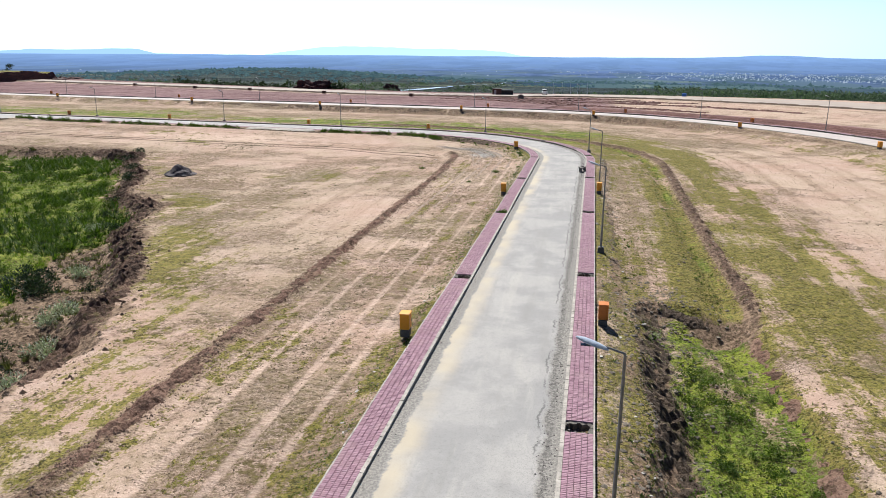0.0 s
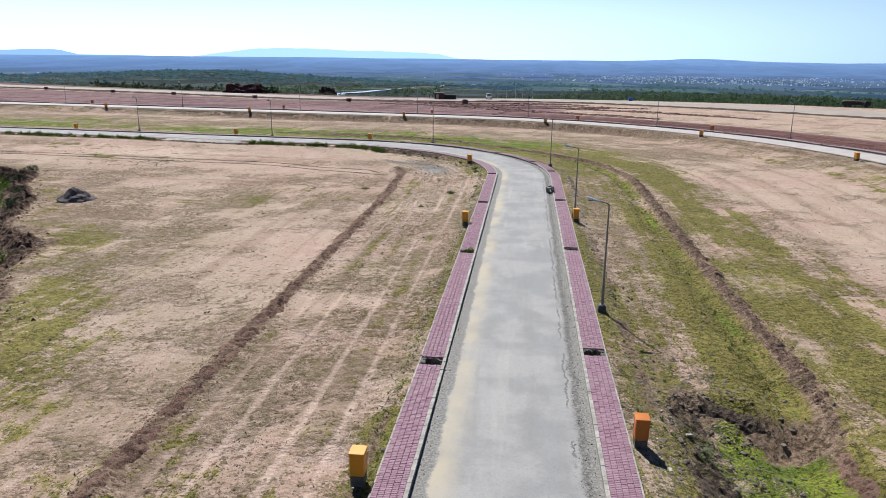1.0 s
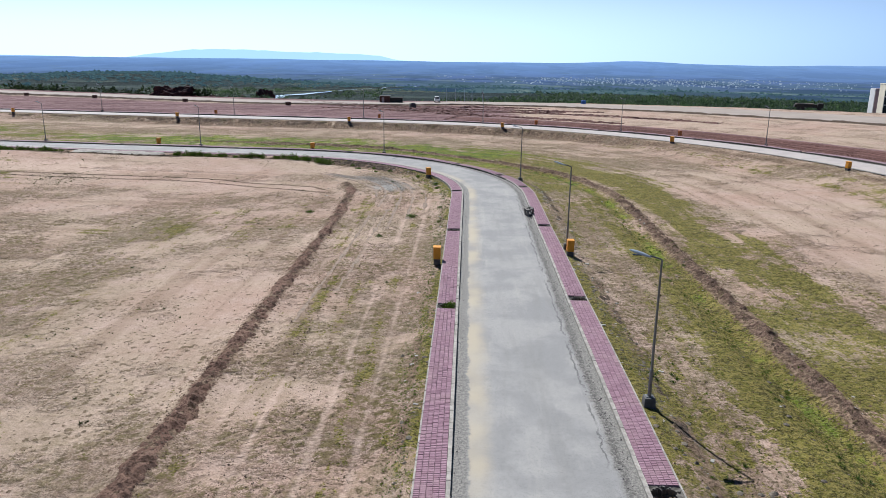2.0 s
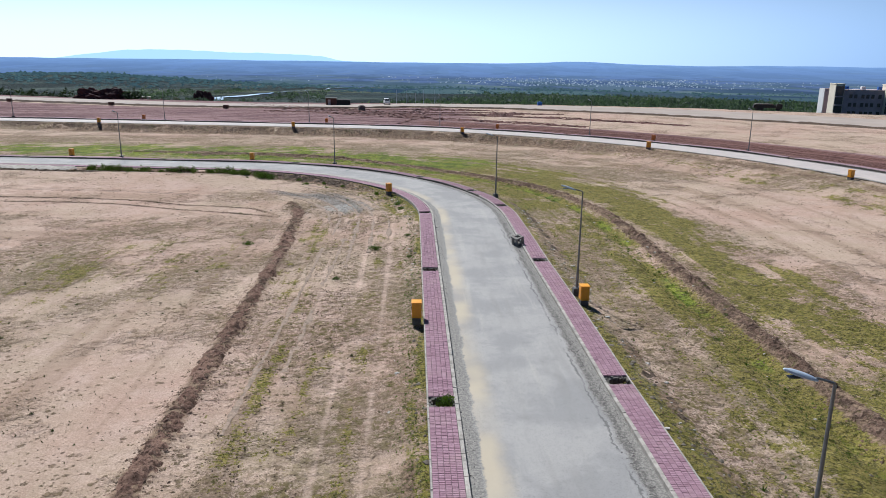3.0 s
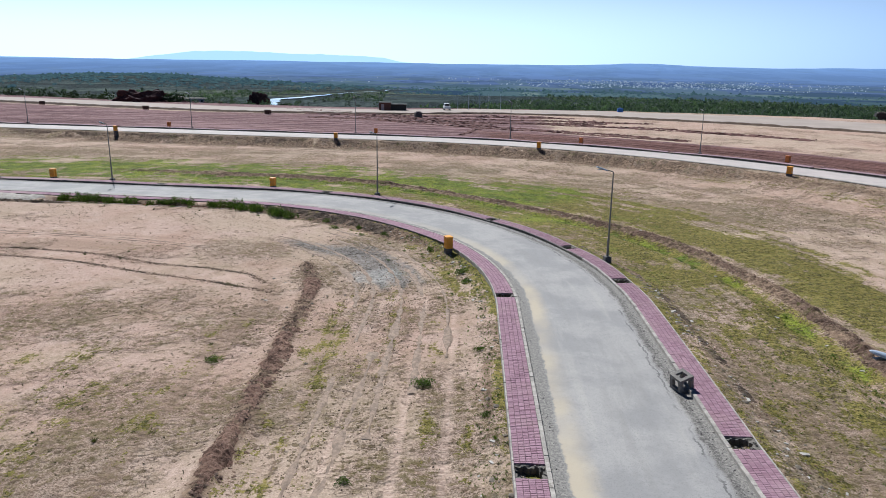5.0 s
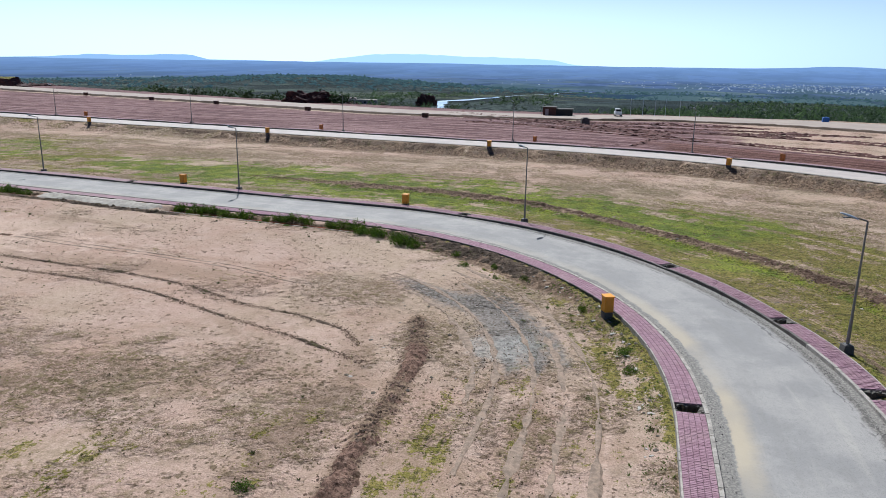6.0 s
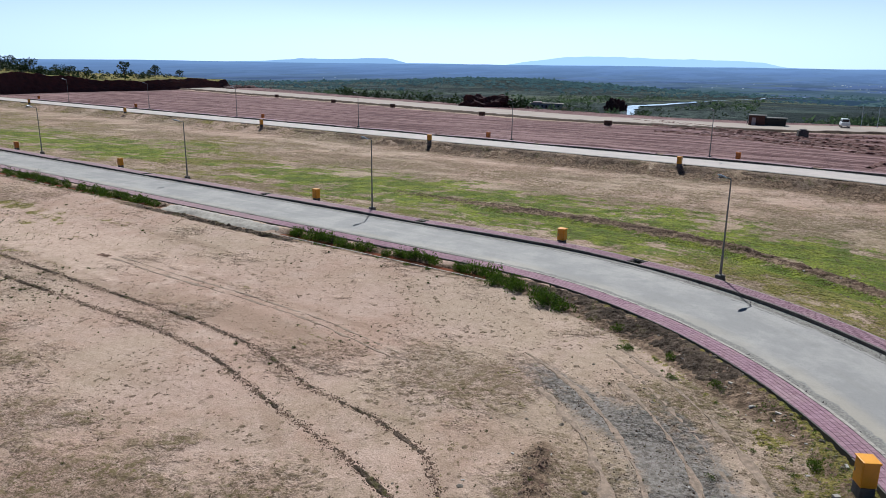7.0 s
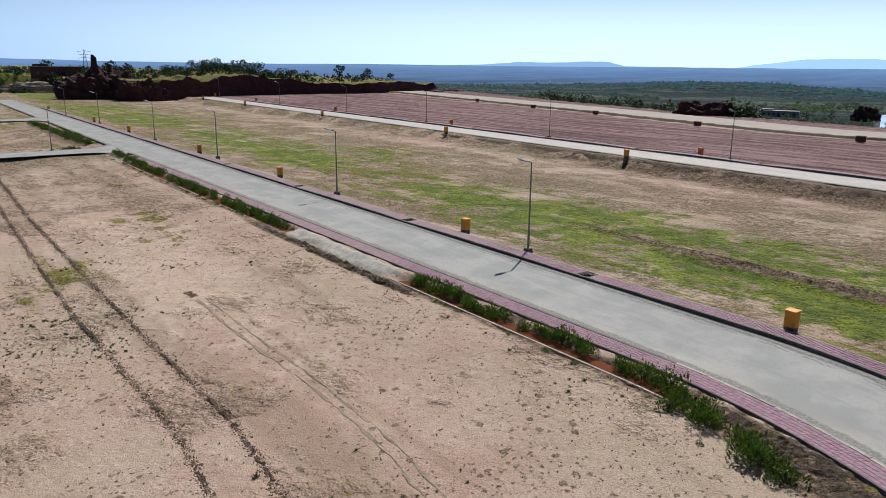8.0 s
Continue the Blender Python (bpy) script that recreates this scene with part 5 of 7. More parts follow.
def put_bushes():
    rng = np.random.default_rng(11)
    s, n = 148.5, 0
    while s < 244:
        gap = 168.5 < s < 186
        clump = (1.15 if s < 170 else 1.05) + 1.2 * float(fbm(np.array(s), np.array(0.0), 0.16, 2, 410))
        if rng.uniform() < clump and not gap:
            x, y, _ = LANE.at(s, -5.12 - rng.uniform(-0.12, 0.16))
            bush(x, y, n, rng.uniform(0.62, 1.04), turn=rng.uniform(0, 6), tall=rng.uniform(0.95, 1.4), least=-0.38)
            n += 1
        s += rng.uniform(0.55, 0.95) * (1 if s < 180 else 1.3)
    for s, d, q in ((131.5, -6.0, 0.45), (136.4, -6.0, 0.5), (142.4, -6.5, 1.3), (143.6, -6.4, 1.1), (141.2, -6.4, 1.0), (145.6, -6.5, 1.05), (146.6, -6.2, 1.1), (147.7, -6.4, 0.9), (127.6, -6.0, 0.45), (119.5, -5.7, 0.5)):
        x, y, _ = LANE.at(s, d)
        bush(x, y, n, q, turn=n)
        n += 1
    for x, y, q in ((-21.6, 123.6, 0.6), (-10.3, 110.0, 0.75), (-10.0, 108.2, 0.6), (-22.3, 95.5, 0.6), (-11.8, 92.8, 0.75), (-19.0, 121.2, 0.4), (-14.1, 85.0, 0.45), (-9.3, 96.6, 0.45), (-9.2, 89.7, 0.4)):
        bush(x, y, n, q, "small green weed bush on bare soil", "weed bushes on the plot", turn=n, tall=0.7)
        n += 1
    for k in range(30):
        x, y, _ = LANE.at(258.5 + 1.75 * k + rng.uniform(-0.5, 0.5), -5.2 - 0.03 * k - rng.uniform(0, 0.7))
        bush(x, y, k, rng.uniform(0.8, 1.35), turn=rng.uniform(0, 6), tall=rng.uniform(0.9, 1.3))
    px, py, ang = LANE.at(SIDE_A)
    for k in range(34):
        out, shift = rng.uniform(7, 34), 4.7 + rng.normal(0, 0.3)
        x, y = px - math.sin(ang) * out + math.cos(ang) * shift, py + math.cos(ang) * out + math.sin(ang) * shift
        bush(x, y, k, rng.uniform(0.5, 1.0), "leafy green bush beside the side street", "bushes by the side street", rng.uniform(0, 6))
    for x, y, q in ((-27.3, 27.4, 1.6), (-33.6, 39.0, 1.9), (-30.2, 33.2, 1.8), (-33.0, 36.8, 1.2), (-38.6, 46.9, 1.5), (-48.5, 62, 1.4)):
        bush(x, y, int(q * 10), q, "pale flowering scrub bush on a broken bank", "bushes on the broken bank", q, 0.75, leaf=PALE)
    dark = np.random.default_rng(41)
    for x, y, q in ((-39.5, 43.0, 2.3), (-40.6, 44.4, 2.0), (-38.2, 42.0, 1.7), (-46.2, 62.5, 1.5), (-52.0, 69.0, 1.3), (-55.4, 75.0, 1.3), (-61.0, 86.0, 1.5), (-63.5, 91.0, 1.4), (-69.0, 98.0, 1.5), (-71.5, 104.5, 1.3), (-58.5, 83.0, 1.2), (-35.2, 44.0, 1.0), (-33.0, 32.0, 1.4), (-29.6, 28.5, 1.3)):
        bush(x, y, 1, q, "dark thorny shrub on the broken bank", "shrubs on the broken bank", dark.uniform(0, 6), 0.8, leaf=DARKBUSH)
    x, y, _ = LANE.at(65.2, -3.75)
    th = thing("bush", "dark green weed bush growing out of an open footway pit", "bush", at=Matrix.LocRotScale((x, y, -0.12), Euler((0, 0, 1)), (0.62, 0.62, 0.75)))
    part_mesh("foliage", BUSH[1][0], th)
    part_mesh("woody_base", BUSH[1][1], th)
    wild = np.random.default_rng(31)
    spots, dim = [], []
    for k in range(520):
        x, y = wild.uniform(-112, -40), wild.uniform(44, 105)
        if in_marsh(x, y, 0.6):
            lot = spots if float(fbm(np.array(x), np.array(y), 0.09, 3, 77)) + 0.3 * wild.normal() > 0.22 else dim
            lot.append((x, y, k, wild.uniform(0.7, 1.5), wild.uniform(0, 6), wild.uniform(0.6, 1.1)))
    thicket("marsh_shrubs", "rank green shrubs grown together in a wet hollow", "shrubs", spots, THIN)
    thicket("marsh_rushes", "dark green rush clumps filling a wet hollow", "rushes", dim, [RUSHES])
    spots = []
    for k in range(84):
        x, y, _ = LANE.at(wild.uniform(12, 37), min(max(wild.normal(10.6, 1.5), 8.4), 12.8))
        spots.append((x, y, k, wild.uniform(0.3, 0.95), wild.uniform(0, 6), wild.uniform(0.5, 0.9)))
    for k in range(60):
        x, y, _ = LANE.at(wild.uniform(40, 130), 12.2 + wild.normal(0, 0.5))
        spots.append((x, y, k, wild.uniform(0.15, 0.4), wild.uniform(0, 6), 0.6))
    for k in range(70):
        q = wild.uniform(146, 240)
        if not 167 < q < 187:
            x, y, _ = LANE.at(q, -6.45 - wild.uniform(0, 0.3))
            spots.append((x, y, k, wild.uniform(0.2, 0.42), wild.uniform(0, 6), 0.8))
    for k in range(60):
        q = wild.uniform(104, 148)
        x, y, _ = LANE.at(q, -5.9 - abs(wild.normal(0, 0.9)))
        spots.append((x, y, k, wild.uniform(0.12, 0.34), wild.uniform(0, 6), 0.7))
    thicket("low_green_weeds", "low green weeds in the pit, the ditch and along the drain", "weeds", spots, THIN)


put_bushes()


def scatter(name, label, category, pts, base, faces, mat, rng, lo, hi, sink=0.0, squash=(0.6, 1.0), level=None, soft=False):
    """Many small loose pieces as one object of stuff."""
    pts = np.asarray(pts)
    z = height(pts[:, 0], pts[:, 1], False) if level is None else np.full(len(pts), level)
    r = np.hypot(pts[:, 0] + 10, pts[:, 1] - 60)
    if r.max() > 830:
        z = np.where(r > 830, np.maximum(z, far_height(r, np.arctan2(-pts[:, 0] - 10, pts[:, 1] - 60))), z)
    n, m = len(pts), len(base)
    a, size = rng.uniform(0, math.tau, n), lo * (hi / lo) ** (rng.uniform(0, 1, n) ** 2)
    sx, sz = size * rng.uniform(0.7, 1.3, n), size * rng.uniform(*squash, n)
    c, s = np.cos(a), np.sin(a)
    B = base[None] * (1 + rng.normal(0, 0.13, (n, m, 3)))
    X = B[:, :, 0] * sx[:, None], B[:, :, 1] * size[:, None], B[:, :, 2] * sz[:, None]
    V = np.stack([pts[:, 0, None] + X[0] * c[:, None] - X[1] * s[:, None], pts[:, 1, None] + X[0] * s[:, None] + X[1] * c[:, None], z[:, None] + X[2] - sink * sz[:, None]], -1)
    F = faces[None] + (np.arange(n) * m)[:, None, None]
    ob = new(name, mesh_of(name, V.reshape(-1, 3), F.reshape(-1, faces.shape[1]), mat, soft))
    return tagged(ob, label, category, kind="stuff")


def ico(sub=1):
    bm = bmesh.new()
    bmesh.ops.create_icosphere(bm, subdivisions=sub, radius=0.5)
    v, f = np.array([q.co[:] for q in bm.verts]), np.array([[q.index for q in p.verts] for p in bm.faces])
    bm.free()
    return v, f


def tuft(blades, seed):
    rng = np.random.default_rng(seed)
    V, F = [], []
    for k in range(blades):
        a, lean, w = rng.uniform(0, math.tau), rng.uniform(0.2, 0.8), 0.10
        r = rng.uniform(0, 0.3)
        px, py = r * math.cos(a), r * math.sin(a)
        tx, ty = px + lean * math.cos(a), py + lean * math.sin(a)
        V += [(px - w * math.sin(a), py + w * math.cos(a), 0), (px + w * math.sin(a), py - w * math.cos(a), 0), (tx, ty, rng.uniform(0.6, 1.1))]
        F.append((3 * k, 3 * k + 1, 3 * k + 2))
    return np.array(V), np.array(F)


def along(rng, n, s_lo, s_hi, d_mid, d_spread, way=LANE):
    s, d = rng.uniform(s_lo, s_hi, n), rng.normal(d_mid, d_spread, n)
    return np.array([way.at(a, b)[:2] for a, b in zip(s, d)])


def octa():
    """A rough eight-sided crumb."""
    v = np.array([(0.5, 0, 0), (0, 0.5, 0), (-0.5, 0, 0), (0, -0.5, 0), (0, 0, 0.5), (0, 0, -0.4)])
    return v, np.array([(0, 1, 4), (1, 2, 4), (2, 3, 4), (3, 0, 4), (1, 0, 5), (2, 1, 5), (3, 2, 5), (0, 3, 5)])


def chip():
    """A four-sided crumb that lies half in the soil."""
    v = np.array([(0.5, 0.05, -0.1), (0, 0.5, -0.1), (-0.5, 0, -0.1), (0.05, -0.5, -0.1), (0.06, 0.04, 0.55)])
    return v, np.array([(0, 1, 4), (1, 2, 4), (2, 3, 4), (3, 0, 4)])


def along_path(rng, path, per_metre, spread):
    out = []
    for (ax, ay), (bx, by) in zip(path, path[1:]):
        run = math.hypot(bx - ax, by - ay)
        t, off = rng.uniform(0, 1, int(per_metre * run)), rng.normal(0, spread, int(per_metre * run))
        out.append(np.c_[ax + t * (bx - ax) + off * (ay - by) / run, ay + t * (by - ay) + off * (bx - ax) / run])
    return np.concatenate(out)


def put_small():
    rng = np.random.default_rng(5)
    v, f = ico(1)
    keep = lambda p: p[(np.abs(LANE.where(p[:, 0], p[:, 1])[1]) > 4.6)]
    pts = np.concatenate([along(rng, 700, 16, 120, 5.6, 0.5), along(rng, 1100, 14, 46, 7.2, 1.5), along(rng, 500, 30, 48, 8.6, 1.0), along(rng, 320, 16, 130, -5.1, 0.4), along(rng, 300, 18, 150, 13, 2.5), np.c_[rng.normal(-19, 3, 120), rng.normal(112, 6, 120)]])
    scatter("rubble", "grey stones and broken concrete strewn beside the footway", "rubble", keep(pts), v, f, STONE, rng, 0.05, 0.32, 0.15)
    berm = [along_path(rng, BERM, 70, 0.46)]
    berm += [along_path(rng, path, 26, 0.10) for path in (RUT_A, RUT_B)]
    berm += [along_path(rng, MOUND, 60, 0.5), along_path(rng, CUT, 14, 0.2)]
    pts = np.concatenate(berm + [along(rng, 3800, 40, 124, 13.8, 0.55), along(rng, 1500, 120, 175, 16.2, 0.5), along(rng, 1200, 18, 120, 6.2, 0.6), along(rng, 900, 105, 150, -5.6, 0.5), along(rng, 1500, 128, 148, -5.6, 0.45), along(rng, 900, 166, 188, -6.9, 0.3), along(rng, 2600, 110, 330, -6.3, 0.8, LANE2), along(rng, 1100, 149, 236, -6.45, 0.15)])
    scatter("clods", "crumbled brown earth clods on the spoil banks", "earth clods", keep(pts), *octa(), CLOD, rng, 0.05, 0.24, 0.1, (0.35, 0.65))
    v, f = chip()
    small = [along_path(rng, BERM, 90, 0.46)] + [along_path(rng, path, 110, 0.15) for path in (RUT_A[-14:], RUT_B[-14:])]
    p = np.c_[rng.uniform(-72, -8, 15000), rng.uniform(16, 135, 15000)]
    small.append(p[fbm(p[:, 0], p[:, 1], 0.1, 4, 95) + 0.25 * rng.normal(0, 1, len(p)) > 0.12])
    q = np.c_[rng.uniform(-62, -24, 16000), rng.uniform(20, 70, 16000)]
    w = line_dist(q[:, 0], q[:, 1], HOLLOW + HOLLOW[:1])
    small.append(q[(w < 3.5) & ~in_marsh(q[:, 0], q[:, 1], 0.5)])
    small += [along(rng, 2600, 60, 132, -12.2, 0.6), along(rng, 2600, 30, 132, -9.9, 0.6), along(rng, 2200, 16, 60, -11.0, 1.2)]
    small += [along(rng, 3000, 16, 150, 9.0, 3.0), along(rng, 4000, 16, 160, 13.6, 1.2), along(rng, 2500, 100, 200, -11, 4)]
    scatter("crumbs", "fine dark earth crumbs over the bare soil", "earth crumbs", keep(np.concatenate(small)), v, f, CRUMB, rng, 0.035, 0.13, 0.1)
    margin = np.concatenate([along(rng, 3200, 12, 140, 2.95, 0.17), along(rng, 900, 12, 140, 2.6, 0.12), along(rng, 900, 12, 140, -3.05, 0.1)])
    margin = margin[np.abs(LANE.where(margin[:, 0], margin[:, 1])[1]) < 3.24]
    scatter("road_grit", "dark loose stones along the street margin", "gravel", margin, v, f, GRAVEL, rng, 0.03, 0.12, 0.1, level=0.006)
    q = along_path(rng, HOLLOW[:12], 40, 1.3)
    q = np.concatenate([q, along_path(rng, [(x - 3.5, y + 0.5) for x, y in HOLLOW[:5]], 50, 1.6)])
    r = along(rng, 5600, 44, 176, 0.0, 0.42)
    rs, _ = LANE.where(r[:, 0], r[:, 1])
    r = np.array([LANE.at(q, 13.95 - 1.0 * hump(q, 129, 9) + 2.5 * float(smooth(132, 152, np.array(q))) + off)[:2] for q, off in zip(rs, rng.normal(0, 0.42, len(rs)))])
    scatter("spoil_clods", "lumps of brown earth along the spoil bank", "earth clods", r, *octa(), CLOD, rng, 0.06, 0.24, 0.15)
    bm = box(1, 0.55, 0.34)
    bmesh.ops.triangulate(bm, faces=bm.faces[:])
    bm.verts.index_update()
    cv, cf = np.array([u.co[:] for u in bm.verts]), np.array([[u.index for u in t.verts] for t in bm.faces])
    bm.free()
    r = np.concatenate([along(rng, 90, 104, 134, -5.4, 0.35), along(rng, 70, 24, 104, -5.3, 0.35), along(rng, 120, 76, 108, 5.7, 0.45), along(rng, 90, 20, 76, 6.0, 0.7), np.c_[rng.normal(-20, 2.2, 16), rng.normal(109, 3.5, 16)], along(rng, 90, 40, 150, 13.5, 1.0)])
    scatter("concrete_chunks", "pale broken pieces of concrete strewn beside the footways", "rubble", r, cv, cf, CHUNK, rng, 0.05, 0.30, 0.15, (0.6, 1.1))
    scatter("bank_clods", "dark broken earth clods on the bank of the hollow", "earth clods", q, *octa(), CRUMB, rng, 0.10, 0.6, 0.2)
    # low weeds on the bare soil
    dots = np.random.default_rng(61)
    p = np.c_[dots.uniform(-110, -20, 9000), dots.uniform(60, 128, 9000)]
    p = p[fbm(p[:, 0], p[:, 1], 0.13, 3, 191) + 0.15 * dots.normal(0, 1, len(p)) > 0.36]
    p = np.concatenate([p, np.c_[dots.normal(-56, 7, 420), dots.normal(111.5, 2.6, 420)], np.c_[dots.normal(-70, 6, 200), dots.normal(113, 2, 200)], along(dots, 700, 148, 230, -8.5, 1.4)])
    p = p[~inside(p[:, 0], p[:, 1], HOLLOW)]
    scatter("low_weeds", "low dark olive weeds in loose patches on bare soil", "weeds", p[np.abs(LANE.where(p[:, 0], p[:, 1])[1]) > 6.9], *tuft(14, 16), DARKWEED, dots, 0.05, 0.17, 0.0, (0.3, 0.6))
    v, f = tuft(7, 2)
    p = np.c_[rng.uniform(-75, -9, 52000), rng.uniform(16, 135, 52000)]
    p = p[(fbm(p[:, 0], p[:, 1], 0.12, 3, 91) + 0.3 * rng.normal(0, 1, len(p)) > 0.1)]
    scatter("dry_weeds", "thin dry weeds on tan soil", "grass", keep(p)[:16000], v, f, WEED, rng, 0.04, 0.13)
    q = np.concatenate([np.c_[rng.normal(-56, 5, 260), rng.normal(113, 3, 260)], np.c_[rng.normal(-68, 6, 260), rng.normal(118, 5, 260)], np.c_[rng.uniform(-40, -8, 160), rng.uniform(40, 120, 160)], along(rng, 240, 145, 200, -13, 5)])
    q = q[fbm(q[:, 0], q[:, 1], 0.22, 3, 99) > 0.08]
    scatter("weed_clumps", "small dark olive weed clumps on bare soil", "weeds", keep(q), *tuft(30, 6), DARKWEED, rng, 0.09, 0.24, 0.0, (0.35, 0.6))
    p = np.concatenate([along(rng, 3400, 17, 128, 9.0, 3.0), np.c_[rng.uniform(12, 34, 6000), rng.uniform(20, 135, 6000)]])
    scatter("dry_turf", "short olive turf beyond the footway", "grass", keep(p), v, f, WEED, rng, 0.04, 0.14)
    p = np.concatenate([along(rng, 1500, 17, 118, 7.8, 2.0), along(rng, 4400, 17, 125, -5.3, 0.4), along(rng, 2500, 40, 150, 12.3, 0.5), along(rng, 5200, 15, 36, 10.2, 1.6)])
    scatter("green_weeds", "fresh green grass tufts by the footway and in the ditch", "grass", keep(p), v, f, GREENWEED, rng, 0.05, 0.15)
    p = np.c_[rng.uniform(-112, -30, 34000), rng.uniform(20, 110, 34000)]
    w = p[inside(p[:, 0], p[:, 1], HOLLOW) & ~in_marsh(p[:, 0], p[:, 1], 0.0)]
    w = w[fbm(w[:, 0], w[:, 1], 0.3, 3, 98) > -0.05]
    scatter("bank_weeds", "dark olive weeds on the broken bank of the hollow", "weeds", w, *tuft(14, 9), DARKWEED, rng, 0.15, 0.6, 0.0, (0.5, 0.9))
    wild = np.random.default_rng(32)
    q = np.concatenate([along(wild, 900, 13, 41, 10.2, 1.7), along(wild, 260, 13, 60, 6.6, 0.7), along(wild, 160, 40, 120, 12.2, 0.6)])
    q = q[fbm(q[:, 0], q[:, 1], 0.35, 3, 44) > -0.1]
    scatter("pit_weeds", "dark green low weeds among rubble beside the footways", "weeds", keep(q), *tuft(16, 12), MARSH, wild, 0.07, 0.24, 0.0, (0.5, 0.9))
    q = np.concatenate([along(wild, 420, 14, 44, 7.4, 0.8), along(wild, 300, 37, 46, 10.0, 1.8), along(wild, 120, 14, 40, 12.4, 0.8)])
    scatter("pit_rubble_stones", "grey and brown stones tumbled down the pit's edge", "rubble", keep(q), *ico(1), STONE, wild, 0.05, 0.34, 0.2)
    p = p[in_marsh(p[:, 0], p[:, 1], 0.0) & (p[:, 1] > 30)]
    v, f = tuft(10, 4)
    tall = fbm(p[:, 0], p[:, 1], 0.16, 3, 97) + 0.12 * rng.normal(0, 1, len(p)) > 0.02
    scatter("marsh_grass", "rank dark green rushes filling a wet hollow", "grass", p[tall], v, f, MARSH, rng, 0.3, 1.1)
    scatter("meadow_grass", "bright yellow-green low grass in a wet hollow", "grass", p[~tall], v, f, MEADOW, rng, 0.15, 0.5)


put_small()


def rut_strip(path, width, seed, label, mat=RUT, lift=0.02, rough=0.0, sink=0.0):
    """A thin line of churned dark soil left by a wheel."""
    pts = []
    for (ax, ay), (bx, by) in zip(path, path[1:]):
        n = max(2, int(math.hypot(bx - ax, by - ay) / 0.3))
        pts += [(ax + (bx - ax) * k / n, ay + (by - ay) * k / n) for k in range(n)]
    P = np.array(pts)
    for _ in range(30):
        P[1:-1] = 0.5 * P[1:-1] + 0.25 * (P[:-2] + P[2:])
    i = np.arange(len(P)) * 0.3
    P = P + np.c_[i * 0, 0.06 * fbm(i, i * 0 + seed, 0.4, 3, seed) + rough * fbm(i, i * 0 + seed, 0.05, 3, seed + 5)]
    T = np.gradient(P, axis=0)
    N = np.c_[-T[:, 1], T[:, 0]] / np.hypot(T[:, 0], T[:, 1])[:, None]
    wide = width * np.clip(1 + 1.5 * fbm(i, i * 0 + 9, 1.1, 4, seed + 1), 0.25, 3)
    rows = []
    for off, up in ((-1, -0.06), (-0.5, 0.0), (0, 0.01), (0.5, 0.0), (1, -0.06)):
        q = P + N * (off * wide)[:, None]
        base = height(P[:, 0], P[:, 1], False)
        rows.append(np.c_[q, base + 0.015 - sink + up + (lift * (0.6 + fbm(i, i * 0 + 20 * off, 1.6, 3, seed + 2)) if abs(off) < 1 else 0)])
    me = mesh_of("wheel_rut", np.concatenate(rows), grid_faces(5, len(P)), mat)
    tagged(new("wheel_rut", me), label, "wheel rut", kind="structure")


def dug_strip(name, label, category, path, half, high, mat, seed, step=0.14, least=0.35):
    """A low ridge of loose crumbled earth along a path, its edges broken up and sunk into the ground."""
    P = np.array(path, float)
    at = np.r_[0, np.cumsum(np.hypot(*np.diff(P, axis=0).T))]
    i = np.arange(0, at[-1], step)
    P = np.c_[np.interp(i, at, P[:, 0]), np.interp(i, at, P[:, 1])]
    for _ in range(60):
        P[1:-1] = 0.5 * P[1:-1] + 0.25 * (P[:-2] + P[2:])
    T = np.gradient(P, axis=0)
    N = np.c_[-T[:, 1], T[:, 0]] / np.hypot(T[:, 0], T[:, 1])[:, None]
    offs = np.linspace(-1.25 * half, 1.25 * half, max(7, int(2.5 * half / step) + 1))
    I, O = np.meshgrid(i, offs, indexing="ij")
    X, Y = P[:, :1] + N[:, :1] * O, P[:, 1:] + N[:, 1:] * O
    x, y, o = X.ravel(), Y.ravel(), O.ravel()
    edge = np.abs(o) / half + 0.55 * fbm(x, y, 0.9, 3, seed) + 0.25 * fbm(x, y, 3.0, 2, seed + 3)
    body = smooth(1.0, 0.35, edge) * np.clip(least + 0.65 + 0.9 * fbm(x, y, 0.5, 2, seed + 5), 0.1, 1.4)
    tip = min(4.0, 0.4 * i[-1])
    body = body * smooth(0, tip, I.ravel()) * smooth(i[-1], i[-1] - tip, I.ravel())
    crumbs = 0.55 * fbm(x, y, 2.2, 3, seed + 7) + 0.8 * np.abs(fbm(x, y, 3.9, 2, seed + 9))
    z = height(x, y, False) - 0.07 + body * (0.05 + high * (0.35 + 1.5 * crumbs))
    me = mesh_of(name, np.c_[x, y, z], grid_faces(len(i), len(offs)), mat)
    return tagged(new(name, me), label, category, kind="structure")


dug_strip("earth_ridge", "ridge of red-brown spoil across the bare plot", "earth ridge", BERM, 0.74, 0.13, SPOIL, 700, 0.12, 0.15)
dug_strip("spoil_bank", "low spoil bank of brown clods beyond the ditch", "earth ridge", [LANE.at(q, 13.95 - 1.0 * float(hump(q, 129, 9)) + 2.5 * float(smooth(132, 152, np.array(q))))[:2] for q in np.arange(44, 152, 1.5)], 0.60, 0.15, DITCHSOIL, 720, 0.11, -0.15)
for path, seed in ((RUT_A, 740), (RUT_B, 760)):
    dug_strip("wheel_rut", "dark churned wheel rut curving over bare soil", "wheel rut", path, 0.21, 0.06, DUG, seed, 0.11, 0.15)
dug_strip("earth_ridge", "ridge of dark dug earth beside the drain", "earth ridge", [LANE.at(q, -6.95)[:2] for q in np.arange(164, 194, 1.5)], 0.50, 0.16, DUG, 780, 0.12)
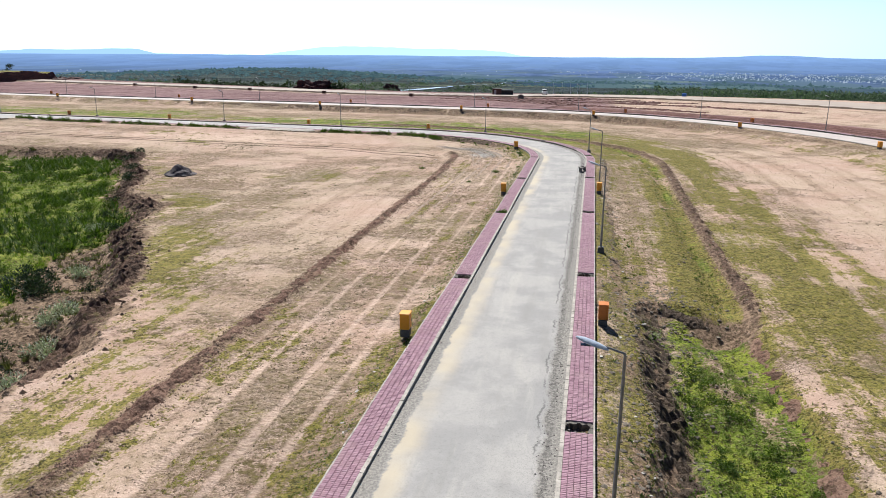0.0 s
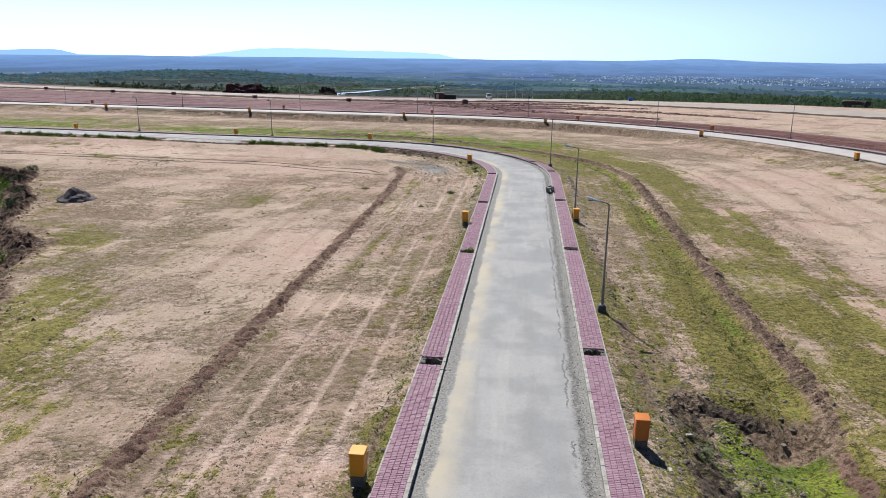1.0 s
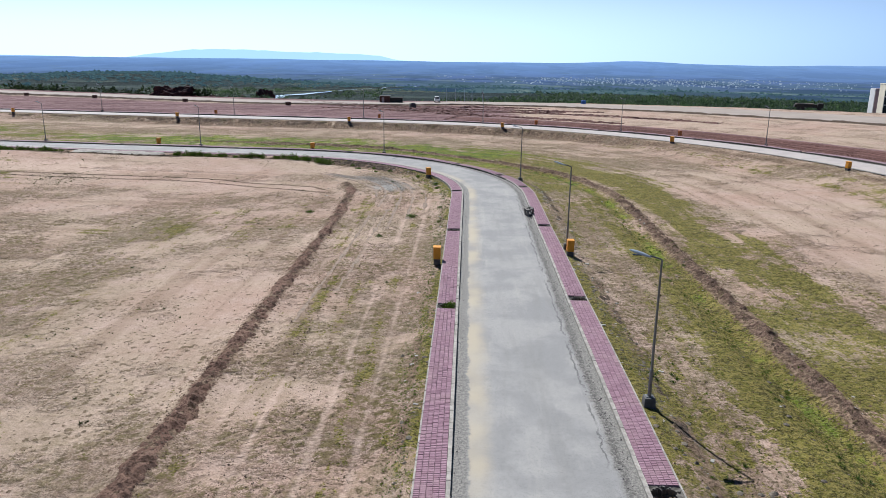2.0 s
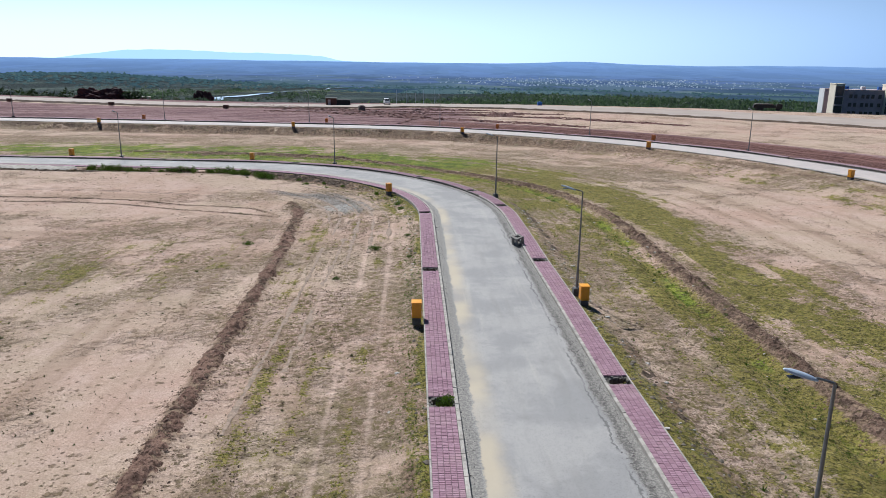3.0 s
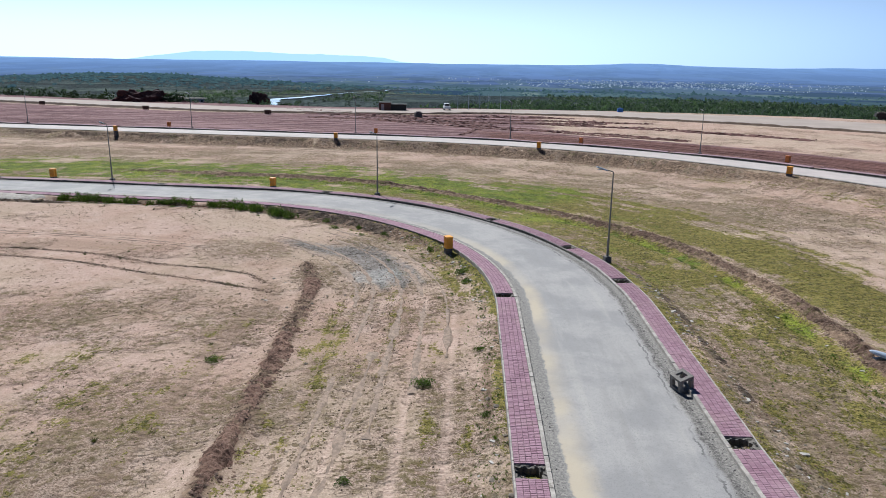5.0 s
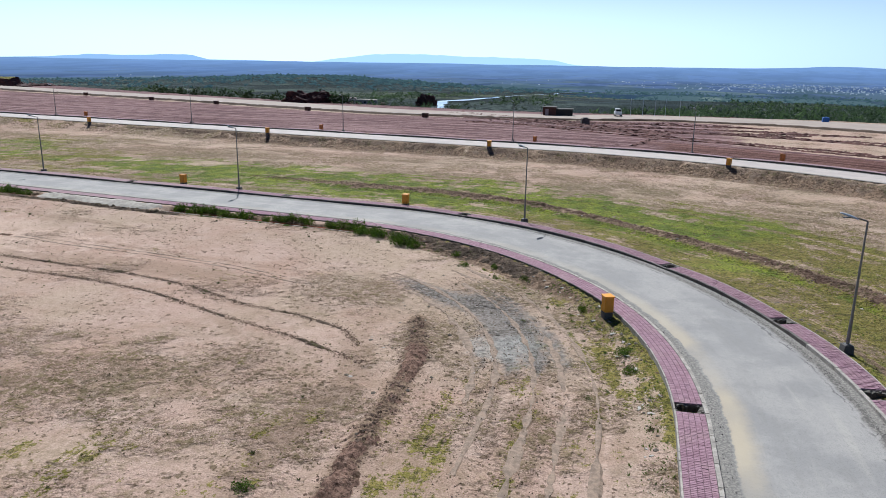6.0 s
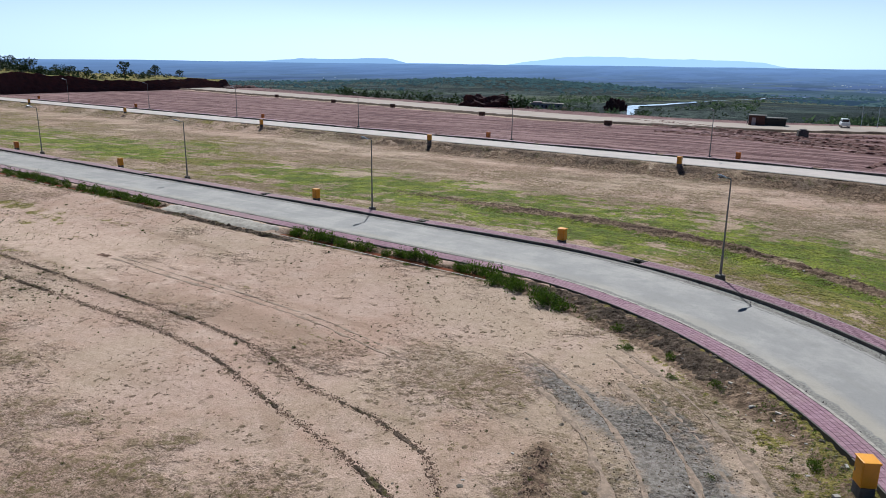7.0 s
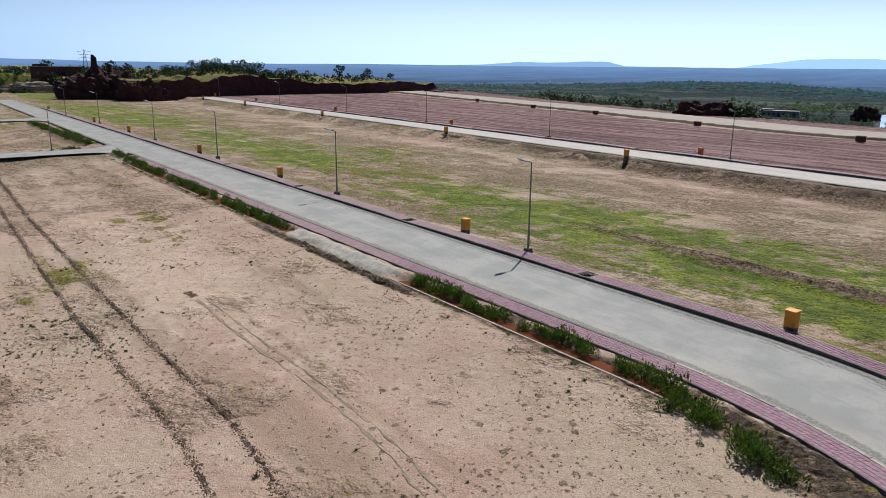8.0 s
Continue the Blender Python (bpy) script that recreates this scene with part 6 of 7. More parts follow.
dug_strip("earth_ridge", "dark dug earth between the footway and the plot", "earth ridge", [LANE.at(q, -5.45)[:2] for q in np.arange(124, 149, 1.5)], 0.95, 0.12, DUG, 800, 0.12)
dug_strip("earth_ridge", "low line of dark dug earth beside the footway", "earth ridge", [LANE.at(q, 6.0)[:2] for q in np.arange(44, 112, 1.5)], 0.42, 0.08, DUG, 820, 0.12, 0.0)
dug_strip("earth_bank", "dark eroded earth down the side of the rubble pit", "earth bank", [LANE.at(q, 7.75)[:2] for q in np.arange(8, 47, 1.5)], 0.95, 0.22, DUG, 840, 0.14)
dug_strip("earth_bank", "dark eroded earth at the head of the rubble pit", "earth bank", [LANE.at(43.2 + 0.5 * math.sin(q), q)[:2] for q in np.arange(7.5, 13.0, 0.8)], 0.55, 0.12, DUG, 850, 0.14)
dug_strip("earth_bank", "broken brown lip of the rubble pit", "earth bank", [LANE.at(q, 13.3)[:2] for q in np.arange(8, 44, 1.5)], 0.5, 0.12, SPOIL, 860, 0.14, 0.1)
dug_strip("earth_bank", "dark red broken bank of the marsh hollow", "earth bank", HOLLOW[:12], 1.5, 0.35, BANKSOIL, 870, 0.2)
dug_strip("earth_spot", "small heap of brown earth on bare soil", "earth heap", [(-60.6, 121.5), (-59, 121.4), (-57.4, 121.3)], 0.42, 0.03, SPOIL, 890, 0.1)


def tread_marks():
    """Faint tread marks of single wheels over the bare soil and round the turn."""
    label = "faint brown tread mark of a wheel on bare soil"
    for k, (lo, hi, d) in enumerate(((96, 137, -7.4), (92, 136, -8.6), (88, 133, -9.9), (98, 138, -11.9), (104, 134, -13.1), (70, 100, -11.1), (64, 96, -12.6))):
        path = [LANE.at(q, d + 0.25 * math.sin(0.09 * q + k))[:2] for q in np.arange(lo, hi, 3.0)]
        rut_strip(path, 0.20 + 0.03 * (k % 3), 70 + k, label, TREAD, 0.035, sink=0.022)
    for k, shift in enumerate((0.0, 0.55)):
        rut_strip([(-58, 121.2 + shift), (-50.1, 120.3 + shift), (-43.2, 119.8 + shift), (-37.1, 118.9 + shift), (-31, 117.2 + shift)], 0.15, 84 + k, label, TREAD, 0.035, sink=0.031)


tread_marks()


def red_tracks():
    """Churned wheel tracks over the red ground by the boulevard."""
    label = "dark red churned wheel track on ploughed soil"
    tracks = ([(-60, 261), (-40, 246), (-25, 232), (-7, 219), (-12, 197)], [(-48, 232), (-28, 224), (-9, 220), (20, 227)], [(-56, 249), (-38, 238), (-18, 231), (8, 232), (30, 228)],
              [(-40, 243), (-24, 240), (-6, 242), (14, 240)], [(-34, 228), (-14, 215), (8, 204), (28, 190)], [(-20, 226), (6, 222), (30, 212), (52, 196)])
    for k, path in enumerate(tracks):
        for j in (0, 1):
            rut_strip([(x + 1.3 * j, y + 1.9 * j) for x, y in path], 0.55, 20 + 2 * k + j, label, CHURN, 0.22, 2.5)


red_tracks()


def gravel_heap():
    bm = bmesh.new()
    bmesh.ops.create_icosphere(bm, subdivisions=5, radius=1)
    for v in bm.verts:
        n = 0.16 * noise.noise(v.co * 2.3) + 0.05 * noise.noise(v.co * 9)
        flat = math.hypot(v.co.x, v.co.y)
        v.co = Vector((v.co.x * 2.1 * (1 + n), v.co.y * 1.7 * (1 + n), max(-0.25, 1.45 * (1 - flat ** 1.15) * (1 + n) + 4 * n * 0.12) if v.co.z > 0 else -0.25))
    x, y = -54.8, 88.4
    th = thing("gravel_heap", "heap of dark grey gravel tipped on bare soil", "gravel heap", at=pose(x, y, float(height([x], [y], False)[0]), 0, 0, 15))
    part("mound", bm, GRAVEL, th)


gravel_heap()


def embankment():
    """The raw, gullied face of fill below the second street."""
    S, D = np.meshgrid(np.arange(140, 318, 0.45), np.linspace(-8.4, -3.7, 17), indexing="ij")
    S, D = S.ravel(), D.ravel()
    P = np.array([LANE2.at(a, b)[:2] for a, b in zip(S, D)])
    f = (D + 8.4) / 4.7
    mid = smooth(0, 0.2, f + 0.12 * fbm(S, D, 0.5, 3, 620)) * smooth(1.0, 0.93, f) * smooth(318, 280, S) * smooth(142, 182, S + 10 * fbm(S, D, 0.2, 2, 660))
    rill = fbm(S, D * 0.35, 1.1, 4, 600)
    lump = fbm(P[:, 0], P[:, 1], 0.9, 4, 610)
    z = height(P[:, 0], P[:, 1], False) - 0.16 + mid * (0.17 + 0.12 * rill + 0.10 * lump + 0.05 * fbm(P[:, 0], P[:, 1], 2.6, 3, 640))
    me = mesh_of("embankment", np.c_[P, z], grid_faces(len(S) // 17, 17), FILL, True)
    tagged(new("embankment", me), "raw gullied brown earth face below the street", "embankment", kind="structure")


embankment()


# ---- drain edging ----
def drain_edge():
    th = thing("drain_kerb", "thin pale concrete edge of a muddy red drain", "kerb")
    s = 148.0
    while s < 236:
        if not 168 < s < 184:
            part_mesh("kerb_stone", prism_run(LANE, s, s + 2.42, -6.18, -6.07, -1.8, lambda q: -0.18, KERB, "kerb_stone"), th)
        s += 2.45
    me = prism_run(LANE, 148.2, 169.8, -6.07, -4.7, -2.0, lambda q: -0.34, WATER, "water")
    tagged(new("water", me), "still muddy red water in the roadside drain", "water", kind="structure")
    me = prism_run(LANE, 184.6, 233, -6.07, -4.7, -2.0, lambda q: -0.34, WATER, "water")
    tagged(new("water", me), "still muddy red water in the roadside drain", "water", kind="structure")


def spilled_concrete():
    """A sheet of spilled pale concrete over the drain."""
    S, D = np.meshgrid(np.arange(168.8, 186, 0.3), np.linspace(-6.7, -4.95, 9), indexing="ij")
    S, D = S.ravel(), D.ravel()
    edge = smooth(168.8, 171, S + 1.2 * fbm(D, S, 0.8, 2, 500)) * smooth(186, 183, S + 1.2 * fbm(D, S, 0.8, 2, 503)) * smooth(-6.7, -6.2, D + 0.3 * fbm(S, D, 0.5, 3, 505)) * smooth(-4.95, -5.2, D + 0.2 * fbm(S, D, 0.6, 3, 507))
    P = np.array([LANE.at(a, b)[:2] for a, b in zip(S, D)])
    z = height(P[:, 0], P[:, 1], False) - 0.12 + edge * (0.22 + 0.16 * fbm(P[:, 0], P[:, 1], 0.8, 4, 510))
    me = mesh_of("concrete_spill", np.c_[P, z], grid_faces(len(S) // 9, 9), SPILL, True)
    tagged(new("concrete_spill", me), "rough sheet of pale spilled concrete over the drain", "concrete", kind="structure")


drain_edge()
spilled_concrete()


# ---- far things ----
def crown_clumps(rng, n, spread, h, size):
    v, f = octa()
    V, F = [], []
    for k in range(n):
        a, r = rng.uniform(0, math.tau), spread * rng.uniform(0, 1) ** 0.6
        z = h * rng.uniform(0.35, 1.0)
        q = v * (1 + rng.normal(0, 0.18, v.shape)) * size * rng.uniform(0.7, 1.3) * (1, 1, 0.85)
        V.append(q + (r * math.cos(a), r * math.sin(a), z))
        F.append(f + k * len(v))
    return np.concatenate(V), np.concatenate(F)


def leaf_crown(rng, n, size):
    """A crown of n small three-cornered leaf masses, wider below than at the top."""
    V = []
    for k in range(n):
        d = Vector(rng.normal(0, 1, 3)).normalized() * rng.uniform(0.55, 1.0)
        c = np.array((d.x * 0.5, d.y * 0.5, 0.52 + d.z * 0.46))
        V.append(c + rng.normal(0, 1, (3, 3)) * size * (1, 1, 0.8))
    return np.concatenate(V), np.arange(3 * n).reshape(-1, 3)


def woods():
    """The plantation and the scattered trees of the valley, past counting."""
    rng = np.random.default_rng(8)
    base, faces = leaf_crown(rng, 50, 0.092)
    # planted wood below the rim
    p = np.c_[rng.uniform(-60, 560, 16000), rng.uniform(380, 760, 16000)]
    az = np.degrees(np.arctan2(p[:, 0] + 10, p[:, 1] - 60))
    dist = np.hypot(p[:, 0] + 10, p[:, 1] - 60)
    p = p[(az > -3.5 + 2 * vnoise(p[:, 0] * 0.02, p[:, 1] * 0.02, 3)) & (dist > 395 + 40 * vnoise(az * 0.3, az * 0, 7)) & (dist < 500 + az * 6)]
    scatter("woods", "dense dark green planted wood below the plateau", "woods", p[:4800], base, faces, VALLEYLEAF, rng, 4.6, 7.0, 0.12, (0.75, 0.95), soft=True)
    base, faces = leaf_crown(rng, 26, 0.15)
    a, r = np.radians(rng.uniform(-62, 90, 26000)), 330 * (1700 / 330) ** rng.uniform(0, 1, 26000)
    p = np.c_[-10 - r * np.sin(a), 60 + r * np.cos(a)]
    ok = (fbm(p[:, 0], p[:, 1], 0.006, 4, 120) > -0.10) & ~inside(p[:, 0], p[:, 1], RIM) & (line_dist(p[:, 0], p[:, 1], RIM) > 60) & (line_dist(p[:, 0], p[:, 1], STREAM) > 30)
    near = np.hypot(p[:, 0] + 10, p[:, 1] - 60) < 815
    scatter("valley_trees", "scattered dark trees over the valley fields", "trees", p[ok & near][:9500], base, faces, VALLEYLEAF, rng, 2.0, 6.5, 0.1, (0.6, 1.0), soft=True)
    base, faces = crown_clumps(rng, 2, 0.3, 0.8, 0.62)
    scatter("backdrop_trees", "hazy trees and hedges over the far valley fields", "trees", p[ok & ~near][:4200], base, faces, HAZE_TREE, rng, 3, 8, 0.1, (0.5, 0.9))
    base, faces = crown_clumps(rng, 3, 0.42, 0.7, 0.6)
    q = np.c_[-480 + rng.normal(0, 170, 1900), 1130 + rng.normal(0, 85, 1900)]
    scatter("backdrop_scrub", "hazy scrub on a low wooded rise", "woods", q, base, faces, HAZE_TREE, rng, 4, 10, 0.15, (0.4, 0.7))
    # scrub on the uncut ground
    base, faces = leaf_crown(rng, 44, 0.12)
    a, r = np.radians(rng.uniform(44, 86, 3600)), rng.uniform(285, 760, 3600)
    p = np.c_[-20 - r * np.sin(a), 104 + r * np.cos(a)]
    ok = inside(p[:, 0], p[:, 1], MESA) & (line_dist(p[:, 0], p[:, 1], MESA) > 9) & (fbm(p[:, 0], p[:, 1], 0.02, 3, 130) > -0.10) & ((a < radians(74.5)) | (r > 352))
    m = np.c_[rng.normal(-20 - 335 * math.sin(radians(63.6)), 11, 420), rng.normal(104 + 335 * math.cos(radians(63.6)), 16, 420)]
    w = np.radians(rng.uniform(70, 86, 1000))
    e = rng.uniform(356, 470, 1000)
    m = np.concatenate([m, np.c_[-20 - e * np.sin(w), 104 + e * np.cos(w)]])
    m = m[line_dist(m[:, 0], m[:, 1], MESA) > 7]
    w, e = np.radians(rng.uniform(69.5, 74.8, 200)), rng.uniform(302, 316, 200)
    m = np.concatenate([m, np.c_[-20 - e * np.sin(w), 104 + e * np.cos(w)]])
    scatter("scrub", "dark scrub above a red earth cutting", "scrub", np.concatenate([p[ok], m]), base, faces, TREELEAF, rng, 1.2, 4.6, 0.1, (0.6, 1.0))
    # bushes along the foot and lip of the plateau rim
    p = np.c_[rng.uniform(-230, -60, 130), np.zeros(130)]
    p[:, 1] = np.interp(p[:, 0], [-230, -144, -97, -60], [334, 300, 285, 273]) + rng.uniform(3, 14, 130)
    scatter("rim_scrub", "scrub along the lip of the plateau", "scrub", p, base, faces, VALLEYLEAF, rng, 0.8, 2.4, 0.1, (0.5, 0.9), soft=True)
    p = np.concatenate([np.c_[rng.normal(-107.5, 2.6, 46), rng.normal(294.5, 1.3, 46)], np.c_[rng.uniform(-200, -122, 90), rng.uniform(0, 9, 90)]])
    p[46:, 1] += np.interp(p[46:, 0], [-200, -144, -122], [326, 303, 294])
    p = np.concatenate([p, np.c_[rng.normal(-150, 45, 240), rng.normal(500, 60, 240)]])
    scatter("dark_rim_scrub", "dark green scrub beside the earth mound at the rim", "scrub", p, base, faces, TREELEAF, rng, 1.4, 4.2, 0.1, (0.6, 1.0), soft=True)


STREAM = [(-128, 490), (-141, 533), (-153, 577), (-160, 616), (-147, 662), (-141, 719), (-150, 800), (-146, 861), (-118, 960), (-118, 1050), (-122, 1200), (-115, 1526)]


def river():
    pts = [Vector((*p, 0)) for p in STREAM]
    fine = []
    for i in range(len(pts) - 1):
        for k in range(10):
            fine.append(pts[i].lerp(pts[i + 1], k / 10))
    verts = []
    for i, p in enumerate(fine):
        t = (fine[min(i + 2, len(fine) - 1)] - fine[max(i - 2, 0)]).normalized()
        w = float(np.interp(i, [0, 15, 40, 55, 65, 80, 92, 100, 110], [3.0, 5.0, 4.0, 2.6, 1.0, 0.9, 1.4, 6.0, 10.0])) * (1 + 0.35 * math.sin(i * 0.9) * math.sin(i * 0.37))
        for k in (-1, 1):
            q = p + Vector((t.y, -t.x, 0)) * (k * w)
            rr, bb = math.hypot(p.x + 10, p.y - 60), math.atan2(-p.x - 10, p.y - 60)
            low = float(height([p.x], [p.y], False)[0])
            if rr > 815:
                low = max(low, float(far_height(np.array(rr), np.array(bb))))
            verts.append((q.x, q.y, low + 0.6))
    tagged(new("river", mesh_of("river", verts, grid_faces(len(fine), 2), RIVER)), "pale shining river winding through the valley", "water", kind="structure")


def far_height(r, a):
    """Height of the far land, by distance and bearing to the left in radians."""
    deg = np.degrees(a)
    x, y = -10 - r * np.sin(a), 60 + r * np.cos(a)
    z = np.interp(r, [820, 920, 1150, 1400, 1700, 3000, 3500, 3900, 4250, 4600, 4850], [-27, -20.5, -27, -35, -40.5, -41, -30, -14, -2, 13, -25])
    swell = smooth(2600, 4400, r)
    crest = 20 * hump(deg, -12.5, 3.6) + 9 * hump(deg, -31, 9) + 20 * hump(deg, 82, 9) + 5 * hump(deg, 12, 20)
    return z + swell * (5.5 * fbm(x, y, 0.0016, 5, 200)) + smooth(4100, 4600, r) * crest * (0.8 + 0.3 * fbm(x, y, 0.006, 3, 207)) + 2.5 * fbm(x, y, 0.004, 3, 210)


def hills():
    """Land and hills beyond the valley: a plain backdrop, its haze painted as blue glow."""
    rs = np.r_[np.linspace(820, 2400, 30), np.linspace(2500, 4600, 32), 4700, 4850]
    aa = np.radians(np.linspace(-85, 118, 520))
    R, A = np.meshgrid(rs, aa, indexing="ij")
    R, A = R.ravel(), A.ravel()
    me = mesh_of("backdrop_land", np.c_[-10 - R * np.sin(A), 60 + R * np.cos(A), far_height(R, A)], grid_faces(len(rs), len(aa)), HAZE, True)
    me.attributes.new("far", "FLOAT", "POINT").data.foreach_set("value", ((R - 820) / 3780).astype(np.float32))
    tagged(new("backdrop_land", me), "plain and wooded hills along the horizon in painted blue haze", "hills", kind="structure")

    def massif(name, rad, shape, mat, seed):
        n = 220
        deg = np.linspace(shape[0][0], shape[-1][0], n)
        up = np.interp(deg, [p[0] for p in shape][::-1], [p[1] for p in shape][::-1])
        up = up + 0.06 * fbm(deg, deg * 0 + seed, 1.1, 4, seed) * smooth(0.02, 0.2, up)
        a, top = np.radians(deg), 14 + rad * np.tan(np.radians(up))
        V = np.concatenate([np.c_[-10 - rad * k * np.sin(a), 60 + rad * k * np.cos(a), -60 + (top + 60) * q] for k, q in ((0.985, 0.0), (1.0, 1.0), (1.012, 0.1))])
        me = mesh_of(name, V, grid_faces(3, n), mat, True)
        me.attributes.new("far", "FLOAT", "POINT").data.foreach_set("value", np.repeat([1.0, 1.0, 1.0], n).astype(np.float32))
        tagged(new(name, me), "far table mountain glowing pale blue with painted haze", "mountain", kind="structure")
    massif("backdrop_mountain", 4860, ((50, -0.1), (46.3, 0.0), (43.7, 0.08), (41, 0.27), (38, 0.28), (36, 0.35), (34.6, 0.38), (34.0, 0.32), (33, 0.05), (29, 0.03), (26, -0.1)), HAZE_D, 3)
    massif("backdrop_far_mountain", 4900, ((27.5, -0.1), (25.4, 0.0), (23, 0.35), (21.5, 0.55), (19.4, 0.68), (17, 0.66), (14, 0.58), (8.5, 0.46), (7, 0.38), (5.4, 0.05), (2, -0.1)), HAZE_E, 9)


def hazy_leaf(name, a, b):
    """Far foliage or walls behind the air, part of the plain backdrop: haze painted as emission."""
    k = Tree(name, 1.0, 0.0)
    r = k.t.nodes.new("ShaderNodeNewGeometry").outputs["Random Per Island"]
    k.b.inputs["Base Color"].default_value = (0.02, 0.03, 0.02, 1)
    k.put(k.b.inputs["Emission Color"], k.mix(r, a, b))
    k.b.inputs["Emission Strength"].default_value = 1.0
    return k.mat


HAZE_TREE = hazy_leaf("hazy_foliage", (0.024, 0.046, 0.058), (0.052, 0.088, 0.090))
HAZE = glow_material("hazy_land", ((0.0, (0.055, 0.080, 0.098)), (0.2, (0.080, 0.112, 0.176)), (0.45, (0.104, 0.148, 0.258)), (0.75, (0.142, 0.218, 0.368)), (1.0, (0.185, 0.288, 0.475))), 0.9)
# the far walls' brightness and haze are both put in as glow
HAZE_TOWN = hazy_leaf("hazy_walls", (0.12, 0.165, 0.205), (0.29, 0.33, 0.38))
# mountains in one flat blue glow, haze painted straight into it
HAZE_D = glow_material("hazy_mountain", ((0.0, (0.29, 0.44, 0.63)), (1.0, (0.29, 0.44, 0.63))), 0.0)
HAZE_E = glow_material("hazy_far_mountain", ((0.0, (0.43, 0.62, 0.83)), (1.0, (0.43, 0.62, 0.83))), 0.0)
river()
woods()
hills()


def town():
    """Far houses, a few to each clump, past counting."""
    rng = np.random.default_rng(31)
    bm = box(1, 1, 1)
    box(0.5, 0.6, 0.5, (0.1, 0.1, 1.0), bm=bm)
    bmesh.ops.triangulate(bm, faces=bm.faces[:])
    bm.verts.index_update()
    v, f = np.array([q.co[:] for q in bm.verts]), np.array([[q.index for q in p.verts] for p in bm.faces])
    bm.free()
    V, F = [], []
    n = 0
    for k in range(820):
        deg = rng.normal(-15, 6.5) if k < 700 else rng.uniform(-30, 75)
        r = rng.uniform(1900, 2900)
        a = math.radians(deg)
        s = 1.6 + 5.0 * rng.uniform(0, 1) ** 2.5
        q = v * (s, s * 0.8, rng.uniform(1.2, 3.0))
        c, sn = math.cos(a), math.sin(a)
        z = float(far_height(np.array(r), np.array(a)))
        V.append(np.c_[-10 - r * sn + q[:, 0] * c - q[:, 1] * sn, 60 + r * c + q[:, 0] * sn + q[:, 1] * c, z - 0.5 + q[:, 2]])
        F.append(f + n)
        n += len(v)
    tagged(new("backdrop_town", mesh_of("backdrop_town", np.concatenate(V), np.concatenate(F), HAZE_TOWN)), "pale houses of a far town, glowing with painted haze", "houses", kind="structure")


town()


def bearing(deg, dist, eye=(-10, 44)):
    return eye[0] - dist * math.sin(radians(deg)), eye[1] + dist * math.cos(radians(deg))


def apartment_block(x, y, z, turn, bays, storeys):
    """A raw concrete block of flats: cream stair towers with dark panels as open fronts, and rows of dark windows
    between them.
    """
    th = thing("apartment_building", "unfinished brown-grey block of flats with cream stair towers", "building", "blocks of flats", at=pose(x, y, z, 0, 0, turn))
    pitch, bay = 3.3, 6.2
    wide, high = bays * bay, storeys * pitch + 0.9
    part("wall", box(wide, 12, high, (wide / 2, 6, 0)), WALLC, th)
    part("roof_parapet", box(wide + 0.3, 12.3, 0.35, (wide / 2, 6, high)), WALLC, th)
    for b in range(0, bays, 3):
        left = b * bay - 1.8
        deep = 8.0 if b == 0 else 5.0
        tower = part("stair_tower", box(3.3, deep, high + 2.4, (left, deep / 2 - 1.9, 0)), CREAM, th, "cream stair tower")
        # flat dark sheet in place of the stairwell's shaded inside
        part("stair_opening", box(2.9, 0.1, high + 1.4, (left, -1.96, 0.3)), DARKGLASS, tower, "dark panel for the shade in an open stairwell")
        for s in range(storeys):
            part("landing", box(2.9, 1.0, 0.45, (left, -2.1, 1.6 + s * pitch)), WALLC, tower)
        part("roof_slab", box(3.5, deep + 0.3, 0.3, (left, deep / 2 - 1.9, high + 2.4)), CREAM, tower)
    for b in range(bays):
        for s in range(storeys):
            for off in (1.3, 3.1, 4.9):
                if b % 3 == 2 and off > 3 or b % 3 == 0 and off < 2:
                    continue
                w = part("window", box(1.15, 0.10, 1.5, (b * bay + off, -0.06, s * pitch + 1.2)), DARKGLASS, th, "dark empty window")
                part("sill", box(1.35, 0.25, 0.1, (b * bay + off, -0.1, s * pitch + 1.1)), WALLC, w)
        part("water_tank", box(1.6, 1.6, 1.2, (b * bay + 2.5, 5.0, high + 0.35), 0.1), LIME if b % 2 else BLUE, th, "small roof tank")
    return th


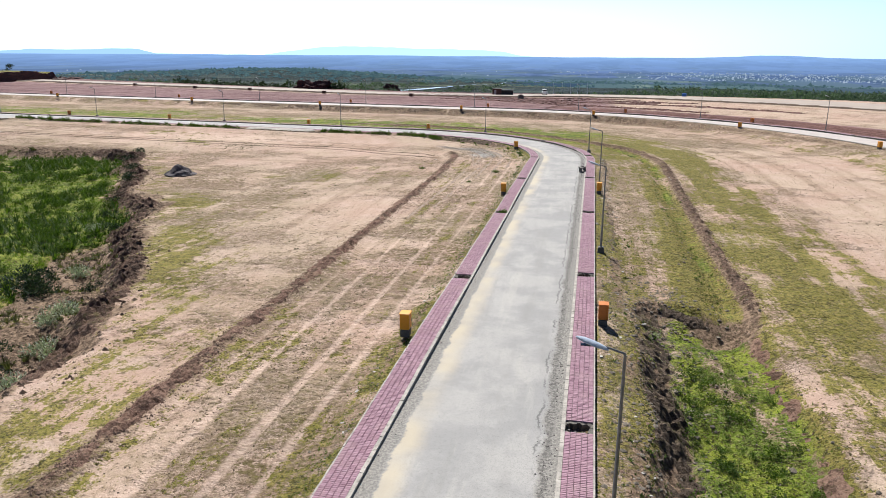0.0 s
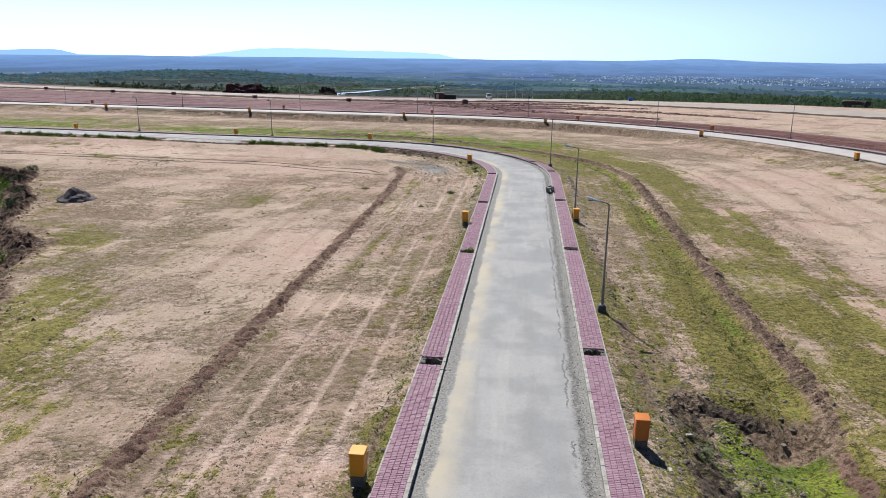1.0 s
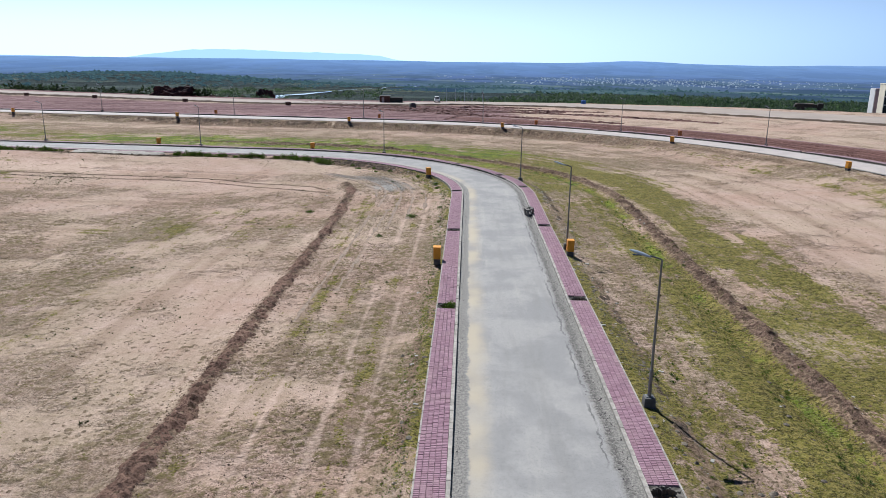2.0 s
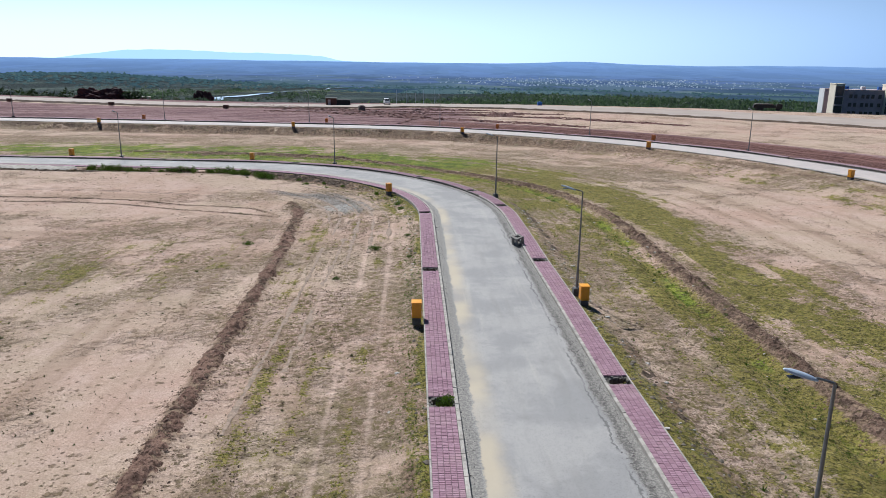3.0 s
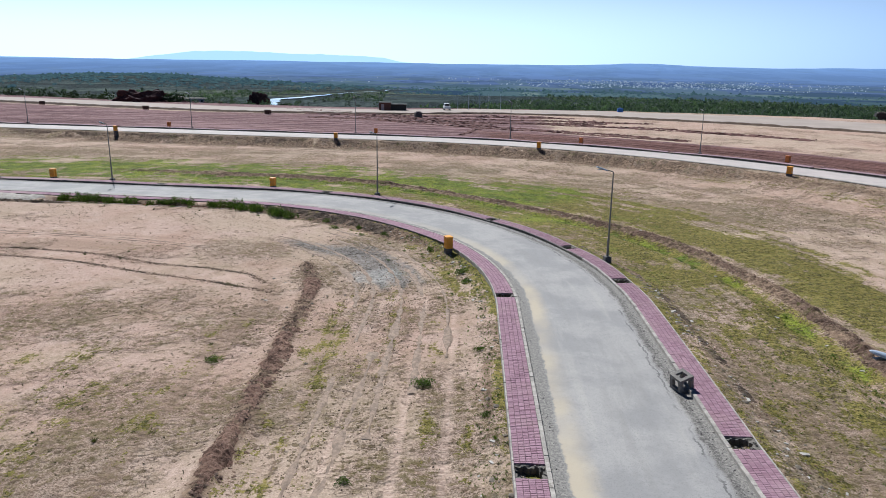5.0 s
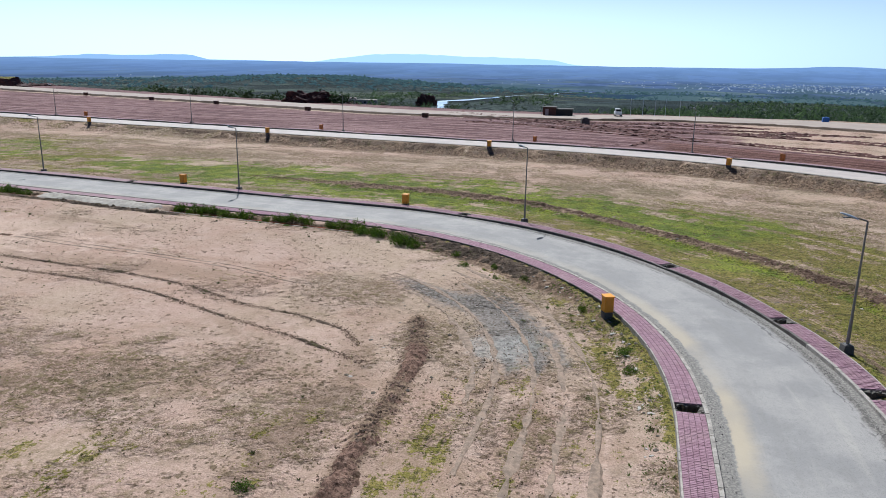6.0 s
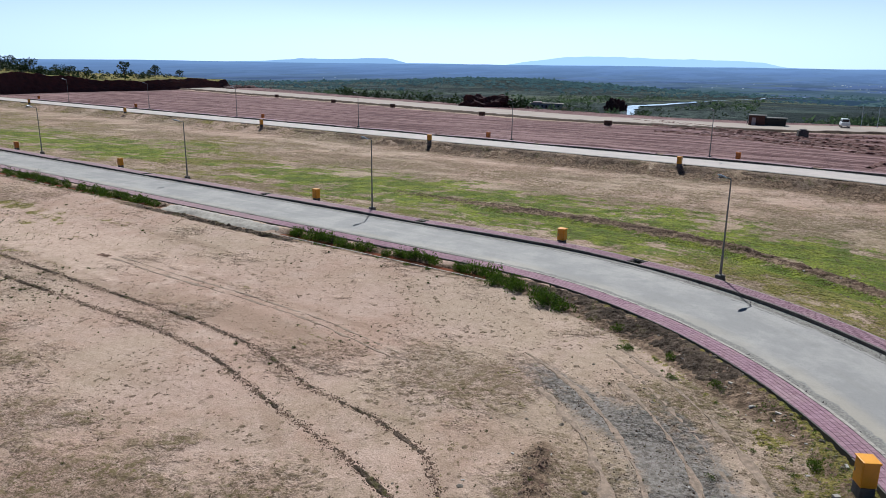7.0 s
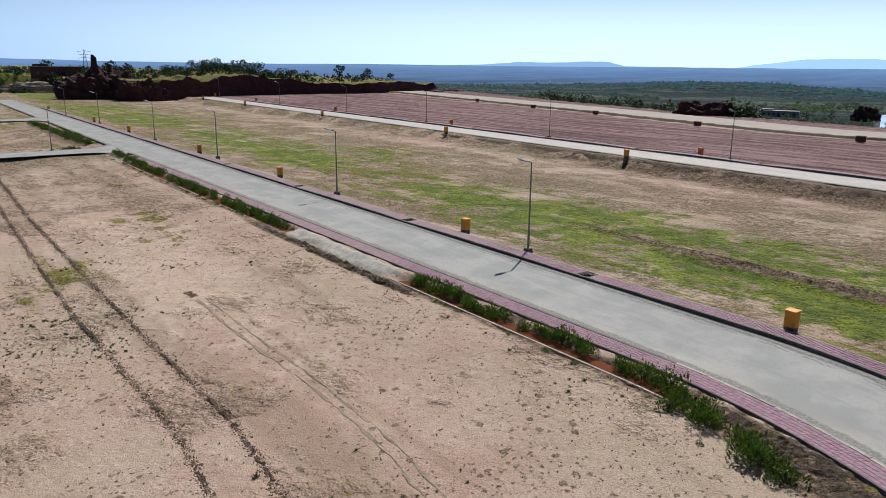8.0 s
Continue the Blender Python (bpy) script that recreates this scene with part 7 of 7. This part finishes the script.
def far_buildings():
    x, y = bearing(-31.65, 330)
    apartment_block(x, y, -9.0, -14, 8, 4)
    x, y = bearing(-30.5, 345)
    th = thing("apartment_building", "narrow pale concrete tower beside the flats", "building", "blocks of flats", at=pose(x, y, -8.6, 0, 0, -8))
    part("wall", box(3.0, 5, 13.6, (1.5, 2.5, 0)), WALLC, th)
    part("gable", box(0.3, 5.3, 14.0, (-0.15, 2.5, 0)), LIME, th, "whitewashed gable wall")
    part("wing", box(0.8, 5, 12.0, (4.4, 4, 0)), LIME, th)
    part("parapet", box(3.2, 5.2, 0.4, (1.5, 2.5, 13.6)), WALLC, th)
    # shed at the rim
    th = thing("shed", "dull red brick hut with a black flat-roofed shed", "shed", at=pose(-33.6, 261.0, 1.0, 0, 0, 4))
    part("wall", box(3.2, 3.0, 2.1, (0, 0, -0.1), 0.03), BRICK, th, "dull red brick wall")
    part("roof", box(3.5, 3.3, 0.14, (0, 0, 2.0), 0.02), PLINTH, th)
    part("lean_to", box(4.2, 2.6, 1.5, (3.6, 0.2, -0.1), 0.03), BLACK, th, "black sheeted lean-to")
    part("lean_to_roof", box(4.6, 3.0, 0.12, (3.6, 0.2, 1.55), 0.02), PLINTH, th)
    part("door", box(0.8, 0.06, 1.6, (-0.6, -1.53, 0)), WALLC, th)
    part("pole", tube([(-2.0, -0.2, -0.1), (-1.5, 0, 3.6)], [0.08, 0.06], 6), STEEL, th, "leaning pale pole")


far_buildings()


def van():
    """A small white van parked on the boulevard."""
    th = thing("van", "small white van parked on the pale boulevard", "van", at=pose(-17.0, 265.5, 1.03, 0, 0, 8))
    bm = box(1.7, 3.7, 0.75, (0, 0, 0.35), 0.12)
    part("body", bm, WHITE, th)
    cab = part("cabin", box(1.6, 2.6, 0.75, (0, 0.2, 1.07), 0.14, taper=0.86), WHITE, th)
    part("windscreen", box(1.3, 0.04, 0.5, (0, -1.13, 1.2)), DARKGLASS, cab, "dark glass")
    part("side_window", box(1.62, 1.7, 0.36, (0, 0.2, 1.28)), DARKGLASS, cab)
    for x in (-0.75, 0.75):
        for y in (-1.2, 1.2):
            bm = bmesh.new()
            bmesh.ops.create_cone(bm, cap_ends=True, segments=14, radius1=0.31, radius2=0.31, depth=0.2, matrix=pose(x, y, 0.31, 0, 90, 0))
            part("wheel", bm, BLACK, th, "black tyre")
        part("headlight", box(0.25, 0.05, 0.16, (x * 0.8, -1.86, 0.75), 0.02), LAMP, th)


def lorry():
    """A dark low lorry standing by the rim."""
    th = thing("lorry", "dark low lorry standing at the plateau rim", "lorry", at=pose(99.2, 257.0, 0.9, 0, 0, 74))
    part("bed", box(2.3, 6.4, 0.9, (0, 0.7, 0.75), 0.05), BLACK, th, "dark dropside bed")
    part("load", box(2.0, 5.2, 0.35, (0, 0.9, 1.652), 0.12), PIT, th, "dark heaped load")
    part("cab", box(2.2, 1.7, 1.45, (0, -3.5, 0.6), 0.14, taper=0.88), BLACK, th, "dark cab")
    part("windscreen", box(1.7, 0.05, 0.5, (0, -4.30, 1.35)), DARKGLASS, th)
    for x in (-0.95, 0.95):
        for y in (-3.2, 1.4, 2.6):
            bm = bmesh.new()
            bmesh.ops.create_cone(bm, cap_ends=True, segments=14, radius1=0.46, radius2=0.46, depth=0.28, matrix=pose(x, y, 0.46, 0, 90, 0))
            part("wheel", bm, BLACK, th)


def rim_clutter():
    th = thing("concrete_tank", "weathered grey concrete block on the churned red ground", "concrete block", at=pose(-22.8, 237.0, 0.9, 0, 0, 20))
    part("body", box(1.8, 1.3, 1.3, (0, 0, -0.1), 0.05, taper=0.9), PIT, th)
    part("lid", box(1.0, 0.9, 0.2, (0, 0, 1.2), 0.04), PLINTH, th)
    th = thing("water_tank", "small blue plastic tank by the rim", "tank", at=pose(31.5, 269.5, 0.9))
    part("body", box(1.5, 1.2, 1.2, (0, 0, 0), 0.18), BLUE, th)
    part("cap", box(0.5, 0.5, 0.12, (0, 0, 1.2), 0.04), BLUE, th)
    pole = None
    for x, y in ((-14, 268.6), (-11, 269.0), (-8, 269.4), (-5.5, 269.4), (-2, 269.6)):
        m = pose(x, y, 0.8)
        if pole is None:
            pole = thing("pole", "thin pale post standing at the rim", "pole", "posts at the rim", at=m)
            part("shaft", tube([(0, 0, -0.1), (0, 0, 2.6), (0, 0, 4.6)], [0.07, 0.06, 0.045], 6), LAMP, pole)
            part("foot", box(0.4, 0.4, 0.3, (0, 0, -0.1), 0.03), PLINTH, pole)
        else:
            copy_thing(pole, m)
    # dark earth heaps along the boulevard
    v, f = ico(2)
    rng = np.random.default_rng(77)
    p = np.c_[rng.normal(-106, 6, 26), rng.normal(293, 2.0, 26)]
    q = np.c_[rng.normal(-22, 11, 90), rng.normal(235, 4, 90)]
    scatter("earth_heaps", "dark red tipped earth heaps near the rim", "earth heap", q, v, f, REDROCK, rng, 0.4, 2.4, 0.2, (0.25, 0.5))
    scatter("spoil_heaps", "dark red spoil heaps tipped over the rim", "earth heap", p, v, f, REDROCK, rng, 0.8, 2.4, 0.1, (0.6, 1.0))
    r = np.c_[rng.normal(-284, 5, 110), rng.normal(352, 9, 110)]
    scatter("fallen_rocks", "dark red rocks fallen below the cutting", "rocks", r, v, f, REDROCK, rng, 1.0, 5.0, 0.1, (0.6, 1.1))


van()
lorry()
rim_clutter()


def earth_mound(x, y, z, long, wide, high, turn, mat, label, seed):
    """A tall tipped mound of raw earth with an uneven crest and gullied sides."""
    bm = bmesh.new()
    bmesh.ops.create_icosphere(bm, subdivisions=5, radius=1)
    for v in bm.verts:
        c = v.co + Vector((seed, 2 * seed, 0))
        n = noise.noise(c * 1.6) * 0.34 + noise.noise(c * 4.5) * 0.22 + noise.noise(c * 9) * 0.14 + noise.noise(c * 19) * 0.08
        up = max(0.0, v.co.z) ** 0.8
        v.co = Vector((v.co.x * long * (1 + 0.7 * n), v.co.y * wide * (1 + 0.7 * n), -1.0 if v.co.z < 0 else up * high * (1 + 1.3 * n) - 0.3))
    th = thing("earth_mound", label, "earth mound", at=pose(x, y, z, 0, 0, turn))
    part("mound", bm, mat, th)


def earth_mounds():
    earth_mound(-114.4, 292.0, 0.2, 9.0, 4.5, 4.0, 27, REDROCK, "large dark red earth mound tipped at the rim", 3)
    earth_mound(-157, 562, -16, 7.5, 5.0, 8.0, 5, REDROCK, "dark red earth mound beside the valley river", 8)
    earth_mound(-303, 197, 0.2, 14.5, 8.0, 8.2, 72, REDROCK, "broad dark earth mound at the foot of a rock pillar", 5)
    earth_mound(-280.5, 203.5, 0.2, 8.5, 4.2, 6.0, 60, REDROCK, "dark red earth mound below the cutting", 14)
    earth_mound(-372, 195, 1.0, 17.0, 4.0, 2.8, 76, PALE_SPOIL, "long pale bank of tipped spoil beside the scrubland", 11)


earth_mounds()


def low_house(x, y, z, turn, long, deep, high, wall, bays, label):
    """A long single-storey house with a flat roof, a door and a row of windows."""
    th = thing("house", label, "house", at=pose(x, y, z, 0, 0, turn))
    part("wall", box(long, deep, high + 1.0, (0, 0, -1.0), 0.04), wall, th)
    part("roof", box(long + 0.6, deep + 0.6, 0.28, (0, 0, high + 0.002), 0.03), KERB, th)
    part("parapet", box(long * 0.3, deep * 0.7, 0.9, (-long * 0.3, 0, high + 0.284), 0.03), wall, th)
    step = long / (bays + 1)
    for k in range(bays):
        px = -long / 2 + step * (k + 1)
        if k == bays // 2:
            part("door", box(1.1, 0.14, 2.1, (px, -deep / 2, 0.0), 0.02), BRICK, th)
        else:
            window = part("window", box(1.3, 0.12, 1.1, (px, -deep / 2, 1.0), 0.02), DARKGLASS, th)
            part("sill", box(1.5, 0.22, 0.1, (px, -deep / 2, 0.88), 0.01), KERB, window)


def low_houses():
    z = float(height([-203.5], [557.0], False)[0])
    low_house(-203.5, 557, z, 18, 22, 7, 3.2, WALLC, 7, "long low grey house with dark windows in the valley")
    z = float(height([-392.0], [207.0], False)[0])
    low_house(-392, 207, z, 74, 21, 8, 4.2, BRICK, 6, "long dark brick house with a pale flat roof on the scrubland")


low_houses()


def spire():
    """A pillar of uncut red earth left standing on the cutting."""
    x, y = bearing(72.1, 297, (-20, 104))
    z = float(height([x], [y], False)[0])
    top = 17.2 - z
    bm = bmesh.new()
    bmesh.ops.create_icosphere(bm, subdivisions=4, radius=1)
    for v in bm.verts:
        n = noise.noise(v.co * 2.2) * 0.35 + noise.noise(v.co * 6) * 0.14
        t = (v.co.z + 1) / 2
        w = (7.5 * (1 - t) ** 2.2 + 1.5 + 0.5 * math.sin(t * 14)) * (1 + 1.5 * n)
        v.co = Vector((v.co.x * w, v.co.y * w, -1.5 + top * t * (1 + 0.06 * n)))
    th = thing("rock_pillar", "ragged pillar of red earth standing on a cutting", "rock", at=pose(x, y, z - 0.5))
    part("rock", bm, REDROCK, th)


spire()


def pylon():
    """A lattice power pylon far behind the cutting."""
    x, y = bearing(72.7, 560, (-20, 104))
    z = float(height([x], [y], False)[0])
    h = 20.8 - z
    th = thing("pylon", "grey steel lattice power pylon far behind the trees", "pylon", at=pose(x, y, z, 0, 0, 70))
    for a, b in ((-1, -1), (1, -1), (1, 1), (-1, 1)):
        part("leg", tube([(a * 2.2, b * 2.2, -0.4), (a * 0.5, b * 0.5, h * 0.75), (a * 0.1, b * 0.1, h)], [0.16, 0.13, 0.1], 5), STEEL, th)
    for q in (0.62, 0.76, 0.9):
        part("cross_arm", tube([(-4.2, 0, h * q), (0, 0, h * q + 0.7), (4.2, 0, h * q)], [0.1, 0.14, 0.1], 5), STEEL, th)
    for k in range(6):
        lo, hi = h * k / 8, h * (k + 1) / 8
        wa, wb = 2.2 - 1.7 * (lo / (h * 0.75)), 2.2 - 1.7 * (hi / (h * 0.75))
        part("brace", tube([(-wa, -wa, lo), (wb, -wb, hi)], [0.09, 0.09], 4), STEEL, th)
        part("brace", tube([(wa, wa, lo), (-wb, wb, hi)], [0.09, 0.09], 4), STEEL, th)


pylon()


def cliff():
    """The cut face of red earth below the uncut ground."""
    front = [(-286, 357), (-280.5, 338), (-279.5, 318), (-277.5, 302), (-281, 280), (-282, 262), (-280.8, 242), (-277, 225), (-276.4, 206), (-279, 200.5), (-296, 198.5), (-312, 195), (-326, 193.5), (-345, 197), (-362, 199.5)]
    pts = []
    for (ax, ay), (bx, by) in zip(front, front[1:]):
        n = max(2, int(math.hypot(bx - ax, by - ay) / 0.8))
        pts += [(ax + (bx - ax) * k / n, ay + (by - ay) * k / n) for k in range(n)]
    P = np.array(pts)
    T = np.gradient(P, axis=0)
    N = np.c_[-T[:, 1], T[:, 0]] / np.hypot(T[:, 0], T[:, 1])[:, None]
    N *= np.where((N @ np.array([0.9, -0.4])) > 0, 1, -1)[:, None]
    back = P - N * 11
    top = height(back[:, 0], back[:, 1], False)
    i = np.arange(len(P)) * 0.8
    rows = []
    for k, f in enumerate(np.linspace(0, 1, 13)):
        off = 0.7 * (1 - f) ** 2 + 1.0 * fbm(i, i * 0 + 2 * f, 0.05, 4, 300) + 0.30 * fbm(i, i * 0 + 30 * f, 0.5, 3, 310)
        q = P + N * (off - 0.3 * f)[:, None]
        rows.append(np.c_[q, 0.2 + (top + 0.15 - 0.2) * f + (0.5 * fbm(i, i * 0, 0.2, 3, 330) if k == 12 else 0)])
    rows.append(np.c_[P - N * 11, top + 0.08])
    lip = mesh_of("cliff_top", np.concatenate([rows[-2] + (0, 0, 0.004), rows[-1]]), grid_faces(2, len(P)), GRASSY)
    tagged(new("cliff_top", lip), "thin yellow-green grass along the top of the cutting", "grass", kind="structure")
    me = mesh_of("cliff", np.concatenate(rows[:-1]), grid_faces(len(rows) - 1, len(P)), REDROCK)
    tagged(new("cliff", me), "dark red cut earth face below scrubland", "cliff", kind="structure")


cliff()


def tree(seed, h, spread, leaves, x, y, label="dark green tree above the red cutting", gaunt=False):
    """A tapered trunk with limbs and a ragged crown of leaves."""
    rng = np.random.default_rng(seed)
    z = float(height([x], [y], False)[0])
    th = thing("tree", label, "tree", "trees above the cutting", at=pose(x, y, z - 0.1, 0, 0, seed * 40))
    bm = tube([(0, 0, -0.3), (0.1, 0, h * 0.3), (0.05, 0.1, h * 0.62), (0.15, 0.05, h * 0.85)], [0.055 * h * 0.6, 0.04 * h * 0.6, 0.02 * h * 0.6, 0.01 * h], 8)
    tips = [Vector((0.1, 0, h * 0.82))]
    for k in range(6):
        a, q = k * 1.05 + rng.uniform(-0.3, 0.3), rng.uniform(0.55, 1.0)
        tip = Vector((spread * q * math.cos(a), spread * q * math.sin(a), h * (rng.uniform(0.5, 0.88) if gaunt else rng.uniform(0.28, 0.85))))
        tube([(0.05, 0, h * rng.uniform(0.2, 0.45)), tuple(tip * 0.5 + Vector((0, 0, h * 0.22))), tuple(tip)], [0.02 * h, 0.012 * h, 0.005 * h], 6, bm)
        tips.append(tip)
    part("trunk", bm, BARK, th)
    def shape(g):
        t = tips[g.integers(len(tips))]
        r = spread * (0.28 if gaunt else 0.5)
        d = Vector(g.normal(0, 1, 3)).normalized() * r * g.uniform(0.3, 1.0) ** 0.6
        return t + Vector((d.x, d.y, d.z * 0.7)), (d.x + g.normal(0, 0.4), d.y + g.normal(0, 0.4), d.z + 0.3)
    v, f = leafy(rng, leaves, 0.10 * h, shape, 0.7)
    part_mesh("crown", mesh_of("crown", v, f, TREELEAF), th)


def put_trees():
    eye = (-20, 104)
    for k, (deg, dist, h, w) in enumerate(((52.7, 338, 6.0, 2.2), (75.2, 398, 7.5, 3.0), (78.4, 402, 8.0, 3.4), (79.2, 396, 8.2, 3.2), (79.9, 404, 7.5, 3.0), (73.2, 330, 6.6, 3.0), (71.0, 312, 7.0, 2.6), (70.0, 318, 6.2, 2.2), (64.5, 326, 4.6, 2.4), (60.9, 330, 5.6, 2.6), (62.0, 338, 5.4, 2.4), (59.3, 326, 5.0, 2.6), (58.5, 332, 5.2, 2.2), (67.4, 330, 4.0, 2.0), (63.9, 334, 4.6, 2.6), (62.6, 330, 4.4, 2.8), (61.4, 328, 4.2, 2.4), (65.4, 335, 4.0, 2.4), (66.6, 340, 3.6, 2.0), (57.3, 350, 5.0, 1.8), (68.6, 345, 4.6, 1.8), (74.6, 350, 7.5, 2.0), (79.6, 360, 6.0, 2.2), (50.9, 350, 3.6, 1.6), (60.2, 330, 3.6, 1.8))):
        x, y = bearing(deg, dist, eye)
        tree(k + 1, h, w, 420, x, y)
    x, y = bearing(54.8, 338, eye)
    tree(40, 8.2, 2.0, 170, x, y, "gaunt thin-crowned tree above the cutting", True)


put_trees()

# ---- footways, with their pieces ----
footway(1, GAPS_OUT, 10, 360, (14, 172), (19.0, 23.6), "pink concrete paver footway with pale kerbs and open pits")
footway(-1, GAPS_IN, 10, 240, (14, 172), (90.0, 90.1), "pink concrete paver footway bordering the bare plot")
plain_footway(LANE2, 1, 3.6, 1.3, LANE2_Z, 40, 440, list(range(60, 440, 20)), "pink paved footway of the street on the embankment")
